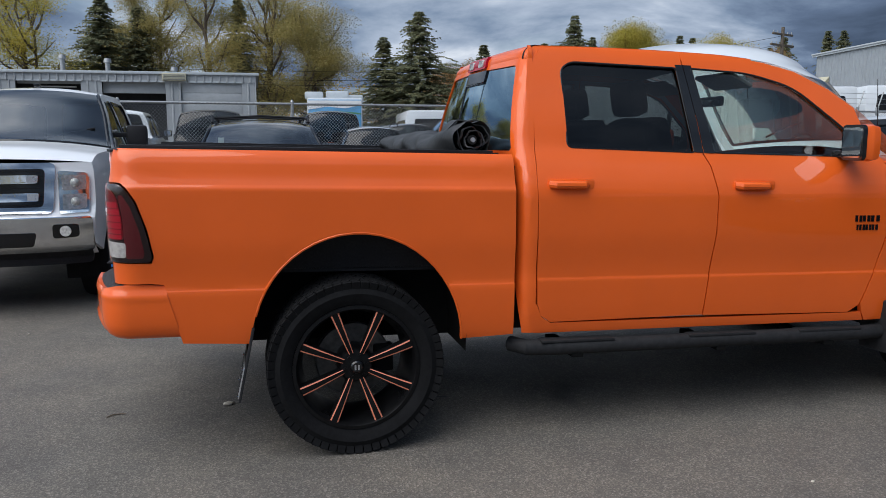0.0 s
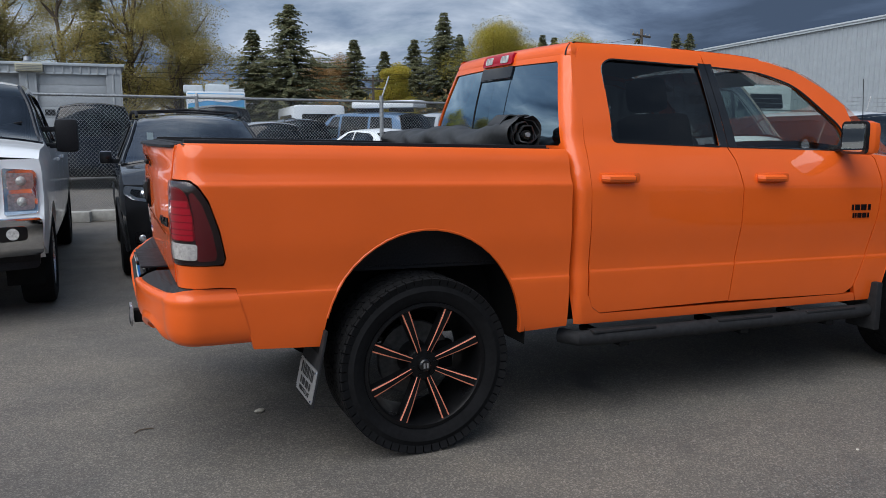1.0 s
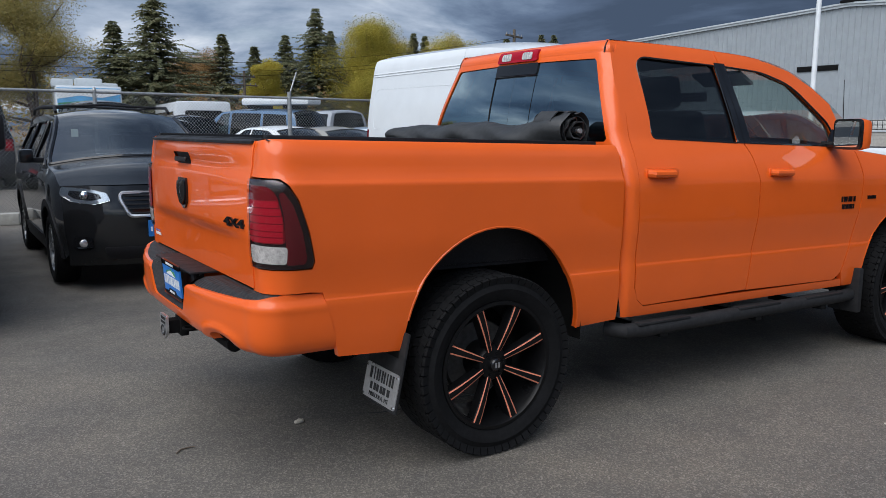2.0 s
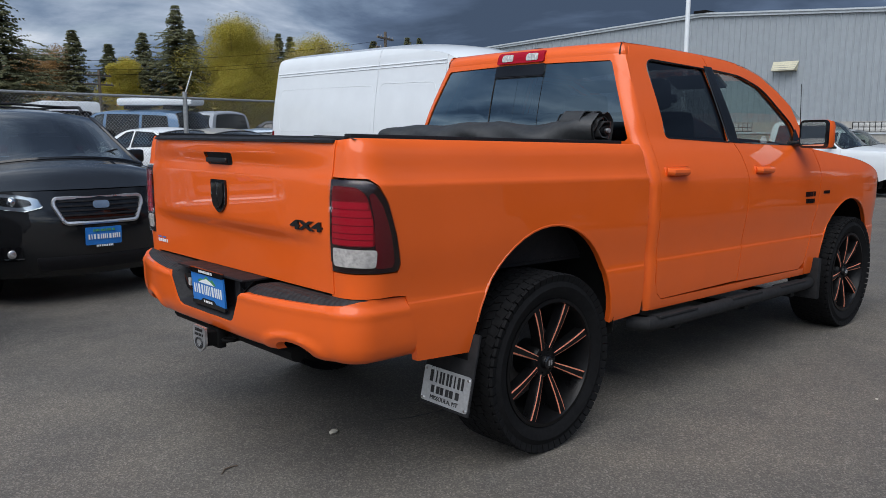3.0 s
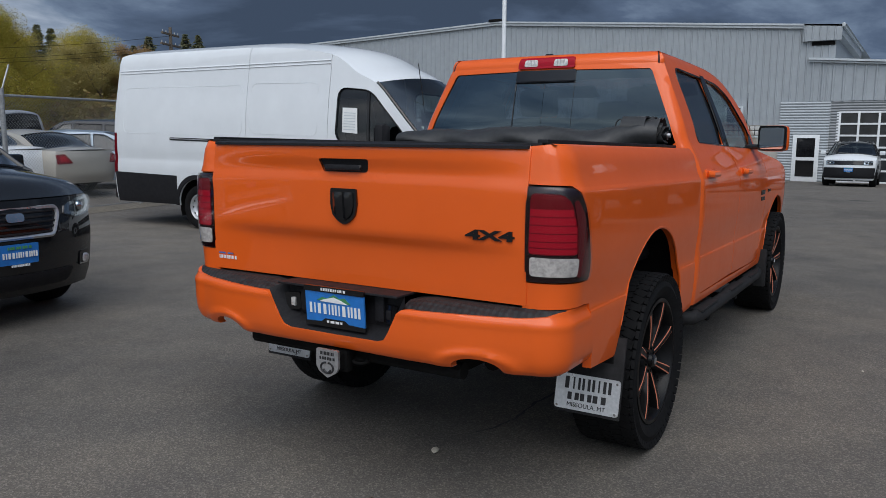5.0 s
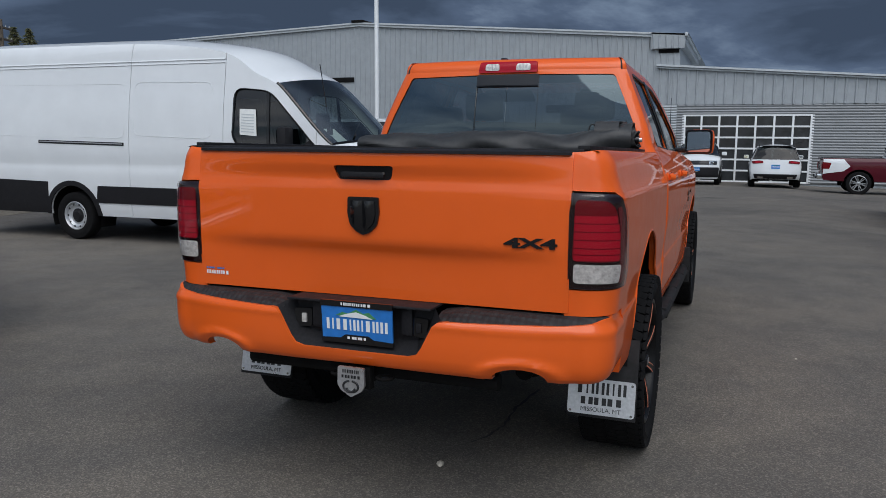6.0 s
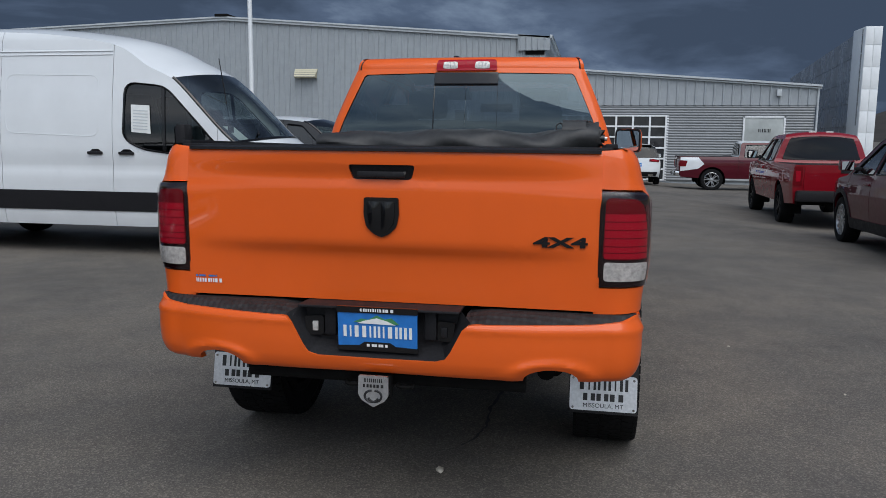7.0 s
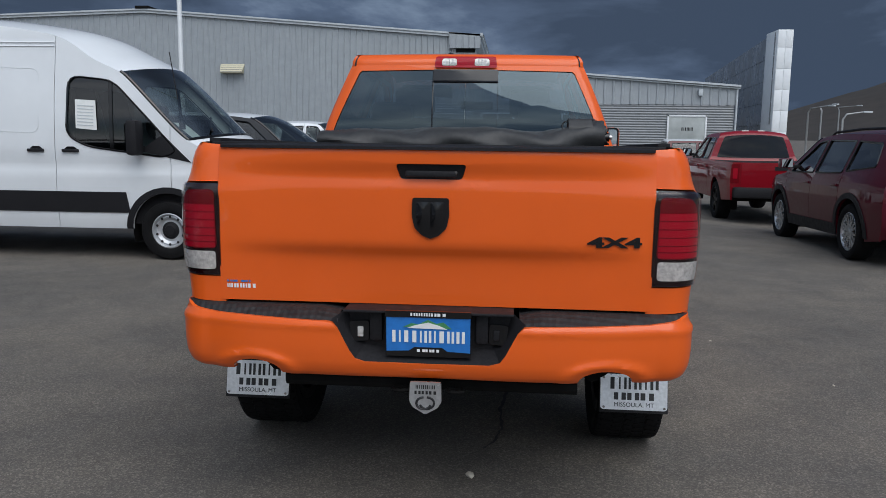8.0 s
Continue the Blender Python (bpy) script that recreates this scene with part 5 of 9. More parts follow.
def build_ground():
    xs = [-3000, -600, -150, -60, -30, -15] + list(np.arange(-10, 15, 1.0)) + [15, 18, 22, 26, 30, 34, 38, 42, 60, 150, 600, 3000]
    ys = [-3000, -600, -150, -60, -30, -15] + list(np.arange(-10, 19, 1.0)) + [21, 25, 40, 60, 150, 600, 3000]
    bm = bmesh.new()
    vs = [[bm.verts.new((x, y, ground_height(x, y))) for y in ys] for x in xs]
    for i in range(len(xs) - 1):
        for j in range(len(ys) - 1):
            bm.faces.new((vs[i][j], vs[i + 1][j], vs[i + 1][j + 1], vs[i][j + 1]))
    tagged(part("ground", bm, M["asphalt"]), "worn grey asphalt car lot", "ground", kind="structure")


build_ground()


# ---- buildings ----
def ribbed_wall(name, x, y0, y1, z0, top, mat, pitch=0.30, depth=0.035, parent=None, label="", holes=()):
    """Upright ribbed sheet facing -x, from y0 to y1, under the line top(y); holes are (y0, y1, z0, z1)."""
    bm = bmesh.new()
    ys = [y0]
    y = y0
    while y < y1 - 1e-6:
        for d in (0.70, 0.08, 0.14, 0.08):
            y += d * pitch
            if y < y1:
                ys.append(y)
    ys = sorted(set(ys + [y1] + [v for h in holes for v in h[:2]]))

    def rel(y):
        f = ((y - y0) / pitch) % 1.0
        return 0.0 if f < 0.70 else depth * min(1, (f - 0.70) / 0.08) if f < 0.92 else depth * (1 - (f - 0.92) / 0.08)
    for a, b in zip(ys, ys[1:]):
        mid = (a + b) / 2
        spans = [(z0, None)]
        for h in holes:
            if h[0] <= mid <= h[1]:
                spans = [(z0, h[2]), (h[3], None)]
        for lo, hi in spans:
            ta, tb = (top(a), top(b)) if hi is None else (hi, hi)
            if ta - lo < 0.01:
                continue
            vs = [bm.verts.new(p) for p in ((x - rel(a + 1e-6), a, lo), (x - rel(b - 1e-6), b, lo), (x - rel(b - 1e-6), b, tb), (x - rel(a + 1e-6), a, ta))]
            bm.faces.new(vs)
    bmesh.ops.remove_doubles(bm, verts=bm.verts, dist=1e-4)
    return part(name, bm, mat, parent, label)


def fluted_wall(name, x, y0, y1, z0, z1, mat, pitch=0.11, depth=0.03, parent=None):
    """Sheet with level flutes facing -x."""
    bm = bmesh.new()
    n = int((z1 - z0) / pitch)
    rows = []
    for i in range(n * 4 + 1):
        z = z0 + (z1 - z0) * i / (n * 4)
        d = (0.0, depth * 0.7, depth, depth * 0.7)[i % 4]
        rows.append((bm.verts.new((x - d, y0, z)), bm.verts.new((x - d, y1, z))))
    for (a, b), (c, d) in zip(rows, rows[1:]):
        bm.faces.new((a, b, d, c))
    return part(name, bm, mat, parent)


BX = 35.5          # the long building's end wall
BASE = ground_height(BX, 0)


def eave(y):
    """The roof line of the long building's gable."""
    return 7.44 - 0.0735 * (18.3 - y) if y < 18.3 else 7.44 - 0.036 * (y - 18.3)


def low_eave(y):
    return 4.70 - 0.0705 * (1.2 - y)


def build_long_building():
    b = tagged(thing("long_building", pose(0, 0, 0), "long grey ribbed-metal service building with a low gable", "building"), kind="structure")
    part("wall_core", solid(BX + 0.05, BX + 32, 1.62, 40.6, BASE - 0.3, 6.2), M["metal_wall"], b)
    ribbed_wall("gable_wall", BX, 1.57, 40.7, 1.98, eave, M["metal_wall"], 0.30, 0.04, b, "grey ribbed metal gable wall", [(18.7, 20.8, 3.2, 4.65)])
    # block base with glass-block windows
    blocks = part("block_base", solid(BX - 0.02, BX + 0.05, 1.6, 40.6, BASE - 0.3, 1.98), M["block"], b, "pale painted block base")
    joints = bmesh.new()
    for k in range(11):
        z = BASE + 0.2 * (k + 1)
        if z < 1.6:
            box(joints, BX - 0.024, BX - 0.018, 4.0, 40, z - 0.006, z + 0.006)
    part("block_joint", joints, M["concrete"], blocks)
    for y0 in (5.5, 9.9, 13.2, 16.8, 20.4, 25.0, 30.0):
        win = part("block_window", solid(BX - 0.03, BX - 0.02, y0 - 1.5, y0 + 0.7, 1.50, 1.95), M["dark_interior"], b, "glass-block window strip")
        for i in range(9):
            for j in range(2):
                part("glass_block", solid(BX - 0.055, BX - 0.03, y0 - 1.48 + i * 0.24, y0 - 1.48 + i * 0.24 + 0.21, 1.52 + j * 0.215, 1.52 + j * 0.215 + 0.19, 0.02), M["lens_white"], win)
    part("sill_band", solid(BX - 0.07, BX - 0.02, 3.7, 40.6, 1.40, 1.48, 0.01), M["wall_trim"], b)
    # roof edge: pale fascia along the gable
    for ya, yb in ((1.35, 18.3), (18.3, 41.0)):
        bm = bmesh.new()
        for x0, x1, dz0, dz1 in ((-0.20, 0.2, 0.02, 0.10), (-0.14, 0.0, -0.10, 0.02)):
            vs = [bm.verts.new((BX + x, y, eave(y) + dz)) for y in (ya, yb) for x, dz in ((x0, dz0), (x1, dz0), (x1, dz1), (x0, dz1))]
            for q in ((0, 1, 2, 3), (4, 5, 6, 7), (0, 1, 5, 4), (1, 2, 6, 5), (2, 3, 7, 6), (3, 0, 4, 7)):
                bm.faces.new([vs[i] for i in q])
        part("fascia", bm, M["wall_trim"], b, "pale metal roof fascia")
    part("ridge_vent", solid(BX - 0.25, BX + 1.5, 18.0, 18.7, 7.52, 7.66, 0.03), M["under"], b)
    bm = grid(1, 2, lambda s, t: Vector((BX - 0.1 + 33 * s, (1.2, 18.3, 41.0)[round(t * 2)], eave((1.2, 18.3, 41.0)[round(t * 2)]) + 0.11)))
    part("roof", bm, M["metal_wall"], b)
    # the overhang at the near corner
    bm = bmesh.new()
    vs = [bm.verts.new(p) for p in ((BX - 0.2, 1.35, 6.30), (BX + 12, 1.35, 6.30), (BX + 12, 1.35, 5.85), (BX - 0.2, 1.35, 5.85), (BX - 0.2, 2.9, 5.60), (BX + 12, 2.9, 5.60), (BX - 0.2, 2.9, 6.4), (BX + 12, 2.9, 6.4))]
    for q in ((0, 1, 2, 3), (3, 2, 5, 4), (0, 3, 4, 6), (0, 6, 7, 1)):
        bm.faces.new([vs[i] for i in q])
    part("overhang", bm, M["metal_wall"], b)
    ribbed_wall("gable_wall", BX - 0.205, 1.36, 2.9, 5.64, eave, M["metal_wall"], 0.30, 0.04, b)
    part("gutter", solid(BX - 0.25, BX + 12, 1.25, 1.38, 6.18, 6.36, 0.03), M["wall_trim"], b)
    # dark box stands in for the shadow under the soffit
    part("vent_opening", solid(BX - 0.06, BX + 0.1, 1.62, 2.55, 5.45, 5.62), M["under"], b)
    # hatch high in the wall, hooded lamps, fan unit, meter box, door
    hatch = part("loft_hatch", solid(BX + 0.0, BX + 0.04, 18.7, 20.8, 3.2, 4.65), M["metal_wall"], b, "recessed loft hatch")
    # dark strip across the top of the hatch
    part("hatch_hood", solid(BX - 0.06, BX + 0.0, 18.65, 20.85, 4.40, 4.66, 0.01), M["under"], hatch)
    for y, z in ((13.8, 4.62), (40.0, 4.98)):
        lampb = bmesh.new()
        vs = [lampb.verts.new(p) for p in ((BX - 0.05, y - 0.62, z + 0.22), (BX - 0.05, y + 0.62, z + 0.22), (BX - 0.42, y + 0.55, z - 0.22), (BX - 0.42, y - 0.55, z - 0.22), (BX - 0.05, y - 0.55, z - 0.25), (BX - 0.05, y + 0.55, z - 0.25))]
        for q in ((0, 1, 2, 3), (3, 2, 5, 4), (0, 3, 4), (1, 5, 2)):
            lampb.faces.new([vs[i] for i in q])
        wl = part("wall_lamp", lampb, M["beige"], b, "beige hooded wall lamp")
        for k in range(4):
            part("lamp_slat", solid(BX - 0.40 + 0.09 * k, BX - 0.385 + 0.09 * k, y - 0.56, y + 0.56, z - 0.19 + 0.10 * k, z - 0.17 + 0.10 * k), M["panel_grey"], wl)
    fan = part("fan_unit", solid(BX - 0.35, BX, 5.25, 6.05, 2.03, 2.83, 0.02), M["wall_trim"], b, "louvred fan unit")
    part("fan_grille", solid(BX - 0.37, BX - 0.34, 5.35, 5.95, 2.10, 2.76, 0.01), M["dark_interior"], fan)
    for k in range(6):
        part("louvre", solid(BX - 0.39, BX - 0.37, 5.35, 5.95, 2.14 + k * 0.105, 2.18 + k * 0.105), M["panel_grey"], fan)
    meter = part("meter_box", solid(BX - 0.16, BX - 0.02, 5.58, 5.94, 0.40, 1.12, 0.02), M["wall_trim"], b, "grey electric meter box")
    part("conduit", rod(bmesh.new(), (BX - 0.06, 5.80, BASE), (BX - 0.06, 5.80, 0.42), 0.03, 8), M["wall_trim"], meter)
    part("ground_box", solid(BX - 0.25, BX - 0.02, 3.85, 4.18, BASE, BASE + 0.34, 0.02), M["wall_trim"], b)
    door = part("side_door", solid(BX - 0.06, BX - 0.02, 7.18, 8.12, BASE, BASE + 2.12, 0.01), M["frame_white"], b, "pale metal side door with a narrow pane")
    part("door_pane", solid(BX - 0.066, BX - 0.058, 7.86, 8.00, BASE + 1.1, BASE + 1.8), M["dark_interior"], door)
    part("door_handle", solid(BX - 0.10, BX - 0.06, 7.26, 7.33, BASE + 0.95, BASE + 1.08, 0.01), M["steel"], door)
    fluted_wall("corner_flutes", BX - 0.06, 1.6, 3.67, BASE, 3.0, M["metal_wall"], 0.12, 0.03, b)
    entry = part("entry_door", solid(BX - 0.13, BX - 0.09, 1.95, 3.05, BASE, BASE + 2.1, 0.01), M["frame_white"], b, "white-framed glass entry door")
    for z0, z1 in ((0.22, 0.95), (1.10, 1.95)):
        part("door_pane", solid(BX - 0.138, BX - 0.128, 2.12, 2.88, BASE + z0, BASE + z1), M["gloss_black"], entry)
    return b


def build_low_wing():
    b = tagged(thing("low_wing", pose(0, 0, 0), "low grey metal wing with a glazed workshop door", "building"), kind="structure")
    x = BX + 0.02
    part("wall_core", solid(x + 0.06, x + 25, -10.9, 1.55, BASE - 0.3, 3.9), M["metal_wall"], b)
    ribbed_wall("upper_band", x - 0.03, -10.95, 2.6, 3.03, low_eave, M["metal_wall"], 0.42, 0.045, b, "pale ribbed upper band")
    # level fluted sheet round the glazed door
    for y0, y1, z0, z1 in ((1.25, 1.6, BASE, 3.03), (-4.30, 1.25, 2.55, 3.03), (-10.9, -4.30, BASE, 3.03)):
        fluted_wall("fluted_wall", x, y0, y1, z0, z1, M["wall_grey"], 0.12, 0.03, b)
    for dz, h in ((0.04, 0.09), (-0.05, 0.07)):
        bm = bmesh.new()
        vs = [bm.verts.new((x + xx, y, low_eave(y) + dz + zz)) for y in (-11.1, 2.6) for xx, zz in ((-0.22 - dz, 0), (0.3, 0), (0.3, h), (-0.22 - dz, h))]
        for q in ((0, 1, 2, 3), (4, 5, 6, 7), (0, 1, 5, 4), (1, 2, 6, 5), (2, 3, 7, 6), (3, 0, 4, 7)):
            bm.faces.new([vs[i] for i in q])
        part("fascia", bm, M["wall_trim"], b)
    bm = grid(1, 1, lambda s, t: Vector((x - 0.1 + 25 * s, -11 + 13.6 * t, low_eave(-11 + 13.6 * t) + 0.13)))
    part("roof", bm, M["metal_wall"], b)
    part("downpipe", rod(bmesh.new(), (x - 0.08, -10.98, BASE), (x - 0.08, -10.98, 3.8), 0.05, 8), M["wall_trim"], b)
    part("spot_lamp", solid(x - 0.25, x - 0.05, -9.35, -9.15, 3.45, 3.75, 0.02), M["wall_trim"], b)
    # glazed overhead door: white bars, dark panes
    d = part("glazed_door", solid(x + 0.10, x + 0.14, -4.30, 1.25, BASE, 2.52), M["dark_interior"], b, "white-framed glazed workshop door")
    cols, rows = 7, 6
    for i in range(cols + 1):
        y = -4.30 + 5.55 * i / cols
        w = 0.045 if i not in (0, cols) else 0.08
        part("upright", solid(x - 0.02, x + 0.06, y - w, y + w, BASE, 2.55, 0.008), M["frame_white"], d)
    for j in range(rows + 1):
        z = BASE + 0.03 + (2.50 - BASE) * j / rows
        part("crossbar", solid(x - 0.015, x + 0.055, -4.30, 1.25, z - 0.04, z + 0.04, 0.008), M["frame_white"], d)
    for i in range(cols):
        for j in range(rows):
            y, z = -4.30 + 5.55 * i / cols, BASE + 0.03 + (2.50 - BASE) * j / rows
            part("pane", solid(x + 0.02, x + 0.03, y + 0.045, y + 5.55 / cols - 0.045, z + 0.04, z + (2.50 - BASE) / rows - 0.04), M["pane_dark"], d)
    # pale dealer board
    s = part("wall_board", solid(x - 0.08, x - 0.03, -9.60, -7.80, 1.10, 2.49, 0.01), M["board"], b, "pale framed board with a dark mark")
    for q in ((-9.64, -9.56, 1.06, 2.53), (-7.84, -7.76, 1.06, 2.53), (-9.64, -7.76, 2.45, 2.53), (-9.64, -7.76, 1.06, 1.14)):
        part("board_edge", solid(x - 0.11, x - 0.03, *q, 0.01), M["frame_white"], s)
    part("board_mark", bars([0.07, 0.03, 0.08, 0.09, 0.03, 0.10], 0.16, 0.004, facing((0, -1, 0), (-1, 0, 0), (x - 0.085, -8.72, 1.86)), 0.03), M["print_black"], s)
    return b


def build_pylon():
    px, y0, y1 = 46.0, -16.9, -16.0
    p = tagged(thing("showroom", pose(0, 0, 0), "showroom with a tall white panelled pylon and dark cladding", "building"), kind="structure")
    zb = ground_height(px, 0)
    col = part("pylon", solid(px, px + 2.2, y0, y1, zb, 7.9, 0.01), M["panel_white"], p, "tall white panelled pylon")
    for k in range(7):
        for j in range(2):
            z = zb + 0.05 + k * 1.25
            if z < 7.5:
                part("pylon_panel", solid(px - 0.03, px, y0 + 0.02 + j * 0.45, y0 + 0.43 + j * 0.45, z, min(z + 1.22, 7.88), 0.006), M["panel_white"], col)
    # dark clad wall running back from the pylon
    a, bq = Vector((px + 0.4, -15.97, 0)), Vector((86.0, -21.2, 0))
    d = (bq - a)
    for i in range(14):
        for j in range(4):
            q0, q1 = a + d * (i / 14) , a + d * ((i + 0.985) / 14)
            z0, z1 = 2.3 + j * 1.38, 2.3 + j * 1.38 + 1.35
            bm = bmesh.new()
            n = Vector((-d.y, d.x, 0)).normalized() * 0.06
            vs = [bm.verts.new(v) for v in [(*q.xy, z) for q in (q0, q1) for z in (z0, z1)] + [(*(q - n).xy, z) for q in (q0, q1) for z in (z0, z1)]]
            for f in ((0, 2, 3, 1), (4, 5, 7, 6), (0, 1, 5, 4), (2, 6, 7, 3), (0, 4, 6, 2), (1, 3, 7, 5)):
                bm.faces.new([vs[k] for k in f])
            part("cladding_panel", bm, M["panel_grey"], p)
    bm = bmesh.new()
    vs = [bm.verts.new((*q.xy, z)) for q in (a + Vector((1.5, -0.3, 0)), bq) for z in (zb, 7.8)]
    bm.faces.new((vs[0], vs[2], vs[3], vs[1]))
    part("back_wall", bm, M["panel_grey"], p)
    return p


def build_garage():
    g = tagged(thing("service_garage", pose(0, 0, 0), "pale grey metal service garage with three roller doors", "building"), kind="structure")
    Y, z1 = 40.0, 4.75
    holes = [(-12.06, -8.98), (-7.96, -4.83), (-4.05, -0.91), (-16.2, -13.1), (-20.4, -17.2)]
    # near-black block behind the open doors stands in for the shaded inside
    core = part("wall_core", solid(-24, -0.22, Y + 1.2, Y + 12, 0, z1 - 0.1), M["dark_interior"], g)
    part("wall_side", solid(-0.24, -0.16, Y, Y + 12, 0, z1), M["garage_wall"], g)
    spans, y = [], -24.0
    for a, b in sorted(holes):
        spans.append((y, a))
        y = b
    spans.append((y, -0.16))
    for a, b in spans:
        w = ribbed_wall("pier", 0.0, 0, b - a, 0, lambda q: 4.36, M["garage_wall"], 0.40, 0.04, g)
        w.matrix_basis = Matrix.Translation((a, Y, 0)) @ Matrix(((0, 1, 0, 0), (1, 0, 0, 0), (0, 0, 1, 0), (0, 0, 0, 1)))
    top = ribbed_wall("upper_band", 0.0, 0, 24 - 0.16, 4.36, lambda q: z1, M["garage_wall"], 0.40, 0.05, g)
    top.matrix_basis = Matrix.Translation((-24, Y - 0.04, 0)) @ Matrix(((0, 1, 0, 0), (1, 0, 0, 0), (0, 0, 1, 0), (0, 0, 0, 1)))
    part("fascia", solid(-24.2, 0.0, Y - 0.16, Y + 0.1, z1 - 0.02, z1 + 0.12, 0.02), M["wall_trim"], g)
    part("roof", solid(-24.2, 0.0, Y, Y + 12, z1 + 0.02, z1 + 0.10), M["metal_wall"], g)
    for k, (a, b) in enumerate(holes):
        part("door_trim", solid(a - 0.06, b + 0.06, Y - 0.05, Y - 0.01, 4.32, 4.40), M["wall_trim"], g)
        if k == 2:
            door = part("roller_door", solid(a, b, Y + 0.12, Y + 0.16, 0, 4.34), M["door_panel"], g, "closed grey sectional door")
            for j in range(8):
                part("door_section", solid(a, b, Y + 0.10, Y + 0.125, 0.02 + j * 0.54, 0.02 + j * 0.54 + 0.52, 0.01), M["door_panel"], door)
            for j in range(4):
                part("door_pane", solid(a + 0.25 + j * 0.72, a + 0.72 + j * 0.72, Y + 0.085, Y + 0.10, 2.28, 2.58), M["dark_interior"], door)
        else:
            part("rolled_door", solid(a, b, Y + 0.3, Y + 0.5, 3.75 if k == 1 else 4.2, 4.36, 0.03), M["door_panel"], g)
            for s in (0.3, 0.6):
                part("strip_lamp", solid(a + s * 3, a + s * 3 + 0.9, Y + 0.8, Y + 0.95, 4.05, 4.12), M["plate_white"], g)
    wl = part("wall_lamp", solid(-4.95, -3.75, Y - 0.35, Y - 0.05, 4.40, 4.78, 0.03), M["beige"], g, "beige hooded wall lamp")
    for j in range(4):
        part("lamp_slat", solid(-4.9, -3.8, Y - 0.37, Y - 0.34, 4.45 + j * 0.08, 4.47 + j * 0.08), M["panel_grey"], wl)
    for xx, h in ((-10.4, 0.95), (-8.1, 0.8), (-4.6, 0.4)):
        v = part("roof_vent", rod(bmesh.new(), (xx, Y + 3, z1), (xx, Y + 3, z1 + h), 0.13, 12), M["galvanised"], g, "galvanised roof vent")
        part("vent_cowl", rod(bmesh.new(), (xx, Y + 3, z1 + h), (xx, Y + 3, z1 + h + 0.22), 0.21, 12, 0.17), M["galvanised"], v)
    return g


M["wall_grey"] = speckled("mid_grey_fluted_sheet", (0.21, 0.225, 0.235), 0.5, 3, 0.06, 0.1, bump=0)
M["pane_dark"] = speckled("dark_door_pane", (0.03, 0.033, 0.036), 0.08, 2, 0.3, bump=0)
M["board"] = speckled("pale_board", (0.40, 0.43, 0.42), 0.4, 1.2, 0.25, bump=0)
build_long_building()
build_low_wing()
build_pylon()
build_garage()


# ---- chain-link fence ----
def fence_line(x):
    return 10.62 + 0.15 * (x + 1.4)


def build_fence():
    f = thing("chain_link_fence", pose(0, 0, 0), "galvanised chain-link fence with steel posts and top rail", "fence")
    x0, x1, top = -16.0, 25.0, 2.12
    xs = [-14.8, -11.8, -8.8, -5.75, -2.75, 0.3, 4.05, 7.1, 10.1, 13.1, 14.9, 15.6, 18.6, 21.6, 24.6]
    P = lambda x, z: Vector((x, fence_line(x), z))
    for x in xs:
        big = x in (4.05, 14.9, 15.6)
        post = part("post", rod(bmesh.new(), P(x, 0), P(x, top + (0.12 if big else 0.03)), 0.042 if big else 0.032, 10), M["galvanised"], f)
        part("post_cap", rod(bmesh.new(), P(x, top + 0.03), P(x, top + 0.08), 0.04, 10, 0.015), M["galvanised"], post)
        if big or x > 12:
            part("barb_arm", rod(bmesh.new(), P(x, top + 0.05), P(x + 0.18, top + 0.52), 0.016, 6), M["galvanised"], post)
    part("top_rail", tube([P(x, top) for x in np.linspace(x0, x1, 12)], 0.024, 8), M["galvanised"], f)
    part("tension_wire", tube([P(x, 0.08) for x in np.linspace(x0, x1, 12)], 0.006, 5), M["galvanised"], f)
    part("middle_rail", tube([P(x, 1.12) for x in np.linspace(13.1, x1, 6)], 0.020, 8), M["galvanised"], f)
    for k in range(3):
        part("barbed_wire", tube([P(x, top + 0.2 + 0.13 * k) for x in np.linspace(12.8, x1, 8)], 0.006, 4), M["galvanised"], f)
    # the mesh: two families of slanting wires
    bm = bmesh.new()
    pitch, r, h = 0.062, 0.0021, top - 0.06
    n = int((x1 - x0) / pitch)
    for s in (-1, 1):
        for i in range(n):
            xa = x0 + i * pitch
            a = P(xa, 0.06)
            b = P(xa + s * h * 0.92, top)
            if not x0 <= b.x <= x1:
                continue
            off = Vector((r * 1.1, 0, 0))
            nrm = Vector((0, r * 1.1, 0))
            va = [bm.verts.new(a + o) for o in (-off, nrm, off)]
            vb = [bm.verts.new(b + o) for o in (-off, nrm, off)]
            for k in range(3):
                bm.faces.new((va[k], va[(k + 1) % 3], vb[(k + 1) % 3], vb[k]))
    tagged(part("wire_mesh", bm, M["galvanised"], f), kind="stuff")
    # gravel strip and parking blocks at its foot
    bm = grid(40, 2, lambda s, t: (lambda x: Vector((x, fence_line(x) + (t - 0.55) * 0.9, 0.006 + 0.03 * math.sin(math.pi * t))))(x0 + (x1 - x0) * s))
    tagged(part("gravel_strip", bm, M["soil"]), "strip of gravel and litter along the fence", "ground", kind="structure")
    rng = random.Random(9)
    for x in (-2.15, -1.85, -1.3, 2.6, 8.5):
        w = rng.uniform(0.16, 0.30)
        tagged(part("concrete_block", solid(-w, w, -0.12, 0.12, 0, rng.uniform(0.14, 0.22), 0.02), M["concrete"]), "grey concrete block at the foot of the fence", "block", "blocks along the fence").matrix_basis = pose(x, fence_line(x) - 0.35, 0, 0, 0, rng.uniform(-10, 10))


build_fence()


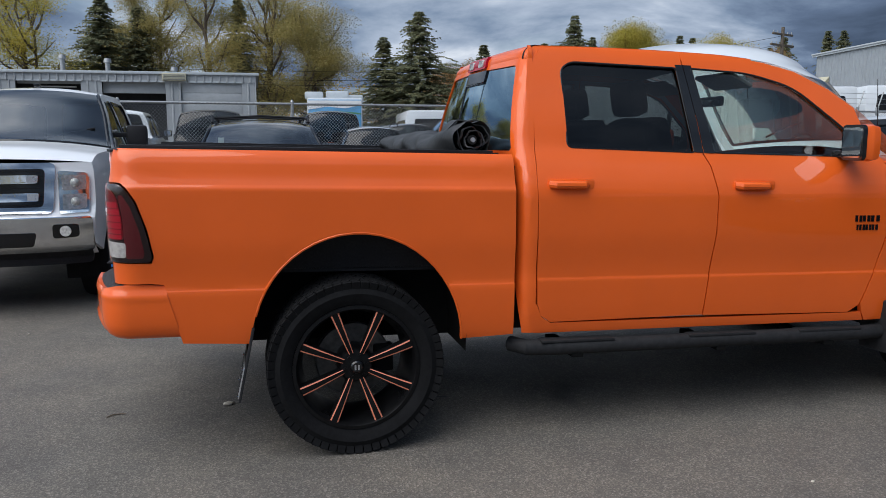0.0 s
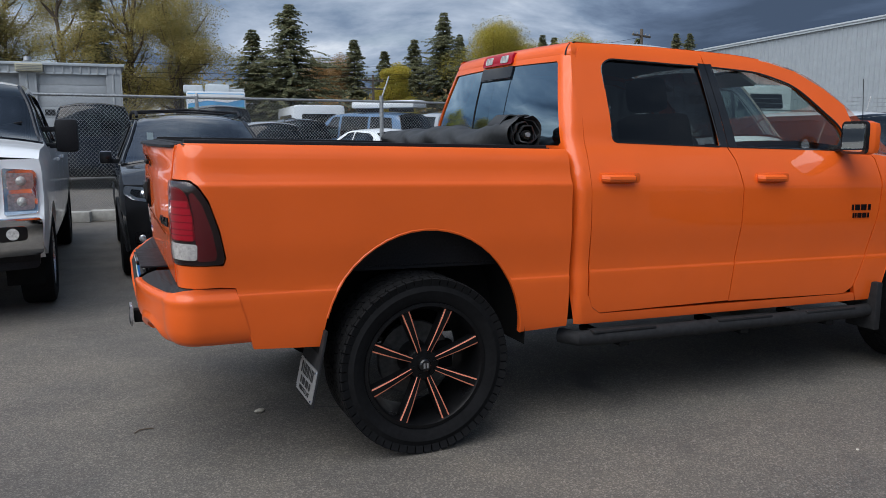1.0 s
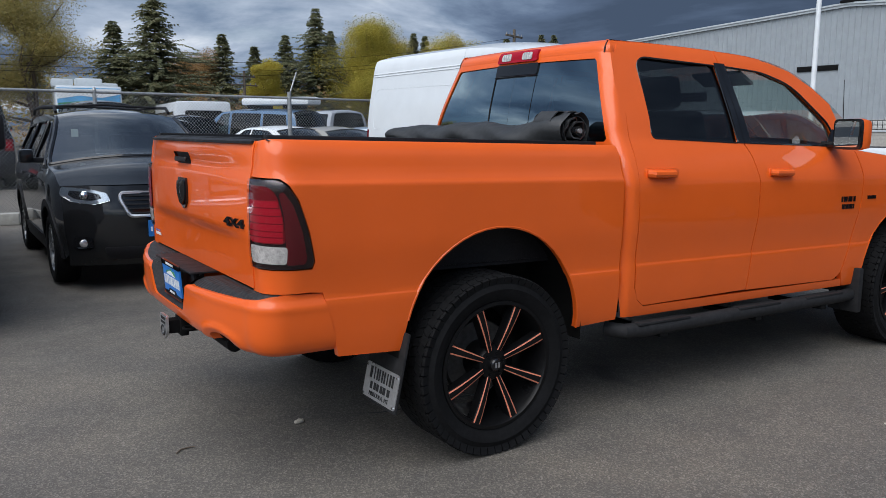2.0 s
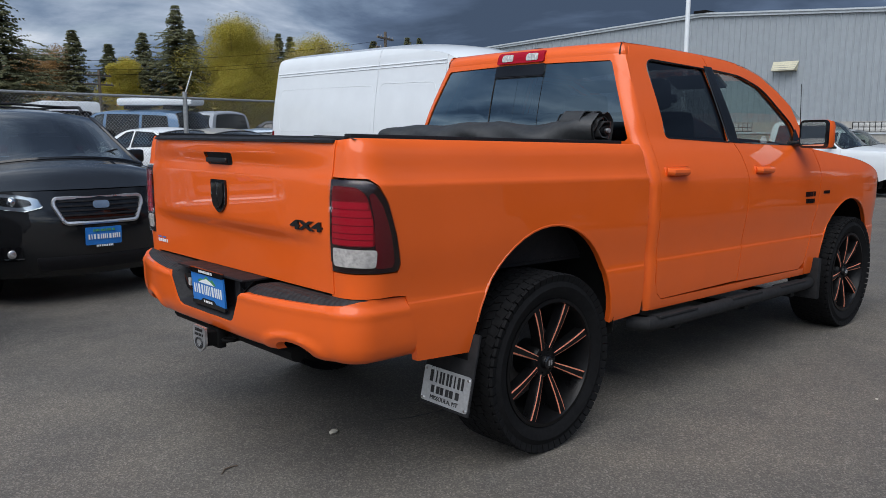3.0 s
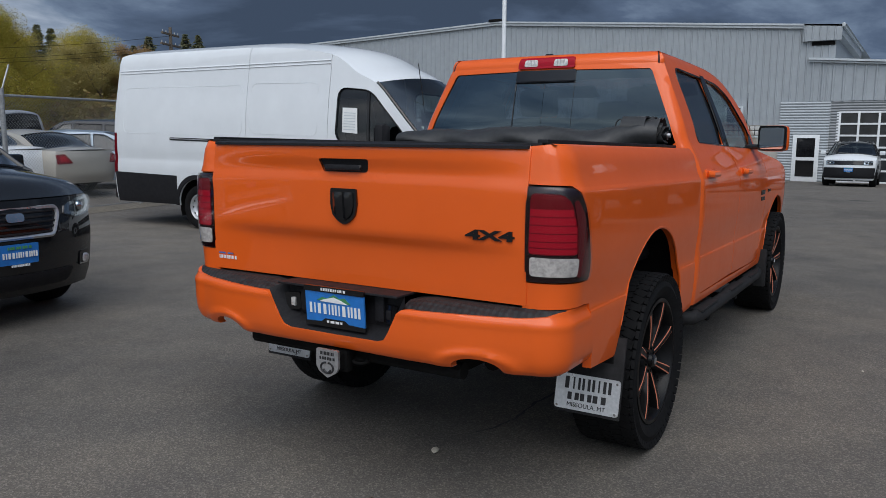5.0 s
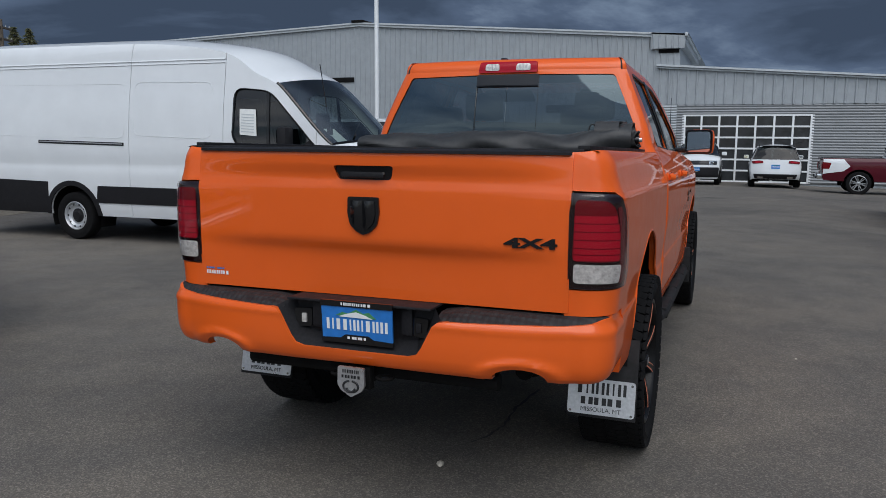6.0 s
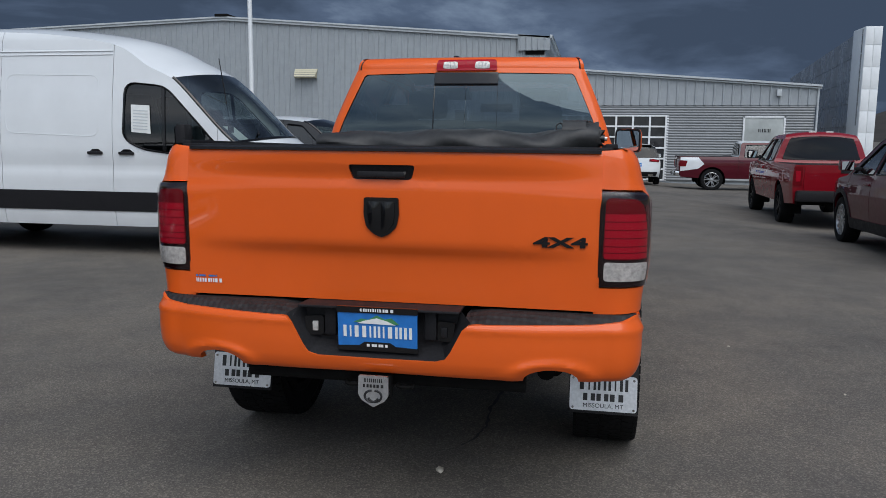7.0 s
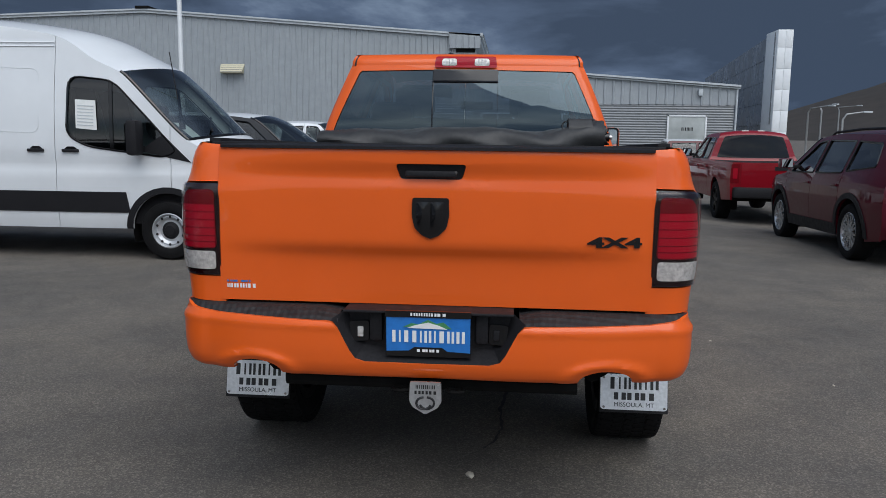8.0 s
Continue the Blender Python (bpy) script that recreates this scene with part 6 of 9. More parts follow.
# ---- poles, lines, hills ----
def build_light_pole(x, y, h):
    p = thing("light_pole", pose(x, y, ground_height(x, y)), "tall white painted steel light pole", "lamp post")
    part("base", rod(bmesh.new(), (0, 0, 0), (0, 0, 0.7), 0.30, 16), M["concrete"], p)
    part("pole", tube([(0, 0, 0.7), (0.02, 0, h * 0.5), (0.06, 0, h)], [0.075, 0.066, 0.055], 12), M["panel_white"], p)
    part("arm", tube([(0.06, 0, h - 0.1), (-0.6, 0, h + 0.1)], 0.04, 8), M["panel_white"], p)
    part("lamp_head", solid(-1.2, -0.55, -0.2, 0.2, h + 0.02, h + 0.18, 0.04), M["panel_white"], p)


def build_street_lamp(m, h, reach):
    p = tagged(thing("street_lamp", m, "slim grey street lamp with a long arm", "street lamp"), group="street lamps on the road")
    part("pole", tube([(0, 0, 0), (0, 0, h - 0.5), (0.25, 0, h - 0.1), (reach, 0, h + 0.1)], [0.11, 0.09, 0.07, 0.05], 8), M["galvanised"], p)
    part("lamp_head", solid(reach - 0.1, reach + 0.6, -0.15, 0.15, h + 0.02, h + 0.16, 0.04), M["wall_trim"], p)


def build_utility_pole(x, y, h):
    p = tagged(thing("utility_pole", pose(x, y, 0), "weathered wooden utility pole with cross arms", "utility pole"), group="utility poles")
    part("pole", tube([(0, 0, 0), (0, 0, h)], [0.17, 0.11], 10), M["wood_pole"], p)
    for z, w in ((h - 0.5, 1.3), (h - 1.25, 1.5)):
        arm = part("cross_arm", solid(-w, w, -0.06, 0.06, z - 0.07, z + 0.07, 0.01, pose(0, 0, 0, 0, 0, 24)), M["wood_pole"], p)
        for k in (-0.9, -0.5, 0.5, 0.9):
            q = pose(0, 0, 0, 0, 0, 24) @ Vector((k * w, 0, z))
            part("insulator", rod(bmesh.new(), q, q + Vector((0, 0, 0.22)), 0.05, 8, 0.03), M["galvanised"], arm)


def build_wire(a, b, sag):
    a, b = Vector(a), Vector(b)
    tagged(part("power_line", tube([a.lerp(b, t) - Vector((0, 0, sag * 4 * t * (1 - t))) for t in np.linspace(0, 1, 16)], 0.012, 5), M["under"]), "thin dark overhead power line", "power line", "power lines")


build_light_pole(18.8, 9.4, 13.0)
build_utility_pole(36.0, 45.0, 9.0)
build_utility_pole(22.0, 66.0, 6.6)
for dz, sag in ((0.0, 0.5), (-0.55, 0.6), (-1.0, 0.4)):
    build_wire((-60, 50, 7.2 + dz), (14, 52, 6.0 + dz), sag)
    build_wire((14, 52, 6.0 + dz), (36, 45, 8.4 + dz), sag)
for x, y, h, reach, turn in ((78, -29.5, 5.2, 2.4, -150), (84, -33.0, 5.6, -2.2, 20), (110, -45.0, 6.5, -3.0, 40), (62, -26.5, 4.2, 1.6, -90)):
    build_street_lamp(pose(x, y, -0.7, 0, 0, turn), h, reach)


def build_hills():
    """Dry hills round the horizon, wooded on their crests."""
    def crest(a):
        base = 9 + 5 * math.sin(2.1 * a + 0.7) + 3 * math.sin(5.3 * a + 1.1)
        d = (a + math.radians(28) + math.pi) % (2 * math.pi) - math.pi
        return base + 72 * math.exp(-(d / 0.16) ** 2)
    nu = 180
    bm = bmesh.new()
    rings = []
    for i in range(nu):
        a = 2 * math.pi * i / nu
        h = crest(a)
        ring = []
        for k, (rad, f) in enumerate(((700, 0.0), (820, 0.25), (960, 0.62), (1100, 0.93), (1180, 1.0), (1300, 0.8))):
            j = 1 + 0.06 * math.sin(17 * a + k) + 0.05 * math.sin(31 * a + 2 * k)
            ring.append(bm.verts.new((rad * math.cos(a), rad * math.sin(a), h * f * j - 2)))
        rings.append(ring)
    for i in range(nu):
        p, q = rings[i], rings[(i + 1) % nu]
        for k in range(5):
            bm.faces.new((p[k], q[k], q[k + 1], p[k + 1]))
    tagged(part("hills", bm, M["hill_grass"], sharp=80), "brown grassy hills on the horizon", "hill", kind="structure")
    rng = random.Random(11)
    verts, faces = [], []
    for i in range(2600):
        a = -math.radians(28) + rng.gauss(0, 0.16)
        rad = rng.uniform(1040, 1185)
        f = 0.78 + 0.22 * (rad - 1040) / 145
        z = crest(a) * f - 3
        if crest(a) < 18 and rng.random() < 0.8:
            continue
        h = rng.uniform(4, 9)
        c, n = Vector((rad * math.cos(a), rad * math.sin(a), z)), len(verts)
        verts += [c + Vector((2.2 * math.cos(q), 2.2 * math.sin(q), 0)) for q in (0.3, 1.87, 3.44, 5.01)] + [c + Vector((0, 0, h))]
        faces += [(n + k, n + (k + 1) % 4, n + 4) for k in range(4)]
    me = bpy.data.meshes.new("hill_forest")
    me.from_pydata([tuple(v) for v in verts], [], faces)
    me.materials.append(M["hill_wood"])
    tagged(new("hill_forest", me), "dark conifer forest on the hill crest", "forest", kind="stuff")


build_hills()


# ---- trees ----
def limb(points, r0, r1, n=6):
    k = len(points)
    return tube(points, [r0 + (r1 - r0) * i / (k - 1) for i in range(k)], n)


def merge(bm, other):
    me = bpy.data.meshes.new("merge")
    other.to_mesh(me)
    other.free()
    bm.from_mesh(me)
    bpy.data.meshes.remove(me)


def leaf_cloud(rng, centres, per, spread, size, droop=0.0):
    """Small bent leaf sprays strewn round the centres."""
    verts, faces = [], []
    for c, s in centres:
        for _ in range(int(per * s)):
            d = Vector((rng.gauss(0, 1), rng.gauss(0, 1), rng.gauss(0, 1))).normalized() * rng.random() ** 0.45
            p = c + Vector((d.x, d.y, d.z * 0.8)) * spread * s * 0.95
            a, b = rng.uniform(0, 6.28), rng.uniform(-0.9, 0.9)
            u = Vector((math.cos(a), math.sin(a), b - droop)).normalized()
            v = u.orthogonal().normalized()
            v = (v * math.cos(a * 3) + u.cross(v) * math.sin(a * 3)) * rng.uniform(0.30, 0.55)
            w = size * rng.uniform(0.6, 1.4)
            i = len(verts)
            verts += [p - u * w, p - v * w, p + u * w, p + v * w]
            faces.append((i, i + 1, i + 2, i + 3))
    return verts, faces


def mesh_part(name, verts, faces, mat, parent, label=""):
    me = bpy.data.meshes.new(name)
    me.from_pydata([tuple(v) for v in verts], [], faces)
    me.materials.append(mat)
    ob = new(name, me)
    ob.parent = parent
    return tagged(ob, label)


def build_broadleaf(m, h, spread, seed, mat, label, density=1.0, bare=0.0, group="broadleaf trees"):
    rng = random.Random(seed)
    t = tagged(thing("tree", m, label, "tree"), group=group)
    wood, tips = bmesh.new(), []
    stems = 1 + (seed % 3)
    for s in range(stems):
        lean = Vector((rng.uniform(-0.12, 0.12), rng.uniform(-0.12, 0.12), 1))
        base = Vector((rng.uniform(-0.5, 0.5) * (stems > 1), rng.uniform(-0.5, 0.5) * (stems > 1), 0))
        pts = [base + lean * (h * 0.85 * k / 5) + Vector((rng.uniform(-0.2, 0.2), rng.uniform(-0.2, 0.2), 0)) * k * 0.5 for k in range(6)]
        merge(wood, limb(pts, 0.028 * h / stems ** 0.5, 0.05, 7))
        for k in range(11):
            f = 0.22 + 0.75 * k / 10 + rng.uniform(-0.04, 0.04)
            i = min(4, int(f * 5))
            o = pts[i].lerp(pts[i + 1], min(1, f * 5 - i))
            a = rng.uniform(0, 6.28)
            reach = spread * (0.35 + 0.65 * math.sin(math.pi * min(1, 0.25 + f * 0.8))) * rng.uniform(0.6, 1.05)
            rise = h * rng.uniform(0.08, 0.24)
            e = o + Vector((math.cos(a) * reach, math.sin(a) * reach, rise))
            e.z = min(e.z, h * 0.99)
            mid = o.lerp(e, 0.5) + Vector((0, 0, -rise * 0.15))
            merge(wood, limb([o, mid, e], 0.010 * h, 0.02, 5))
            for q in range(5):
                g = rng.uniform(0.35, 1.0)
                b = o.lerp(e, g) + Vector((rng.uniform(-1, 1), rng.uniform(-1, 1), rng.uniform(-0.5, 0.9))) * reach * 0.32
                b.z = min(b.z, h)
                merge(wood, limb([o.lerp(e, g * 0.8), b], 0.03, 0.010, 4))
                if rng.random() > bare:
                    tips.append((b, rng.uniform(0.6, 1.15)))
    part("trunk", wood, M["bark"], t)
    v, f = leaf_cloud(rng, tips, 520 * density, spread * 0.40, 0.066)
    mesh_part("crown", v, f, mat, t, "thin autumn leaves in loose clumps")
    return t


def build_conifer(m, h, spread, seed, label, group="conifers"):
    rng = random.Random(seed)
    t = tagged(thing("conifer", m, label, "tree"), group=group)
    part("trunk", limb([(0, 0, 0), (0.05, 0, h * 0.5), (0, 0.03, h)], 0.018 * h, 0.02, 8), M["bark"], t)
    verts, faces = [], []
    levels = int(h * 5.0)
    for k in range(levels):
        f = (k + rng.random() * 0.8) / levels
        z = h * (0.07 + 0.93 * f)
        R = 2.45 * spread * (1 - f) ** 0.85 * rng.uniform(0.45, 1.18) + 0.14
        for j in range(rng.randint(9, 13)):
            a = rng.uniform(0, 6.28)
            L = R * rng.uniform(0.55, 1.12)
            drop = L * rng.uniform(-0.12, 0.30)
            o = Vector((0, 0, z))
            d = Vector((math.cos(a), math.sin(a), 0))
            n = max(4, int(L * 5))
            for q in range(n):
                s = (q + 0.6) / n
                p = o + d * (L * s) - Vector((0, 0, drop * s * s - 0.10 * math.sin(s * 3)))
                for _ in range(4):
                    side = Vector((-d.y, d.x, 0)) * rng.choice((-1, 1))
                    u = (d * 0.5 + side * rng.uniform(0.3, 1.0) - Vector((0, 0, rng.uniform(0.0, 0.5)))).normalized()
                    w = (0.32 * (1 - s * 0.35)) * rng.uniform(0.6, 1.4)
                    vv = u.cross(Vector((rng.uniform(-1, 1), rng.uniform(-1, 1), 1))).normalized() * 0.062
                    i = len(verts)
                    verts += [p - vv, p + u * w * 0.5 - vv * 1.4, p + u * w * 1.2, p + vv]
                    faces.append((i, i + 1, i + 2, i + 3))
    mesh_part("crown", verts, faces, M["needle"], t, "dark drooping needle branches")
    return t


OLIVE, GOLD, RUST = M["leaf_olive"], M["leaf_gold"], M["leaf_rust"]
for k, (x, y, h, sp, mat, lab, dens, bare) in enumerate((
        (4.3, 60, 11.9, 4.3, OLIVE, "tall willow-like tree with olive autumn leaves", 1.5, 0.0),
        (0.8, 61, 14.0, 2.8, OLIVE, "tall thin half-bare autumn tree", 0.55, 0.45),
        (-3.2, 62, 14.0, 3.6, OLIVE, "tall olive autumn tree behind the garage", 1.2, 0.05),
        (-7.2, 64, 13.6, 3.6, OLIVE, "tall olive autumn tree behind the garage", 1.1, 0.05),
        (-15.6, 60, 12.6, 4.0, GOLD, "thin golden autumn tree with bare twigs", 0.6, 0.3),
        (-20.5, 62, 11.8, 4.2, RUST, "half-bare rusty autumn tree", 0.7, 0.3),
        (-12.0, 66, 10.5, 3.4, OLIVE, "olive autumn tree behind the garage", 1.0, 0.1),
        (37.3, 70, 11.9, 4.9, GOLD, "broad yellow-green autumn tree", 1.9, 0.0),
        (42.0, 72, 10.5, 3.6, OLIVE, "yellow-green autumn tree beyond the yard", 1.6, 0.0),
        (26.4, 71, 7.7, 2.3, GOLD, "small golden autumn tree", 1.5, 0.0),
        (20.6, 76, 8.6, 3.0, RUST, "rusty bare autumn tree", 0.9, 0.1),
        (16.5, 72, 7.6, 2.6, RUST, "rusty bare autumn tree", 0.8, 0.2),
        (54.2, 80, 12.6, 4.6, GOLD, "broad yellow-green autumn tree", 1.6, 0.0),
        (48.5, 78, 10.4, 3.8, OLIVE, "olive autumn tree beyond the yard", 1.3, 0.0),
        (51.5, 75, 11.6, 3.4, OLIVE, "olive autumn tree beside the yard", 1.4, 0.0),
        (56.0, 74, 11.0, 3.0, RUST, "rusty autumn tree beside the yard", 1.3, 0.0),
        (-27.0, 60, 12.0, 4.5, OLIVE, "olive autumn tree beyond the yard", 1.0, 0.1))):
    build_broadleaf(pose(x, y, 0, 0, 0, 37 * k), h, sp, 100 + k, mat, lab, dens, bare)
for k, (x, y, h, sp) in enumerate(((13.5, 62, 11.8, 3.1), (10.8, 64, 9.8, 1.9), (-11.3, 61, 11.9, 2.2), (-8.9, 63, 11.5, 1.8), (-1.2, 63, 12.4, 1.9), (23.0, 75, 10.7, 1.7), (26.6, 76, 9.8, 1.5), (29.6, 75, 11.0, 1.8), (31.7, 72, 13.5, 2.7),
                                   (51.0, 85, 13.5, 1.7), (53.3, 86, 13.4, 1.5), (59.0, 76, 12.5, 2.2), (61.5, 82, 12.0, 1.5), (70.5, 83, 14.4, 1.9), (74.5, 85, 14.8, 2.4), (40.8, 88, 13.4, 1.5))):
    build_conifer(pose(x, y, 0, 0, 0, 53 * k), h, sp, 300 + k, "dark green pointed spruce" if k % 3 else "tall dark green spruce with drooping branches")


def build_brush():
    """Low brush and far woods behind the yard."""
    rng = random.Random(21)
    for name, mat, n, lab in (("brush", M["leaf_rust"], 420, "rusty brown autumn brush"), ("far_woods", M["leaf_olive"], 300, "olive band of far woods")):
        tips = []
        for _ in range(n):
            x = rng.uniform(-45, 75)
            y = rng.uniform(68, 92)
            top = 3.6 + 1.6 * math.sin(x * 0.21) + (0.8 if name == "brush" else 1.6)
            tips.append((Vector((x, y, rng.uniform(0.4, top))), rng.uniform(0.8, 1.3)))
        v, f = leaf_cloud(rng, tips, 60, 3.4, 0.20)
        me = bpy.data.meshes.new(name)
        me.from_pydata([tuple(q) for q in v], [], f)
        me.materials.append(mat)
        tagged(new(name, me), lab, "bushes", kind="stuff")
    # more woods, unseen, added round behind the viewer for paint and glass to mirror
    tips = []
    for _ in range(900):
        a = rng.uniform(math.radians(150), math.radians(330))
        d = rng.uniform(70, 110)
        tips.append((Vector((d * math.cos(a), d * math.sin(a), rng.uniform(0.3, 6.5 + 2.5 * math.sin(9 * a)))), rng.uniform(0.9, 1.4)))
    v, f = leaf_cloud(rng, tips, 26, 4.2, 0.36)
    me = bpy.data.meshes.new("far_woods")
    me.from_pydata([tuple(q) for q in v], [], f)
    me.materials.append(M["leaf_olive"])
    tagged(new("far_woods", me), "olive band of far woods", "bushes", kind="stuff")


build_brush()


# ---- other vehicles ----
def road_wheel(parent, m, r, w, style="alloy", spokes=5):
    rr = r * (0.68 if style != "steel" else 0.60)
    h = w / 2
    face = {"alloy": M["alloy"], "steel": M["silver"], "dark": M["rim_black"]}[style]
    wheel = part("wheel", lathe([(rr, -h * 0.86), (rr - 0.012, -h * 0.9), (rr - 0.022, -h * 0.8), (rr - 0.035, -h * 0.2), (rr - 0.03, h * 0.8)], 40), face, parent)
    wheel.matrix_basis = m
    prof = [(rr, -h * 0.86), (rr + 0.02, -h * 0.98), ((rr + r) / 2, -h * 1.02), (r - 0.02, -h * 0.93), (r - 0.004, -h * 0.72), (r, 0), (r - 0.004, h * 0.72), (r - 0.02, h * 0.93), (rr, h * 0.9)]
    tyre = lathe(prof, 48)
    part("tyre", tyre, M["rubber"], wheel, "black tyre")
    part("wheel_back", lathe([(0.0, h * 0.1), (rr - 0.02, h * 0.1)], 24), M["under"], wheel)
    if style == "steel":
        disc = lathe([(0.0, -h * 0.60), (rr * 0.26, -h * 0.60), (rr * 0.36, -h * 0.42), (rr * 0.62, -h * 0.40), (rr * 0.78, -h * 0.62), (rr * 0.92, -h * 0.55), (rr - 0.02, -h * 0.7)], 40)
        part("rim_disc", disc, face, wheel)
        part("hub", lathe([(0.0, -h * 0.74), (rr * 0.28, -h * 0.72), (rr * 0.36, -h * 0.5), (rr * 0.5, -h * 0.41)], 24), M["black_plastic"], wheel)
        for k in range(10):
            a = radians(36 * k)
            q = rr * 0.79
            part("rim_hole", rod(bmesh.new(), (q * math.cos(a), -h * 0.635, q * math.sin(a)), (q * math.cos(a), -h * 0.60, q * math.sin(a)), rr * 0.075, 10), M["print_black"], wheel)
        return wheel
    part("hub", lathe([(0.0, -h * 0.80), (rr * 0.16, -h * 0.80), (rr * 0.24, -h * 0.70), (rr * 0.26, -h * 0.1)], 24), face, wheel)
    for k in range(spokes):
        for off in (-9, 9):
            bm = bmesh.new()
            rows = []
            for i in range(6):
                s = i / 5
                q, half, y = rr * (0.16 + 0.80 * s), 0.020 - 0.004 * s, -h * (0.74 + 0.08 * s)
                rows.append([bm.verts.new((q, y + dy, z)) for z, dy in ((-half, 0.04), (-half * 0.8, 0), (half * 0.8, 0), (half, 0.04))])
            for a, b in zip(rows, rows[1:]):
                for j in range(3):
                    bm.faces.new((a[j], a[j + 1], b[j + 1], b[j]))
            bmesh.ops.transform(bm, matrix=pose(0, 0, 0, 0, 360 / spokes * k + off + 12, 0), verts=bm.verts)
            part("spoke", bm, face, wheel)
    return wheel


class Car:
    """A vehicle with its rear axle at the origin, nose to +x. The skin comes from a few curves: half width by height and
    by length, and edge and middle lines over the nose, the top and the tail."""

    def __init__(self, name, label, category, m, s):
        self.s, self.ob = s, thing(name, m, label, category, s.get("group", ""))
        self.sec, self.plan = keyed(s["sec"]), keyed(s["plan"])
        self.step = s.get("step", 0.15)
        top = s["top"]
        n = range(len(top))
        self.tf = [keyed([(i, top[i][k]) for i in n]) for k in (1, 2, 3, 4)]
        self.nz = [keyed([(q[0], q[k]) for q in s["nose"]]) for k in (1, 2)]
        self.tz = [keyed([(q[0], q[k]) for q in s["tail"]]) for k in (1, 2)]
        self.build()

    def S(self, x, z):
        return self.s["hw"] * self.sec(z) * self.plan(x)

    def p(self, name, bm, mat, parent=None, label=""):
        return part(name, bm, M[mat] if isinstance(mat, str) else mat, parent or self.ob, label)

    def side(self, sgn, lift=0.0):
        return lambda x, z, d: Vector((x, sgn * (self.S(x, z) - d + lift), z))

    def face(self, f, sign, lift=0.0):
        """Places (y, z) on the nose (sign 1) or the tail (sign -1)."""
        def place(y, z, d):
            xe, xc = f[1](z), f[0](z)
            v = min(1.0, abs(y) / self.S(xe, z))
            return Vector((xe + (xc - xe) * (1 - v ** 2.4) + sign * (lift - d), y, z))
        return place

    def on_nose(self, lift=0.004):
        return self.face(self.nz, 1, lift)

    def on_tail(self, lift=0.004):
        return self.face(self.tz, -1, lift)

    def patch(self, name, poly, where, mat, parent=None, label="", thick=0.012, step=0.06, r=0.0, both=False):
        polys = [poly] + ([[(-y, z) for y, z in poly]] if both else [])
        out = None
        for q in polys:
            out = self.p(name, panel(rounded(q, r, 3) if r else q, where, step=step, thick=thick), mat, parent, label)
        return out

    def build(self):
        s = self.s
        body = s["paint"]
        zb = s["bottom"]
        # faces at both ends
        for f, sign, name, key in ((self.nz, 1, "front_body", "nose"), (self.tz, -1, "rear_body", "tail")):
            zs = [q[0] for q in s[key]]
            def fn(a, b, f=f, zs=zs):
                z = zs[0] + a * (zs[-1] - zs[0])
                xe, xc, v = f[1](z), f[0](z), 2 * b - 1
                return Vector((xe + (xc - xe) * (1 - abs(v) ** 2.4), v * self.S(xe, z), z))
            self.p(name, grid(12, 20, fn), s.get(key + "_mat", body))
        # strips over the top
        top = s["top"]
        for i in range(len(top) - 1):
            tag, mat = top[i][0], top[i][5]
            if i and top[i - 1][0] == tag:
                continue
            j = i + 1
            while j < len(top) - 1 and top[j][0] == tag:
                j += 1
            def fn(a, b, i=i, j=j):
                t = i + a * (j - i)
                xe, ze, xc, zc = (g(t) for g in self.tf)
                v = 2 * b - 1
                k = 1 - abs(v) ** 2.2
                return Vector((xe + (xc - xe) * k, v * self.S(xe, ze), ze + (zc - ze) * k))
            ob = self.p(tag, grid(8 * (j - i), 16, fn), mat, label=s.get("top_labels", {}).get(tag, ""))
            if tag in ("windscreen", "rear_glass"):
                rim = [fn(1 - k / 10, 0.012) for k in range(11)] + [fn(0.0, 0.012 + 0.976 * k / 16) for k in range(1, 17)] + [fn(k / 10, 0.988) for k in range(1, 11)]
                self.p("glass_edge", tube(rim, 0.020, 6), "gloss_black", ob, "black glass edge")
            if tag == "cab_back":
                lift = lambda v, a, d, fn=fn: fn(a, (v + 1) / 2) + Vector((d - 0.008, 0, 0))
                self.p("rear_window", panel(rounded([(-0.84, 0.12), (0.84, 0.12), (0.86, 0.80), (-0.86, 0.80)], 0.06), lift, step=0.12, thick=0.006), "glass_dark", ob, "dark rear cab window")
        # sides
        edge_top = [(self.tf[0](t), self.tf[1](t)) for t in np.linspace(0, len(top) - 1, 8 * len(top))]
        nz = [(self.nz[1](z), z) for z in np.linspace(s["nose"][0][0], s["nose"][-1][0], 8)]
        tz = [(self.tz[1](z), z) for z in np.linspace(s["tail"][-1][0], s["tail"][0][0], 8)]
        ar, wb, r = s["arch"], s["wb"], s["r"]
        rear = [(x, z) for x, z in arch(0, r, ar, ar, 200, -20, 20) if z > zb]
        front = [(x, z) for x, z in arch(wb, r, ar, ar, 200, -20, 20) if z > zb]
        outline = [(tz[-1][0], zb + 0.04)] + [(rear[0][0], zb)] + rear + [(rear[-1][0], zb), (front[0][0], zb)] + front + [(front[-1][0], zb)] + nz[1:] + edge_top[1:] + tz[1:-1]
        cuts = [min(tz[-1][0], tz[0][0]) - 0.5] + sorted(s["seams"]) + [max(nz[0][0], nz[-1][0]) + 0.6]
        names = s["panels"]
        wins = [rounded(w, s.get("win_r", 0.035), 4) for w, _ in s["windows"]]
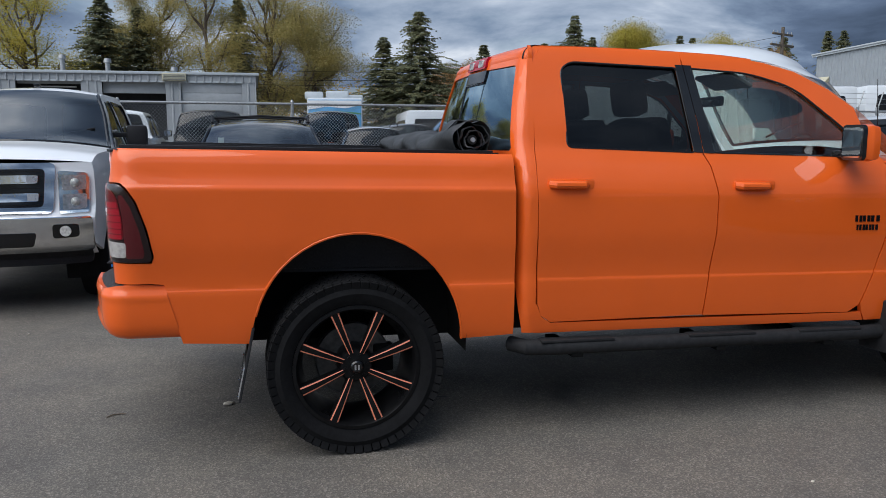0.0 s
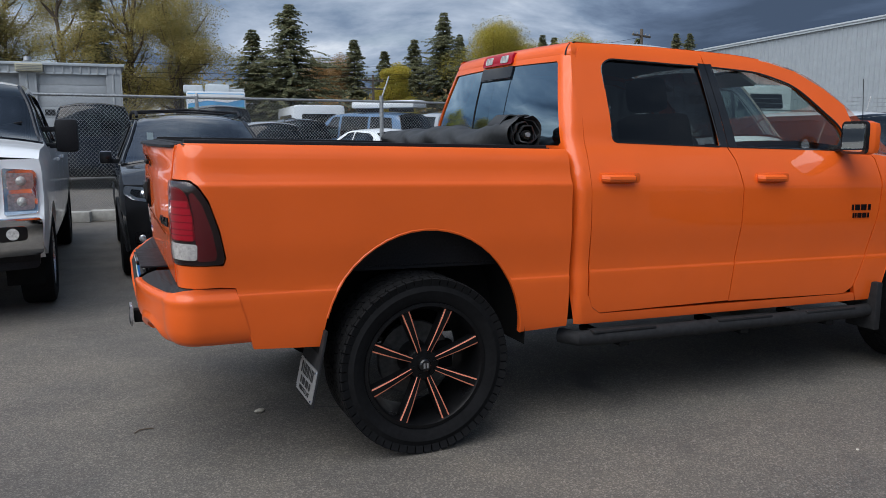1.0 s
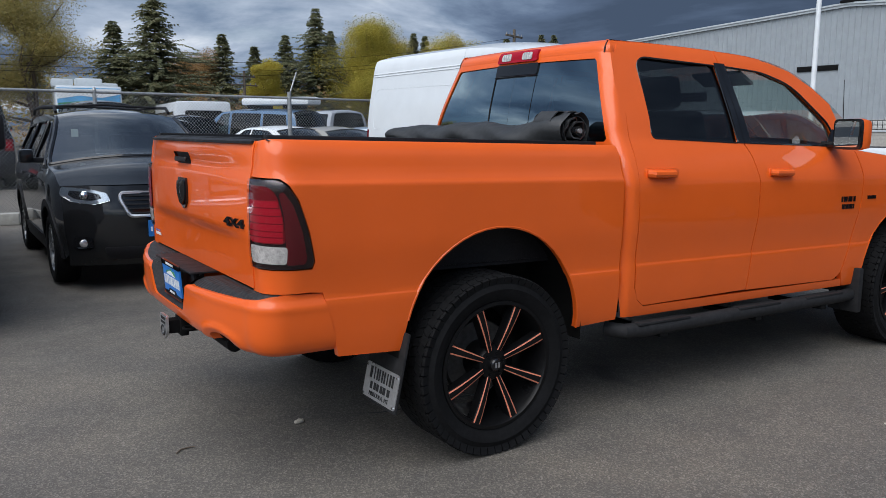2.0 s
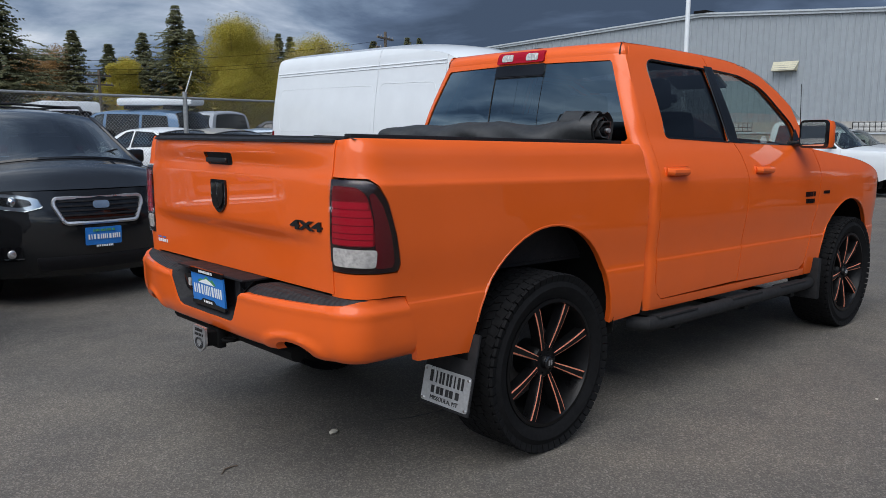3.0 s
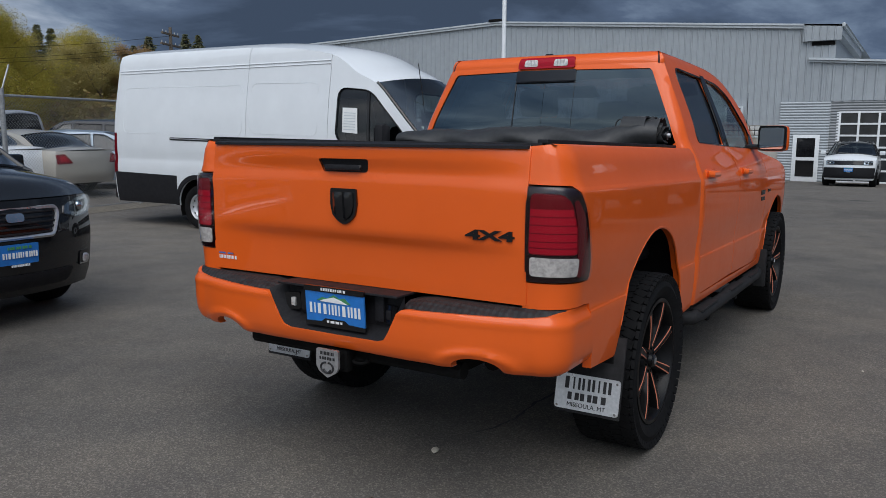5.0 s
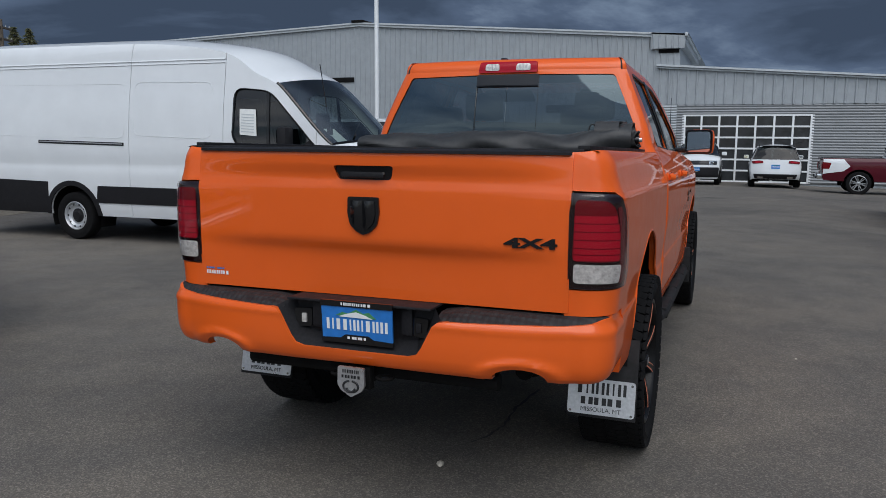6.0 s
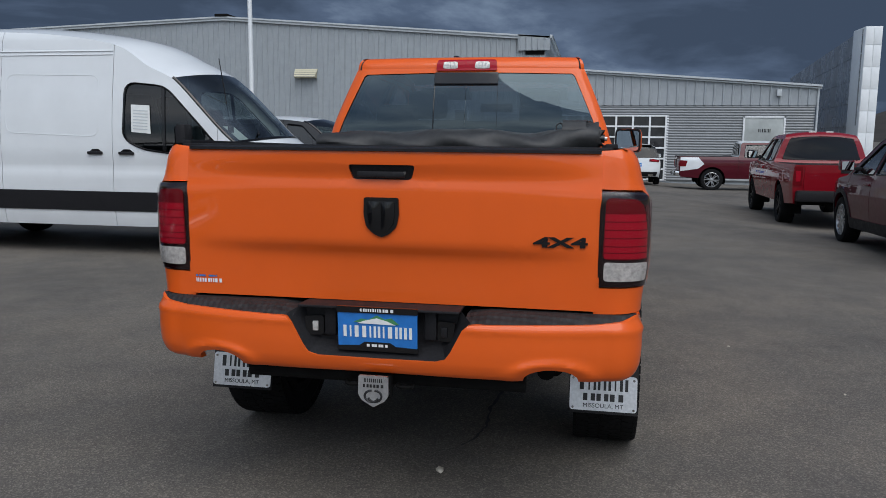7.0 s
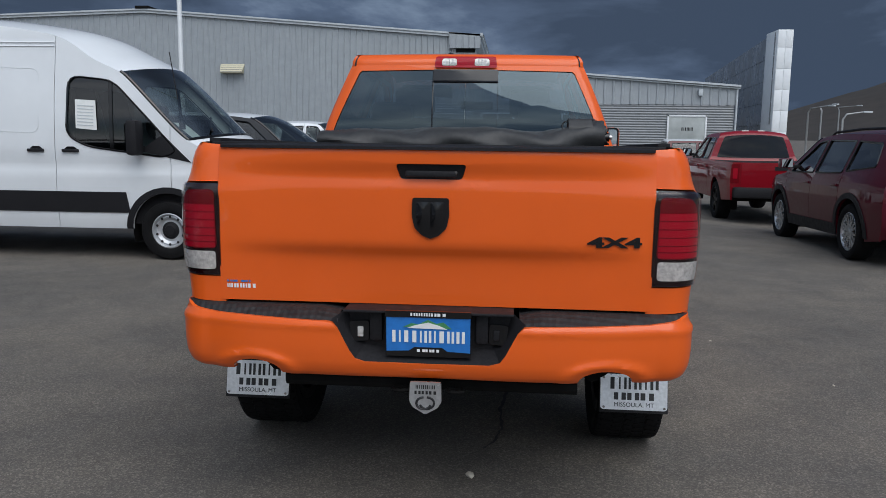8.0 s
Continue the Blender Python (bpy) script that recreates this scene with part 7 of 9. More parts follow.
        for sgn in (-1, 1):
            pl = self.side(sgn)
            for k, (a, b) in enumerate(zip(cuts, cuts[1:])):
                pn = self.p(names[k], panel(outline, pl, wins, self.step, 0.03, (a + 0.004, b - 0.004)), s.get("panel_mats", {}).get(k, body))
                if "door" in names[k] and s.get("handles", True):
                    hx, hz = a + 0.13, s["handle_z"]
                    y = sgn * (self.S(hx, hz) + 0.012)
                    self.p("door_handle", solid(hx - 0.09, hx + 0.09, y - 0.014, y + 0.014, hz - 0.016, hz + 0.016, 0.008), s.get("handle_mat", body), pn)
            for (w, mat), q in zip(s["windows"], wins):
                gl = self.p("side_window", panel(q, lambda x, z, d: pl(x, z, d + 0.012), step=0.25, thick=0), mat)
                self.p("window_trim", tube([pl(x, z, 0.0) for x, z in q + q[:1]], 0.012, 5), s.get("trim", "gloss_black"), gl)
            if s.get("clad"):
                z0, z1, mat = s["clad"]
                low = [(rear[-1][0] + 0.01, z0), (front[0][0] - 0.01, z0), (front[0][0] - 0.05, z1), (rear[-1][0] + 0.05, z1)]
                self.p("cladding", panel(low, lambda x, z, d: pl(x, z, d - 0.012), step=0.15, thick=0.014), mat)
                if s.get("arch_clad", True):
                    for cx in (0, wb):
                        ring = arch(cx, r, ar, ar, 186, -6, 18) + arch(cx, r, ar + 0.07, ar + 0.07, -6, 186, 18)
                        ring = [(x, max(z, zb)) for x, z in ring]
                        self.p("arch_cladding", panel(ring, lambda x, z, d: pl(x, z, d - 0.014), step=0.15, thick=0.016), mat)
            for cx in (0, wb):
                tun = bmesh.new()
                pts = arch(cx, r, ar + 0.015, ar + 0.015, -20, 200, 16)
                a = [tun.verts.new((x, sgn * (self.S(x, r) - 0.02), z)) for x, z in pts]
                b = [tun.verts.new((x, sgn * (s["hw"] - 0.36), z)) for x, z in pts]
                for i in range(len(pts) - 1):
                    tun.faces.new((a[i], a[i + 1], b[i + 1], b[i]))
                tun.faces.new(b)
                self.p("wheel_liner", tun, "under")
            if s.get("mirror"):
                mx, mz, hw_, hh, mat = s["mirror"]
                y = sgn * (self.S(mx, mz - 0.1) + 0.06 + hw_)
                mir = self.p("door_mirror", solid(mx - 0.05, mx + 0.09, y - hw_, y + hw_, mz - hh, mz + hh, min(0.05, hw_ * 0.5, hh * 0.5)), mat, label="door mirror")
                self.p("mirror_glass", solid(mx - 0.056, mx - 0.050, y - hw_ * 0.8, y + hw_ * 0.8, mz - hh * 0.78, mz + hh * 0.78), "mirror_glass", mir)
                for dz in s.get("mirror_arms", (-hh * 0.6,)):
                    ya, yb = sorted((sgn * (self.S(mx, mz + dz) - 0.03), y))
                    self.p("mirror_arm", solid(mx - 0.02, mx + 0.05, ya, yb, mz + dz - 0.025, mz + dz + 0.025, 0.01), "black_plastic", mir)
        # wheels
        y = s["hw"] * s.get("track", 0.985) - s["tw"] / 2
        first = road_wheel(self.ob, pose(0, -y, r), r, s["tw"], s.get("wheel", "alloy"), s.get("spokes", 5))
        for k, (x, yy, turn) in enumerate(((wb, -y, 0), (0, y, 180), (wb, y, 180))):
            clone(first, self.ob, pose(x, yy, r, 0, 20 + 31 * k, turn))
        # inside and below
        x0, x1 = s["cabin"]
        hw = s["hw"]
        bz = s["belt"]
        self.p("underbody", solid(self.tz[1](zb) + 0.25, self.nz[1](zb + 0.05) - 0.2, -hw * 0.80, hw * 0.80, zb, zb + 0.10), "under")
        self.p("cabin_floor", solid(x0, x1, -hw * 0.86, hw * 0.86, zb + 0.05, bz - 0.42), "seat")
        if s.get("seats", True):
            for sx in s["seats_x"]:
                for sy in (-0.40, 0.40):
                    st = self.p("seat", solid(-0.09, 0.09, sy - 0.24, sy + 0.24, 0, bz - 0.42 + 0.02, 0.06, Matrix.Translation((sx, 0, bz - 0.42)) @ pose(0, 0, 0, 0, -12, 0)), "seat")
                    self.p("headrest", solid(-0.05, 0.05, sy - 0.13, sy + 0.13, 0, 0.18, 0.05, Matrix.Translation((sx - 0.14, 0, bz + 0.16)) @ pose(0, 0, 0, 0, -8, 0)), "seat", st)
        self.p("dashboard", grid(6, 8, lambda a, b: Vector((x1 - 0.55 + 0.6 * a, (2 * b - 1) * hw * 0.84, bz - 0.36 + 0.34 * math.sin(a * math.pi / 2) ** 0.6))), "dash")
        wx = x1 - 0.62
        self.p("steering_wheel", tube([(wx + 0.09 * math.sin(a), 0.38 + 0.18 * math.cos(a), bz - 0.04 + 0.16 * math.sin(a)) for a in np.linspace(0, 2 * math.pi, 18)], 0.016, 6, False), "dash")

    def plate(self, y, z, where, mat="plate_blue", sign=1):
        pl = self.patch("dealer_plate", [(y - 0.152, z - 0.076), (y + 0.152, z - 0.076), (y + 0.152, z + 0.076), (y - 0.152, z + 0.076)], where, mat, label="blue dealer plate", r=0.01, step=0.3)
        c = where(y, z, 0)
        m = facing((0, sign, 0), (sign, 0, 0), (c.x + sign * 0.004, y, z - 0.005))
        self.p("plate_mark", bars([0.017, 0.009, 0.021, 0.021, 0.009, 0.025, 0.009, 0.023, 0.025, 0.030], 0.042, 0.003, m, 0.009), "plate_white", pl)
        m2 = facing((0, sign, 0), (sign, 0, 0), (c.x + sign * 0.004, y, z + 0.05))
        self.p("plate_picture", bars([0.03, 0.05, 0.04, 0.05], 0.020, 0.003, m2, 0.004), "green_print", pl)
        m3 = facing((0, sign, 0), (sign, 0, 0), (c.x + sign * 0.004, y, z - 0.085))
        self.p("plate_mark", bars([0.02, 0.03, 0.02, 0.03, 0.02], 0.016, 0.003, m3, 0.005), "plate_white", pl)
        return pl


def suv_spec(wb=2.67, fo=0.90, ro=1.02, H=1.68, hw=0.92, hood=1.06, belt=1.04, r=0.355, paint_="red_paint", glass_f="glass_mid", glass_r="glass_dark", bottom=0.27, roof_mat=None, **more):
    xf, xr = wb + fo, -ro
    rm = roof_mat or paint_
    s = dict(wb=wb, r=r, tw=0.235, hw=hw, paint=paint_, bottom=bottom, arch=r + 0.06, belt=belt, handle_z=belt - 0.13,
             sec=[(0.2, 0.93), (0.45, 0.975), (0.70, 1.0), (belt - 0.16, 0.992), (belt - 0.03, 0.955), (belt + 0.1, 0.905), (H - 0.30, 0.80), (H - 0.10, 0.71), (H, 0.66)],
             plan=[(xr - 0.1, 0.86), (xr + 0.15, 0.93), (xr + 0.6, 0.99), (0.6, 1.0), (wb - 0.2, 1.0), (wb + 0.3, 0.985), (xf - 0.3, 0.93), (xf, 0.82)],
             nose=[(bottom - 0.02, xf - 0.12, xf - 0.36), (0.42, xf - 0.02, xf - 0.30), (0.70, xf, xf - 0.30), (hood - 0.16, xf - 0.06, xf - 0.36)],
             tail=[(bottom + 0.06, xr + 0.10, xr + 0.26), (0.50, xr, xr + 0.18), (0.80, xr + 0.03, xr + 0.17), (belt + 0.02, xr + 0.07, xr + 0.18)],
             top=[("hood", xf - 0.36, hood - 0.16, xf - 0.06, hood - 0.15, paint_), ("hood", xf - 0.62, hood - 0.06, xf - 0.40, hood + 0.01, paint_), ("windscreen", wb - 0.16, hood + 0.0, wb + 0.12, hood + 0.09, "glass_windscreen"),
                  ("roof", wb - 0.98, H - 0.11, wb - 0.84, H - 0.055, rm), ("roof", wb - 1.5, H - 0.07, wb - 1.5, H - 0.005, rm), ("roof", 0.3, H - 0.08, 0.3, H, rm),
                  ("rear_glass", xr + 0.42, H - 0.16, xr + 0.34, H - 0.075, glass_r), ("end", xr + 0.18, belt + 0.02, xr + 0.07, belt + 0.03, paint_)],
             windows=[([(wb - 1.28, belt + 0.01), (wb - 0.38, belt + 0.005), (wb - 0.62, belt + 0.18), (wb - 1.0, H - 0.17), (wb - 1.26, H - 0.145)], glass_f),
                      ([(0.42, belt + 0.03), (wb - 1.38, belt + 0.01), (wb - 1.36, H - 0.145), (0.46, H - 0.165)], glass_r),
                      ([(xr + 0.52, belt + 0.12), (0.32, belt + 0.05), (0.36, H - 0.17), (xr + 0.66, H - 0.21)], glass_r)],
             seams=[0.37, wb - 1.33, wb - 0.30], panels=["quarter_panel", "rear_door", "front_door", "front_fender"],
             mirror=(wb - 0.58, belt + 0.13, 0.10, 0.075, paint_), clad=(bottom, 0.42, "black_plastic"), cabin=(xr + 0.45, wb - 0.12), seats_x=(wb - 1.45, 0.35))
    s.update(more)
    return s


def pickup_spec(wb=3.27, fo=0.93, ro=1.20, H=1.82, hw=0.93, hood=1.18, belt=1.20, r=0.385, cab_rear=0.86, rail=1.18, paint_="maroon", glass="glass_mid", bottom=0.42, roof_mat=None, **more):
    xf, xr = wb + fo, -ro
    rm = roof_mat or paint_
    c = cab_rear
    s = dict(wb=wb, r=r, tw=0.27, hw=hw, paint=paint_, bottom=bottom, arch=r + 0.075, belt=belt, handle_z=belt - 0.13,
             sec=[(0.3, 0.93), (0.55, 0.97), (0.85, 1.0), (belt - 0.14, 0.992), (belt, 0.955), (belt + 0.1, 0.905), (H - 0.28, 0.81), (H - 0.09, 0.71), (H, 0.66)],
             plan=[(xr - 0.1, 0.94), (xr + 0.3, 0.99), (0.6, 1.0), (wb - 0.2, 1.0), (wb + 0.4, 0.985), (xf - 0.2, 0.94), (xf, 0.88)],
             nose=[(bottom, xf - 0.10, xf - 0.26), (0.55, xf, xf - 0.20), (0.80, xf, xf - 0.18), (hood - 0.06, xf - 0.04, xf - 0.22)],
             tail=[(bottom + 0.1, xr + 0.06, xr + 0.09), (0.7, xr + 0.02, xr + 0.06), (rail, xr, xr + 0.05)],
             top=[("hood", xf - 0.22, hood - 0.06, xf - 0.04, hood - 0.03, paint_), ("hood", xf - 0.5, hood - 0.02, xf - 0.4, hood + 0.05, paint_), ("windscreen", wb - 0.40, hood + 0.02, wb - 0.18, hood + 0.10, "glass_windscreen"),
                  ("roof", wb - 1.15, H - 0.10, wb - 1.02, H - 0.05, rm), ("roof", wb - 1.6, H - 0.07, wb - 1.6, H, rm), ("roof", c + 0.25, H - 0.07, c + 0.25, H - 0.005, rm),
                  ("cab_back", c + 0.10, H - 0.13, c + 0.06, H - 0.07, rm), ("bed_cover", c, rail + 0.02, c - 0.03, rail + 0.0, "black_plastic"), ("bed_cover", 0.0, rail, 0.0, rail - 0.02, "black_plastic"), ("end", xr + 0.05, rail, xr, rail, paint_)],
             windows=[([(wb - 1.48, belt + 0.02), (wb - 0.56, belt + 0.02), (wb - 0.80, belt + 0.20), (wb - 1.16, H - 0.17), (wb - 1.46, H - 0.15)], "glass_clear"),
                      ([(c + 0.20, belt + 0.03), (wb - 1.58, belt + 0.02), (wb - 1.56, H - 0.15), (c + 0.26, H - 0.17)], glass)],
             seams=[c, wb - 1.53, wb - 0.46], panels=["bed_side", "rear_door", "front_door", "front_fender"],
             mirror=(wb - 0.72, belt + 0.14, 0.11, 0.09, "black_plastic"), cabin=(c + 0.1, wb - 0.35), seats_x=(wb - 1.62, c + 0.28))
    s.update(more)
    return s


def sedan_spec(wb=2.73, fo=0.95, ro=1.10, H=1.44, hw=0.91, paint_="champagne", **more):
    hood, belt, r = 0.92, 0.93, 0.33
    xf, xr = wb + fo, -ro
    s = dict(wb=wb, r=r, tw=0.22, hw=hw, paint=paint_, bottom=0.22, arch=r + 0.05, belt=belt, handle_z=belt - 0.10,
             sec=[(0.15, 0.93), (0.4, 0.98), (0.65, 1.0), (belt - 0.12, 0.985), (belt, 0.95), (belt + 0.1, 0.89), (H - 0.2, 0.78), (H - 0.05, 0.68), (H, 0.64)],
             plan=[(xr - 0.1, 0.84), (xr + 0.2, 0.93), (0.0, 0.995), (wb, 0.99), (xf - 0.3, 0.93), (xf, 0.80)],
             nose=[(0.2, xf - 0.1, xf - 0.36), (0.45, xf, xf - 0.30), (hood - 0.18, xf - 0.08, xf - 0.38)],
             tail=[(0.28, xr + 0.10, xr + 0.28), (0.5, xr, xr + 0.22), (0.8, xr + 0.02, xr + 0.20), (belt + 0.05, xr + 0.08, xr + 0.24)],
             top=[("hood", xf - 0.38, hood - 0.18, xf - 0.08, hood - 0.17, paint_), ("hood", xf - 0.7, hood - 0.07, xf - 0.5, hood + 0.0, paint_), ("windscreen", wb - 0.28, hood + 0.02, wb - 0.0, hood + 0.08, "glass_windscreen"),
                  ("roof", wb - 1.15, H - 0.08, wb - 1.0, H - 0.03, paint_), ("roof", 0.9, H - 0.06, 0.9, H, paint_), ("rear_glass", 0.25, H - 0.15, 0.12, H - 0.08, "glass_mid"),
                  ("boot_lid", -0.42, belt + 0.06, -0.58, belt + 0.14, paint_), ("boot_lid", -0.75, belt + 0.055, -0.85, belt + 0.12, paint_), ("end", xr + 0.24, belt + 0.05, xr + 0.08, belt + 0.08, paint_)],
             windows=[([(wb - 1.42, belt + 0.02), (wb - 0.55, belt + 0.0), (wb - 0.80, belt + 0.16), (wb - 1.15, H - 0.13), (wb - 1.40, H - 0.11)], "glass_mid"),
                      ([(0.22, belt + 0.05), (wb - 1.50, belt + 0.02), (wb - 1.48, H - 0.11), (0.62, H - 0.14), (0.36, H - 0.24)], "glass_mid")],
             seams=[0.30, wb - 1.46, wb - 0.48], panels=["quarter_panel", "rear_door", "front_door", "front_fender"],
             mirror=(wb - 0.75, belt + 0.08, 0.09, 0.06, paint_), cabin=(-0.1, wb - 0.25), seats_x=(wb - 1.6, 0.45))
    s.update(more)
    return s


def tail_dress(car, lamp_poly, plate_z=None, glass=None, mark=True):
    """Lamps, plate and a blank maker's mark on a tail."""
    for sg in (1, -1):
        lampy = car.patch("tail_lamp", [(sg * y, z) for y, z in lamp_poly], car.on_tail(0.012), "lens_red", label="red tail lamp", r=0.02)
        inner = [(sg * (y * 0.55 + 0.45 * sum(q[0] for q in lamp_poly) / len(lamp_poly)), z * 0.55 + 0.45 * sum(q[1] for q in lamp_poly) / len(lamp_poly)) for y, z in lamp_poly]
        car.patch("lamp_core", inner, car.on_tail(0.018), "lens_bright_red", lampy, r=0.01)
    if plate_z:
        car.plate(0.0, plate_z, car.on_tail(0.012), sign=-1)


def nose_dress(car, lamp_poly, grille_poly, trim="chrome", bars_n=5, plate_z=None, fog=None, s_trim=0.016):
    """Head lamps, grille with its bars, fog lamps and plate on a nose."""
    for sg in (1, -1):
        h = car.patch("head_lamp", [(sg * y, z) for y, z in lamp_poly], car.on_nose(0.010), "chrome", label="clear head lamp", r=0.02)
        cy, cz = sum(q[0] for q in lamp_poly) / len(lamp_poly), sum(q[1] for q in lamp_poly) / len(lamp_poly)
        car.patch("lamp_shade", [(sg * (cy + (y - cy) * 0.66), cz + (z - cz) * 0.58) for y, z in lamp_poly], car.on_nose(0.014), "gloss_black", h, r=0.015)
        c = car.on_nose(0.0)(sg * cy, cz, 0)
        ball = bmesh.new()
        bmesh.ops.create_uvsphere(ball, u_segments=16, v_segments=10, radius=min(0.042, 0.3 * (max(q[1] for q in lamp_poly) - min(q[1] for q in lamp_poly))), matrix=Matrix.Translation(c))
        car.p("lamp_bulb", ball, "chrome", h)
        car.patch("lamp_cover", [(sg * y, z) for y, z in lamp_poly], car.on_nose(0.045), "lens_clear", h, r=0.02, thick=0.03)
        if fog:
            fy, fz, fw, fh = fog
            f = car.patch("fog_lamp", [(sg * fy - fw, fz - fh), (sg * fy + fw, fz - fh), (sg * fy + fw, fz + fh), (sg * fy - fw, fz + fh)], car.on_nose(0.010), "gloss_black", label="fog lamp in a dark surround", r=fh * 0.5)
            c = car.on_nose(0.02)(sg * fy, fz, 0)
            ball = bmesh.new()
            bmesh.ops.create_uvsphere(ball, u_segments=14, v_segments=8, radius=min(fw, fh) * 0.62, matrix=Matrix.Translation(c) @ Matrix.Diagonal((0.4, 1, 1, 1)))
            car.p("fog_bulb", ball, "ribbed_reflector", f)
    g = car.patch("grille", grille_poly, car.on_nose(0.008), "gloss_black", label="dark grille with a bright surround", r=0.03, step=0.05)
    z0, z1 = min(q[1] for q in grille_poly), max(q[1] for q in grille_poly)
    ymax = max(abs(q[0]) for q in grille_poly)
    for k in range(bars_n):
        z = z0 + (k + 0.7) * (z1 - z0) / (bars_n + 0.4)
        w = ymax * 0.90
        car.p("grille_bar", tube([car.on_nose(0.016)(y, z, 0) for y in np.linspace(-w, w, 11)], 0.009, 5), "black_plastic", g)
    if trim:
        q = rounded(grille_poly, 0.03, 3)
        car.p("grille_trim", tube([car.on_nose(s_trim)(y, z, 0) for y, z in q + q[:1]], s_trim, 6), trim, g)
    if plate_z:
        car.plate(0.0, plate_z, car.on_nose(0.03))
    return g


def roof_rails(car, x0, x1, z, y, mat="black_plastic"):
    for sg in (-1, 1):
        car.p("roof_rail", tube([(x0, sg * y, z - 0.05), (x0 + 0.12, sg * y, z + 0.015), ((x0 + x1) / 2, sg * (y + 0.01), z + 0.03), (x1 - 0.12, sg * y, z + 0.01), (x1, sg * y, z - 0.05)], 0.018, 7), mat, label="roof rail")


def build_heavy_pickup(m, label, group="", paint_="silver_white"):
    s = pickup_spec(wb=3.97, fo=0.98, ro=1.25, H=2.05, hw=0.945, hood=1.38, belt=1.36, r=0.415, cab_rear=1.45, rail=1.36, paint_=paint_, bottom=0.50, step=0.08)
    s["mirror"], s["mirror_arms"] = (3.02, 1.475, 0.105, 0.165, "black_plastic"), (-0.10, 0.06)
    s["group"] = group
    s["wheel"] = "alloy"
    s["spokes"] = 6
    # an upright, broad face
    xf = 3.97 + 0.98
    s["nose"] = [(0.50, xf - 0.14, xf - 0.30), (0.62, xf - 0.02, xf - 0.14), (0.84, xf - 0.01, xf - 0.12), (0.90, xf - 0.06, xf - 0.16), (1.30, xf - 0.09, xf - 0.20)]
    s["nose_mat"] = paint_
    s["top"][0] = ("hood", xf - 0.20, 1.30, xf - 0.09, 1.335, paint_)
    s["plan"] = [(-1.4, 0.95), (0.0, 1.0), (4.0, 1.0), (4.5, 0.995), (4.95, 0.965)]
    c = Car("pickup_truck", label, "pickup truck", m, s)
    g = c.patch("grille", [(-0.60, 0.875), (0.60, 0.875), (0.635, 1.30), (-0.635, 1.30)], c.on_nose(0.02), "chrome", label="large chrome grille with twin bars", r=0.05, thick=0.05)
    c.patch("grille_field", [(-0.53, 0.93), (0.53, 0.93), (0.555, 1.25), (-0.555, 1.25)], c.on_nose(0.026), "gloss_black", g, r=0.04, thick=0.01)
    for z in (1.015, 1.165):
        b = c.patch("grille_bar", [(-0.50, z - 0.035), (0.50, z - 0.035), (0.51, z + 0.035), (-0.51, z + 0.035)], c.on_nose(0.055), "chrome", g, r=0.02, thick=0.04)
        for sg in (-1, 1):
            c.patch("bar_end", [(sg * 0.42, z - 0.03), (sg * 0.50, z - 0.03), (sg * 0.505, z + 0.03), (sg * 0.42, z + 0.03)], c.on_nose(0.058), "steel", b, thick=0.004)
    for k in range(9):
        c.p("mesh_bar", tube([c.on_nose(0.03)(y, 0.95 + 0.035 * k, 0) for y in np.linspace(-0.52, 0.52, 7)], 0.004, 4), "gloss_black", g)
    c.patch("badge", [(-0.11, 1.075), (0.11, 1.075), (0.11, 1.145), (-0.11, 1.145)], c.on_nose(0.062), "plate_blue", g, "blue oval badge", r=0.034, thick=0.01)
    for sg in (-1, 1):
        poly = [(sg * 0.650, 0.870), (sg * 0.880, 0.880), (sg * 0.888, 1.17), (sg * 0.868, 1.215), (sg * 0.650, 1.235)]
        h = c.patch("head_lamp", poly, c.on_nose(0.012), "chrome", label="stacked clear head lamp", r=0.02)
        for z0, z1, mat in ((0.900, 1.035, "lens_white"), (1.062, 1.195, "lens_white")):
            c.patch("lamp_reflector", [(sg * 0.675, z0), (sg * 0.86, z0 + 0.01), (sg * 0.86, z1), (sg * 0.675, z1)], c.on_nose(0.016), "ribbed_reflector", h, r=0.02)
            q = c.on_nose(0.0)(sg * 0.77, (z0 + z1) / 2, 0)
            ball = bmesh.new()
            bmesh.ops.create_uvsphere(ball, u_segments=14, v_segments=8, radius=0.042, matrix=Matrix.Translation(q))
            c.p("lamp_bulb", ball, mat, h)
        c.patch("lamp_cover", poly, c.on_nose(0.04), "lens_clear", h, r=0.02, thick=0.03)
        f = c.patch("fog_lamp", [(sg * 0.70 - 0.10, 0.665), (sg * 0.70 + 0.10, 0.675), (sg * 0.70 + 0.10, 0.785), (sg * 0.70 - 0.10, 0.785)], c.on_nose(0.045), "gloss_black", label="round fog lamp in a dark recess", r=0.03)
        q = c.on_nose(0.05)(sg * 0.70, 0.728, 0)
        c.p("fog_bulb", rod(bmesh.new(), q, q + Vector((0.012, 0, 0)), 0.045, 18), "lens_white", f)
    bp = c.patch("front_bumper", [(-0.90, 0.54), (0.90, 0.54), (0.91, 0.85), (-0.91, 0.85)], c.on_nose(0.035), "chrome", label="broad chrome front bumper", r=0.05, thick=0.12)
    c.patch("bumper_opening", [(-0.45, 0.60), (0.45, 0.60), (0.48, 0.72), (-0.48, 0.72)], c.on_nose(0.04), "gloss_black", bp, r=0.03)
    c.patch("valance", [(-0.85, 0.42), (0.85, 0.42), (0.87, 0.56), (-0.87, 0.56)], c.on_nose(0.01), "black_plastic", r=0.03, thick=0.05)
    c.p("roof_antenna", solid(2.52, 2.60, -0.03, 0.03, 2.05, 2.085, 0.012), "gloss_black")
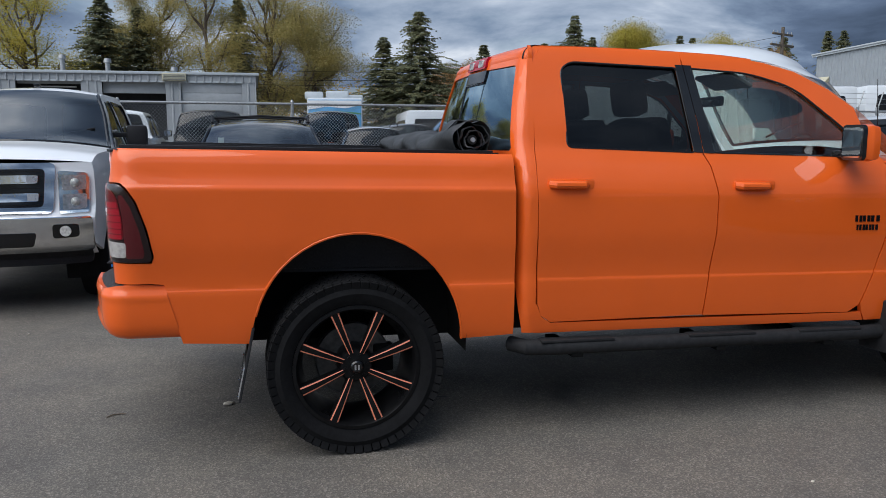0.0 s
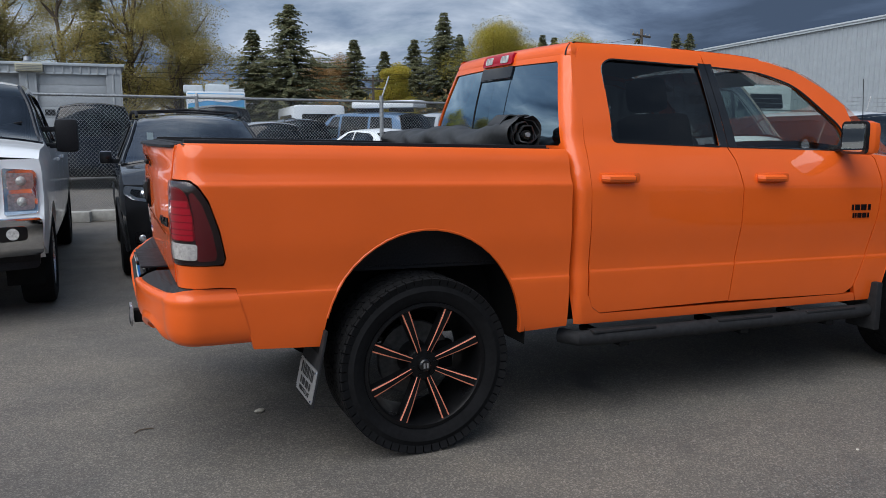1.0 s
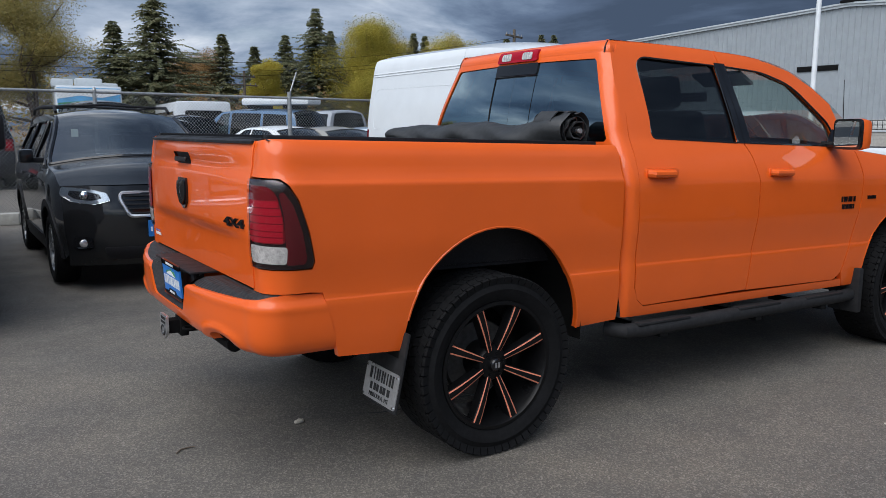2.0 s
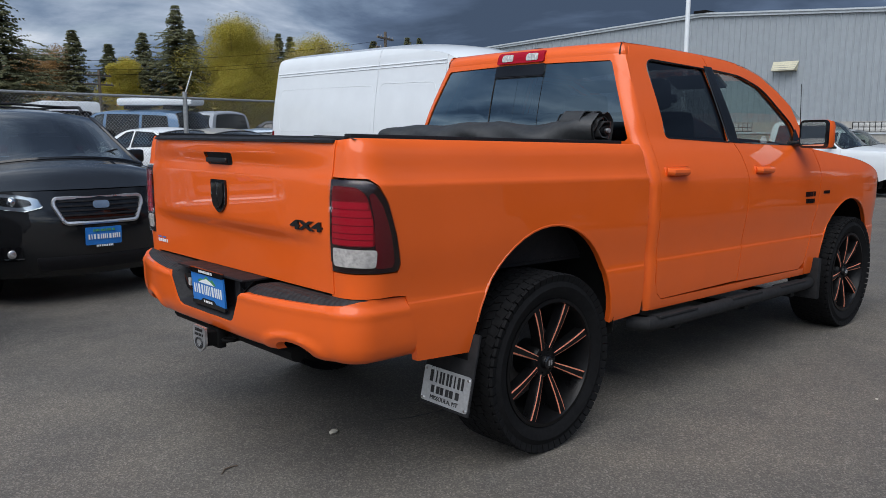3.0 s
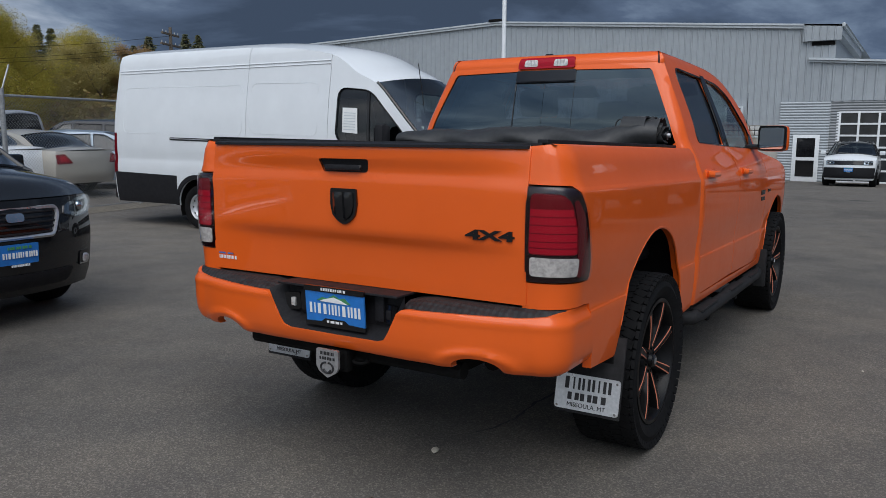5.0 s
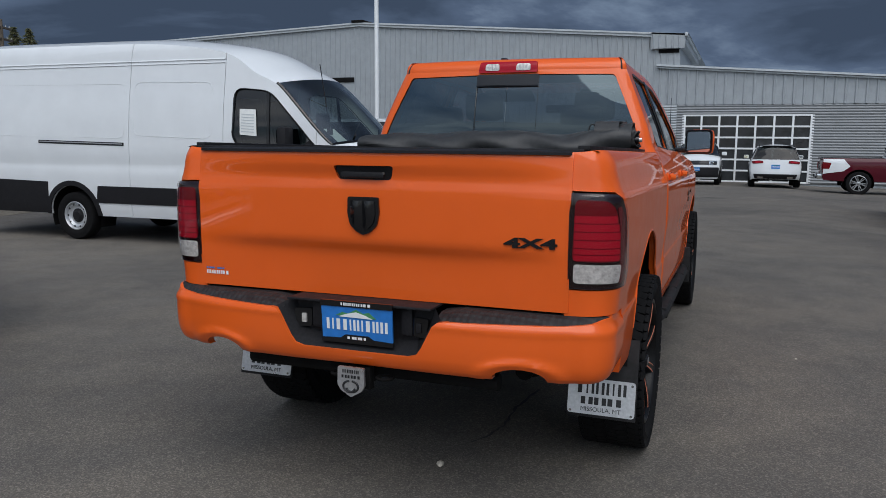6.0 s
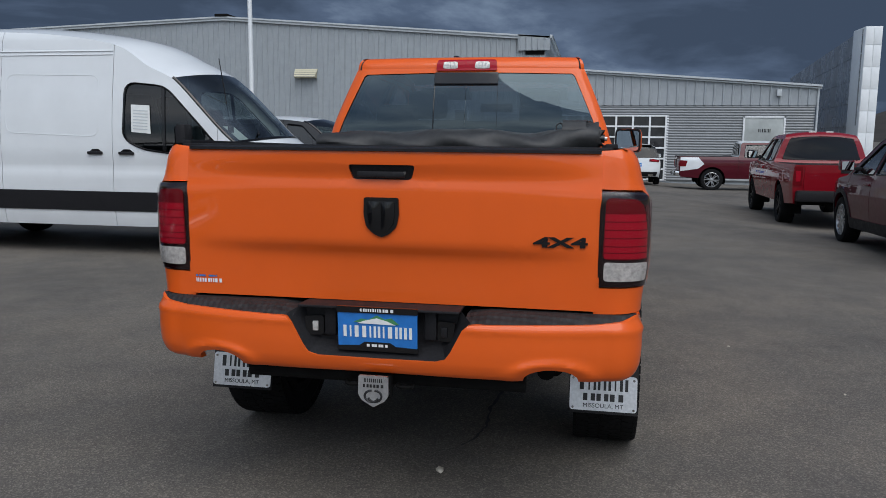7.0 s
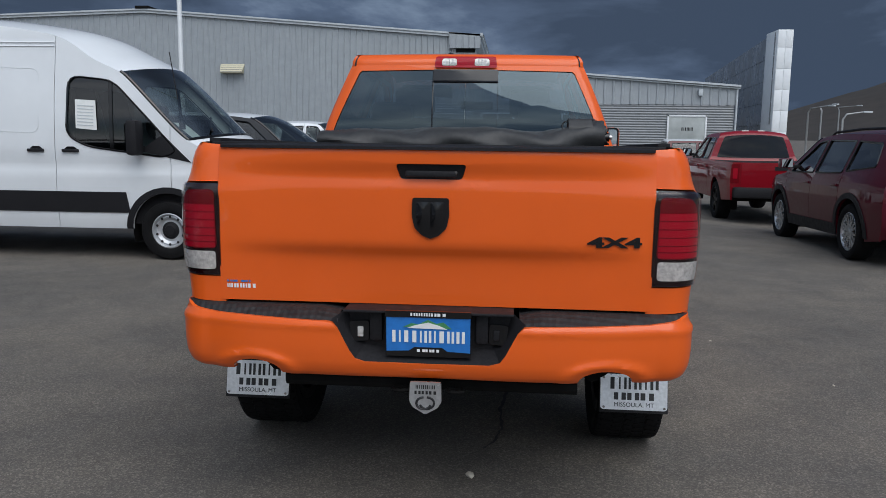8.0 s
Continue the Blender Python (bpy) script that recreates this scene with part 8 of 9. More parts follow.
    for sg in (-1, 1):
        c.p("wiper", tube([(3.62, sg * 0.30 - 0.25, 1.455), (3.46, sg * 0.30 + 0.10, 1.535), (3.35, sg * 0.30 + 0.4, 1.60)], 0.011, 5), "black_plastic")
    return c.ob


def build_black_crossover(m):
    s = suv_spec(wb=2.64, fo=0.95, ro=1.02, H=1.735, hw=0.885, hood=1.15, belt=1.13, r=0.35, paint_="black_paint", glass_f="glass_mid", step=0.07)
    s["mirror"] = (1.95, 1.225, 0.070, 0.072, "black_paint")
    c = Car("suv", "black compact crossover with chrome grille and roof rails, parked", "car", m, s)
    nose_dress(c, [(0.45, 0.86), (0.58, 0.825), (0.76, 0.85), (0.84, 0.91), (0.82, 0.985), (0.62, 0.965), (0.48, 0.93)], [(-0.30, 0.715), (0.30, 0.715), (0.375, 0.875), (0.36, 0.925), (-0.36, 0.925), (-0.375, 0.875)], "steel", 5, 0.595, (0.68, 0.47, 0.075, 0.06), 0.018)
    c.patch("badge", [(-0.07, 0.835), (0.07, 0.835), (0.07, 0.90), (-0.07, 0.90)], c.on_nose(0.03), "chrome", label="chrome oval badge", r=0.034, thick=0.014)
    c.patch("lower_grille", [(-0.48, 0.31), (0.48, 0.31), (0.52, 0.43), (-0.52, 0.43)], c.on_nose(0.008), "black_plastic", r=0.03)
    for sg in (-1, 1):
        c.patch("fog_trim", [(sg * 0.60, 0.425), (sg * 0.72, 0.42), (sg * 0.735, 0.432), (sg * 0.60, 0.435)], c.on_nose(0.02), "chrome")
        c.p("wiper", tube([(2.70, sg * 0.3 - 0.2, 1.185), (2.52, sg * 0.3 + 0.1, 1.27), (2.42, sg * 0.3 + 0.3, 1.31)], 0.010, 5), "black_plastic")
    roof_rails(c, -0.55, 1.50, 1.735, 0.60)
    for x in (-0.1, 0.95):
        c.p("cross_bar", tube([(x, -0.61, 1.755), (x, 0, 1.785), (x, 0.61, 1.755)], 0.014, 6), "black_plastic")
    c.p("window_sticker", solid(1.93, 1.935, -0.52, -0.45, 1.42, 1.50, 0.0, Matrix.Translation((0, 0, 0))), "paper")
    return c.ob


def build_van(m):
    wb, xf, xr, H, hw = 3.93, 4.99, -2.02, 2.72, 1.03
    s = dict(wb=wb, r=0.345, tw=0.22, hw=hw, paint="white", bottom=0.36, arch=0.44, belt=1.42, handle_z=1.17, handle_mat="black_plastic", step=0.08, track=0.975, wheel="steel", win_r=0.14,
             sec=[(0.3, 0.95), (0.5, 0.985), (0.80, 1.0), (0.98, 1.0), (1.08, 0.985), (1.25, 0.992), (1.45, 0.985), (1.9, 0.945), (2.2, 0.900), (2.28, 0.888), (2.5, 0.855), (2.64, 0.832), (2.72, 0.80), (2.80, 0.74)],
             plan=[(xr - 0.1, 0.97), (xr + 0.2, 0.995), (0, 1), (2.6, 1.0), (3.2, 0.985), (3.93, 0.968), (4.5, 0.92), (4.99, 0.82)],
             nose=[(0.34, xf - 0.12, xf - 0.34), (0.55, xf, xf - 0.26), (0.85, xf - 0.02, xf - 0.26), (1.12, xf - 0.12, xf - 0.34)],
             tail=[(0.42, xr + 0.0, xr + 0.06), (1.0, xr + 0.0, xr + 0.05), (2.2, xr + 0.05, xr + 0.09), (2.74, xr + 0.08, xr + 0.12)],
             top=[("hood", xf - 0.34, 1.12, xf - 0.12, 1.14, "white"), ("hood", xf - 0.5, 1.24, xf - 0.30, 1.30, "white"), ("windscreen", xf - 0.82, 1.40, xf - 0.50, 1.47, "glass_windscreen"),
                  ("roof", xf - 1.62, 2.17, xf - 1.34, 2.26, "white"), ("roof", xf - 1.92, 2.31, xf - 1.72, 2.45, "white"), ("roof", xf - 2.4, 2.58, xf - 2.3, 2.69, "white"), ("roof", 1.0, 2.75, 1.0, 2.87, "white"), ("roof", xr + 0.3, 2.77, xr + 0.3, 2.89, "white"), ("end", xr + 0.12, 2.74, xr + 0.08, 2.85, "white")],
             windows=[([(2.75, 1.44), (3.0, 1.31), (3.90, 1.20), (4.06, 1.27), (3.74, 1.62), (3.30, 2.07), (2.77, 2.12)], "glass_mid")],
             seams=[1.06, 2.61, 3.98], panels=["rear_body_side", "sliding_door_panel", "front_door", "front_fender"], clad=(0.55, 0.79, "black_plastic"), cabin=(2.4, 4.2), seats_x=(2.80,), seats=True,
             mirror=(3.62, 1.42, 0.10, 0.20, "black_plastic"), handles=False)
    c = Car("van", "white high-roof panel van with black lower trim, parked", "van", m, s)
    for sg in (-1, 1):
        pl = c.side(sg)
        # lower trim ahead of and behind the wheels, rail of the sliding door, handles, pressings
        c.patch("cladding", [(xr + 0.10, 0.37), (-0.46, 0.37), (-0.44, 0.83), (xr + 0.08, 0.86)], c.side(sg, 0.012), "black_plastic", thick=0.014)
        rail = c.patch("door_rail", [(-0.58, 1.385), (0.97, 1.355), (0.97, 1.40), (-0.58, 1.43)], c.side(sg, 0.006), "black_plastic", label="black sliding door rail", thick=0.01)
        c.patch("rail_slot", [(-0.56, 1.404), (0.95, 1.374), (0.95, 1.387), (-0.56, 1.417)], c.side(sg, 0.010), "steel", rail, thick=0.004)
        for x in (2.38, 2.80):
            y = sg * (c.S(x, 1.26) + 0.014)
            h = c.p("door_handle", solid(x - 0.10, x + 0.10, y - 0.014, y + 0.014, 1.245, 1.28, 0.01), "black_plastic", label="black door handle")
            c.patch("handle_cup", [(x - 0.08, 1.28), (x + 0.08, 1.28), (x + 0.04, 1.31), (x - 0.04, 1.31)], c.side(sg, 0.004), "gloss_black", h, r=0.01, thick=0.006)
        for a, b in ((-1.72, 0.98), (1.14, 2.42)):
            ring = rounded([(a, 1.50), (b, 1.46), (b, 2.20), (a, 2.22)], 0.12, 5)
            c.p("pressing", tube([pl(x, z, 0.001) for x, z in ring + ring[:1]], 0.005, 5), "white")
        c.p("roof_gutter", tube([pl(x, 2.50, -0.002) for x in np.linspace(xr + 0.15, 2.6, 14)], 0.012, 5), "white")
        c.p("roof_gutter", tube([pl(x, 2.455, -0.002) for x in np.linspace(xr + 0.15, 2.6, 14)], 0.009, 5), "white")
        c.patch("tail_lamp", [(xr + 0.055, 0.84), (xr + 0.13, 0.84), (xr + 0.13, 1.50), (xr + 0.075, 1.50)], c.side(sg, 0.01), "lens_red", label="tall red tail lamp", thick=0.02, step=0.05)
        c.patch("window_divider", [(3.27, 1.28), (3.31, 1.28), (3.29, 2.06), (3.25, 2.08)], c.side(sg, 0.002), "gloss_black", thick=0.02)
        c.patch("mirror_sail", [(3.62, 1.27), (4.22, 1.14), (3.90, 1.46)], c.side(sg, 0.006), "black_plastic", thick=0.02)
        note = c.patch("window_paper", [(2.87, 1.52), (3.12, 1.50), (3.10, 1.84), (2.86, 1.85)], c.side(sg, 0.004), "paper", label="white price sheet on the window", thick=0.004)
        for k in range(7):
            z = 1.555 + 0.037 * k
            c.patch("printed_line", [(2.89, z), (3.08, z - 0.01), (3.08, z), (2.89, z + 0.01)], c.side(sg, 0.007), "wall_trim", note, thick=0.002)
        c.p("wiper", tube([(4.36, sg * 0.35 - 0.3, 1.50), (4.22, sg * 0.35, 1.58), (4.09, sg * 0.35 + 0.35, 1.67)], 0.012, 5), "black_plastic")
    c.p("dash_paper", grid(2, 2, lambda a, b: Vector((3.84 + 0.28 * a, -0.55 + 0.3 * b, 1.60 - 0.22 * a))), "paper")
    c.p("antenna", tube([(3.97, -0.60, 1.58), (3.85, -0.62, 2.42)], 0.006, 5), "black_plastic")
    c.p("rear_bumper", solid(xr - 0.08, xr + 0.10, -0.95, 0.95, 0.40, 0.62, 0.04), "black_plastic")
    nose_dress(c, [(0.52, 0.80), (0.80, 0.84), (0.86, 1.06), (0.70, 1.04), (0.54, 0.92)], [(-0.42, 0.62), (0.42, 0.62), (0.48, 0.92), (-0.48, 0.92)], "chrome", 4)
    c.p("antenna_base", solid(3.94, 4.0, -0.63, -0.57, 1.52, 1.60, 0.01), "black_plastic")
    return c.ob


def build_compact_crossover(m, label, paint_, plate=None, group=""):
    s = suv_spec(wb=2.71, fo=0.90, ro=0.99, H=1.66, hw=0.94, hood=1.04, belt=1.05, r=0.355, paint_=paint_, glass_f="glass_dark", spokes=8, group=group)
    s["trim"] = "gloss_black"
    c = Car("suv", label, "car", m, s)
    tail_dress(c, [(0.44, 0.93), (0.82, 0.90), (0.85, 1.00), (0.60, 1.03), (0.45, 1.02)], plate)
    c.patch("rear_cladding", [(-0.72, 0.34), (0.72, 0.34), (0.78, 0.52), (-0.78, 0.52)], c.on_tail(0.01), "black_plastic", r=0.04)
    for sg in (-1, 1):
        c.patch("exhaust_tip", [(sg * 0.42, 0.36), (sg * 0.62, 0.36), (sg * 0.62, 0.42), (sg * 0.42, 0.42)], c.on_tail(0.02), "chrome", r=0.02)
    nose_dress(c, [(0.46, 0.74), (0.80, 0.78), (0.84, 0.86), (0.50, 0.84)], [(-0.36, 0.52), (0.36, 0.52), (0.42, 0.80), (-0.42, 0.80)], "chrome", 4)
    roof_rails(c, -0.55, 1.55, 1.615, 0.61)
    c.p("roof_spoiler", solid(-0.74, -0.52, -0.55, 0.55, 1.565, 1.60, 0.015), "gloss_black")
    return c.ob


def build_red_pickup(m):
    s = pickup_spec(wb=3.22, fo=0.90, ro=1.22, H=1.80, hw=0.93, hood=1.14, belt=1.17, cab_rear=0.78, rail=1.16, paint_="red_paint", glass="glass_dark", bottom=0.42, r=0.385, wheel="dark")
    c = Car("pickup_truck", "red crew-cab pickup truck seen from behind, parked on the lot", "pickup truck", m, s)
    tail_dress(c, [(0.74, 0.78), (0.885, 0.78), (0.885, 1.13), (0.74, 1.13)])
    c.patch("tailgate", [(-0.71, 0.70), (0.71, 0.70), (0.71, 1.15), (-0.71, 1.15)], c.on_tail(0.012), "red_paint", label="red tailgate", r=0.02)
    c.patch("gate_handle", [(-0.12, 1.02), (0.12, 1.02), (0.12, 1.09), (-0.12, 1.09)], c.on_tail(0.02), "black_plastic", r=0.015)
    c.patch("badge", [(-0.10, 0.885), (0.10, 0.885), (0.10, 0.955), (-0.10, 0.955)], c.on_tail(0.022), "chrome", label="bright oval badge", r=0.034)
    c.p("rear_bumper", solid(-1.30, -1.08, -0.84, 0.84, 0.50, 0.70, 0.04), "black_plastic", label="black rear bumper")
    c.p("tow_hitch", solid(-1.34, -1.1, -0.04, 0.04, 0.44, 0.52, 0.01), "under")
    for sg in (-1, 1):
        c.p("roof_lamp", solid(0.92, 0.97, sg * 0.16 - 0.07, sg * 0.16 + 0.07, 1.765, 1.80, 0.008), "lens_white")
    return c.ob


# ---- parked vehicles ----
def parked(x, y, heading, dz=0.0):
    h = radians(heading)
    fall = ground_height(x, y) - ground_height(x + 3 * math.cos(h), y + 3 * math.sin(h))
    return pose(x, y, ground_height(x, y) + dz, 0, math.degrees(math.atan2(fall, 3)), heading)


build_heavy_pickup(parked(-2.72, 7.46, -90), "pearl white heavy-duty pickup truck with a chrome grille, parked")
build_black_crossover(parked(-0.345, 7.33, -90))
build_van(parked(5.84, 7.61, -90))
build_compact_crossover(parked(6.22, -5.43, -1), "dark red compact crossover with bright alloy wheels", "maroon")
build_red_pickup(parked(12.3, -5.30, -2))
build_heavy_pickup(parked(30.4, 11.4, -90), "silver heavy-duty pickup truck parked near the long building", paint_="silver")
build_compact_crossover(parked(29.4, -2.62, 0), "white compact crossover parked before the glazed door", "white", 0.80)


def build_boxy_crossover(m):
    s = suv_spec(wb=2.67, fo=0.86, ro=0.86, H=1.78, hw=0.94, hood=1.16, belt=1.16, r=0.37, paint_="white", roof_mat="black_paint", wheel="dark")
    c = Car("suv", "white boxy crossover with a black roof facing the lot", "car", m, s)
    nose_dress(c, [(0.50, 0.84), (0.80, 0.84), (0.80, 0.96), (0.50, 0.96)], [(-0.80, 0.82), (0.80, 0.82), (0.80, 0.98), (-0.80, 0.98)], None, 2, 0.64)
    c.patch("lower_grille", [(-0.86, 0.32), (0.86, 0.32), (0.88, 0.72), (-0.88, 0.72)], c.on_nose(0.01), "black_plastic", r=0.04)
    roof_rails(c, -0.4, 1.6, 1.72, 0.60)


def build_two_tone(m):
    s = pickup_spec(wb=3.69, fo=0.97, ro=1.25, H=1.92, hw=1.0, hood=1.28, belt=1.26, r=0.42, cab_rear=0.95, rail=1.30, paint_="maroon", roof_mat="white", bottom=0.48, wheel="alloy", spokes=6)
    s["panel_mats"] = {3: "white"}
    c = Car("pickup_truck", "maroon and white two-tone pickup truck standing side-on", "pickup truck", m, s)
    tail_dress(c, [(0.72, 0.86), (0.93, 0.86), (0.93, 1.16), (0.72, 1.16)])
    c.p("rear_bumper", solid(-1.36, -1.16, -0.88, 0.88, 0.55, 0.74, 0.04), "chrome")
    for sg in (-1, 1):
        # white wedges of the two-tone wrap on the bed and the front door
        c.patch("white_wedge", [(-1.18, 0.74), (-0.52, 0.84), (-0.30, 1.02), (-0.52, 1.27), (-1.18, 1.27)], c.side(sg, 0.004), "white", thick=0.006)
        c.patch("wedge_lamp", [(-1.19, 0.92), (-0.98, 0.92), (-0.92, 1.14), (-1.19, 1.16)], c.side(sg, 0.010), "lens_red", thick=0.008)
        c.patch("white_wedge", [(2.62, 0.56), (3.16, 0.56), (3.20, 1.22), (1.98, 1.24)], c.side(sg, 0.004), "white", thick=0.006)


build_boxy_crossover(parked(33.3, 0.32, 180))
build_two_tone(parked(28.6, -5.35, -90))

# beside and beyond the van
# the white roof colour stands in for the bright reflection on a dark roof
s_ = suv_spec(wb=2.85, fo=0.90, ro=1.0, H=1.82, hw=0.95, hood=1.14, belt=1.14, paint_="black_paint", roof_mat="white")
Car("suv", "black crossover beside the van, its roof whitened for sheen", "car", parked(9.1, 5.75, -90), s_)
Car("pickup_truck", "white extended-cab pickup truck near the long building", "pickup truck", parked(19.2, 7.4, -90), pickup_spec(paint_="white", r=0.40, H=1.96, hw=0.99))

# behind the fence
yard = "cars behind the fence"
c_ = Car("suv", "dark navy full-size wagon behind the chain-link fence", "car", parked(-1.48, 17.1, 90), suv_spec(wb=2.95, fo=0.95, ro=1.15, H=2.06, hw=1.0, hood=1.2, belt=1.22, r=0.40, paint_="navy", group=yard))
tail_dress(c_, [(0.74, 0.86), (0.92, 0.86), (0.92, 1.12), (0.74, 1.12)])
c_ = Car("pickup_truck", "white pickup truck behind the chain-link fence", "pickup truck", parked(-3.95, 16.5, 88), pickup_spec(paint_="white", H=2.06, hw=0.98, rail=1.30, belt=1.30, hood=1.25, group=yard))
tail_dress(c_, [(0.76, 0.85), (0.93, 0.85), (0.93, 1.24), (0.76, 1.24)])
c_ = Car("suv", "dark grey wagon behind the chain-link fence", "car", parked(1.80, 19.1, 90), suv_spec(wb=2.9, H=2.10, hw=0.97, belt=1.15, hood=1.15, r=0.39, paint_="grey_paint", group=yard))
tail_dress(c_, [(0.74, 0.86), (0.90, 0.86), (0.90, 1.12), (0.74, 1.12)])
c_ = Car("suv", "blue crossover with a pale roof behind the fence", "car", parked(2.62, 16.2, 86), suv_spec(wb=2.7, H=1.62, hw=0.93, paint_="blue_paint", roof_mat="silver", group=yard))
tail_dress(c_, [(0.66, 0.84), (0.86, 0.84), (0.86, 1.04), (0.66, 1.04)])
roof_rails(c_, -0.5, 1.5, 1.66, 0.62)
c_ = Car("sedan", "pearl white sedan with red tail lamps behind the fence", "car", parked(5.9, 15.05, 106), sedan_spec(paint_="silver_white", group=yard))
tail_dress(c_, [(0.52, 0.72), (0.82, 0.70), (0.84, 0.90), (0.66, 0.92)])
c_ = Car("sedan", "silver-blue sedan standing behind the fence", "car", parked(7.6, 16.5, -30), sedan_spec(paint_="silver_blue", group=yard))
tail_dress(c_, [(0.52, 0.72), (0.82, 0.70), (0.84, 0.90), (0.66, 0.92)])
c_ = Car("sedan", "champagne sedan seen from behind in the yard", "car", parked(7.1, 14.75, 100), sedan_spec(paint_="champagne", group=yard))
tail_dress(c_, [(0.52, 0.72), (0.82, 0.70), (0.84, 0.90), (0.66, 0.92)])
c_ = Car("suv", "steel-blue wagon with a long white roof box behind the fence", "car", parked(7.15, 19.2, 122), suv_spec(wb=2.9, ro=1.1, H=1.96, hw=0.96, belt=1.14, hood=1.12, r=0.38, paint_="blue_paint", glass_f="glass_mid", group=yard))
c_.p("roof_box", solid(-1.0, 1.5, -0.36, 0.36, 2.06, 2.30, 0.10), "white", label="long white roof box")
c_.p("roof_bar", solid(-0.3, -0.24, -0.6, 0.6, 1.95, 2.07, 0.01), "black_plastic")
c_.p("roof_bar", solid(1.0, 1.06, -0.6, 0.6, 1.95, 2.07, 0.01), "black_plastic")
c_ = Car("pickup_truck", "silver pickup truck with a capped bed behind the fence", "pickup truck", parked(10.15, 19.7, 108), pickup_spec(paint_="silver", H=2.0, hw=0.97, rail=1.28, belt=1.28, hood=1.22, group=yard))
tail_dress(c_, [(0.76, 0.85), (0.91, 0.85), (0.91, 1.2), (0.76, 1.2)])
for x, y, a, p_ in ((-7.2, 16.0, 90, "grey_paint"), (-9.9, 16.2, 90, "red_paint"), (12.6, 19.5, 120, "navy"), (15.2, 20.5, 118, "white"), (4.4, 20.5, 92, "grey_paint"), (18.5, 22.5, 110, "silver")):
    Car("suv", {"grey_paint": "dark grey", "red_paint": "dark red", "navy": "navy blue", "white": "white", "silver": "silver"}[p_] + " wagon parked in the fenced yard", "car", parked(x, y, a), suv_spec(H=1.76, hw=0.94, paint_=p_, belt=1.10, hood=1.10, group=yard))


def build_bus(m, L, W_, H, label, glazed=True):
    b = thing("shuttle_bus", m, label, "van")
    part("body", solid(0, L, -W_ / 2, W_ / 2, 0.55, H, 0.16), M["white"], b)
    part("rear_window", panel(rounded([(-W_ * 0.36, H - 0.85), (W_ * 0.36, H - 0.85), (W_ * 0.33, H - 0.32), (-W_ * 0.33, H - 0.32)], 0.08), lambda y, z, d: Vector((-0.006 + d, y, z)), step=0.4, thick=0.01), M["gloss_black"], b)
    for sg in (-1, 1):
        if glazed:
            part("side_window", panel(rounded([(0.5, H - 1.0), (L - 0.7, H - 1.0), (L - 0.9, H - 0.35), (0.5, H - 0.35)], 0.08), lambda x, z, d: Vector((x, sg * (W_ / 2 + 0.006 - d), z)), step=0.5, thick=0.01), M["gloss_black"], b)
        part("tail_lamp", solid(-0.02, 0.02, sg * W_ * 0.44 - 0.06, sg * W_ * 0.44 + 0.06, 1.0, 1.4, 0.01), M["lens_red"], b)
        for x in (1.0, L - 1.0):
            w = road_wheel(b, pose(x, sg * (W_ / 2 - 0.14), 0.37, 0, 0, 0 if sg < 0 else 180), 0.37, 0.24, "steel")
    part("floor", solid(0.2, L - 0.2, -W_ * 0.42, W_ * 0.42, 0.4, 0.6), M["under"], b)
    return b


build_bus(parked(6.0, 24.0, 84), 5.4, 1.9, 2.3, "white shuttle van with a dark rear window in the yard")
build_bus(parked(17.2, 17.4, 70), 7.2, 2.4, 3.0, "white box-bodied camper behind the barbed-wire fence", False)
build_bus(parked(20.6, 17.6, 72), 7.0, 2.4, 3.25, "tall white camper behind the barbed-wire fence", False)


def build_blue_trailer(m):
    t = thing("camper_trailer", m, "camper trailer with a blue picture side and roof units", "trailer")
    part("body", solid(-1.05, 1.05, 0, 5.5, 0.6, 2.95, 0.08), M["white"], t)
    sky = part("picture_panel", solid(-1.0, 1.0, -0.02, 0.0, 1.3, 2.88, 0.004), M["picture_blue"], t, "sky-blue picture panel")
    part("picture_band", panel([(-1.0, 2.5), (-0.3, 2.62), (0.4, 2.55), (1.0, 2.68), (1.0, 2.85), (-1.0, 2.85)], lambda x, z, d: Vector((x, -0.028 + d, z)), step=0.5, thick=0.006), M["plate_white"], sky)
    part("picture_band", panel([(-1.0, 2.3), (0.0, 2.40), (1.0, 2.32), (1.0, 2.38), (0.0, 2.46), (-1.0, 2.36)], lambda x, z, d: Vector((x, -0.028 + d, z)), step=0.5, thick=0.006), M["green_print"], sky)
    for x, y, w, h in ((-0.8, 0.6, 0.35, 0.28), (0.1, 1.5, 0.45, 0.36), (0.75, 2.4, 0.4, 0.25)):
        part("roof_unit", solid(x - w, x + w, y, y + 0.8, 2.93, 2.93 + h, 0.06), M["wall_trim"], t)
    part("chassis", solid(-0.8, 0.8, 0.2, 5.3, 0.40, 0.62), M["under"], t)
    for sg in (-1, 1):
        road_wheel(t, pose(sg * 0.85, 3.0, 0.34, 0, 0, 90 if sg > 0 else -90), 0.34, 0.22, "steel")


build_blue_trailer(pose(2.65, 26.0, 0, 0, 0, -6))

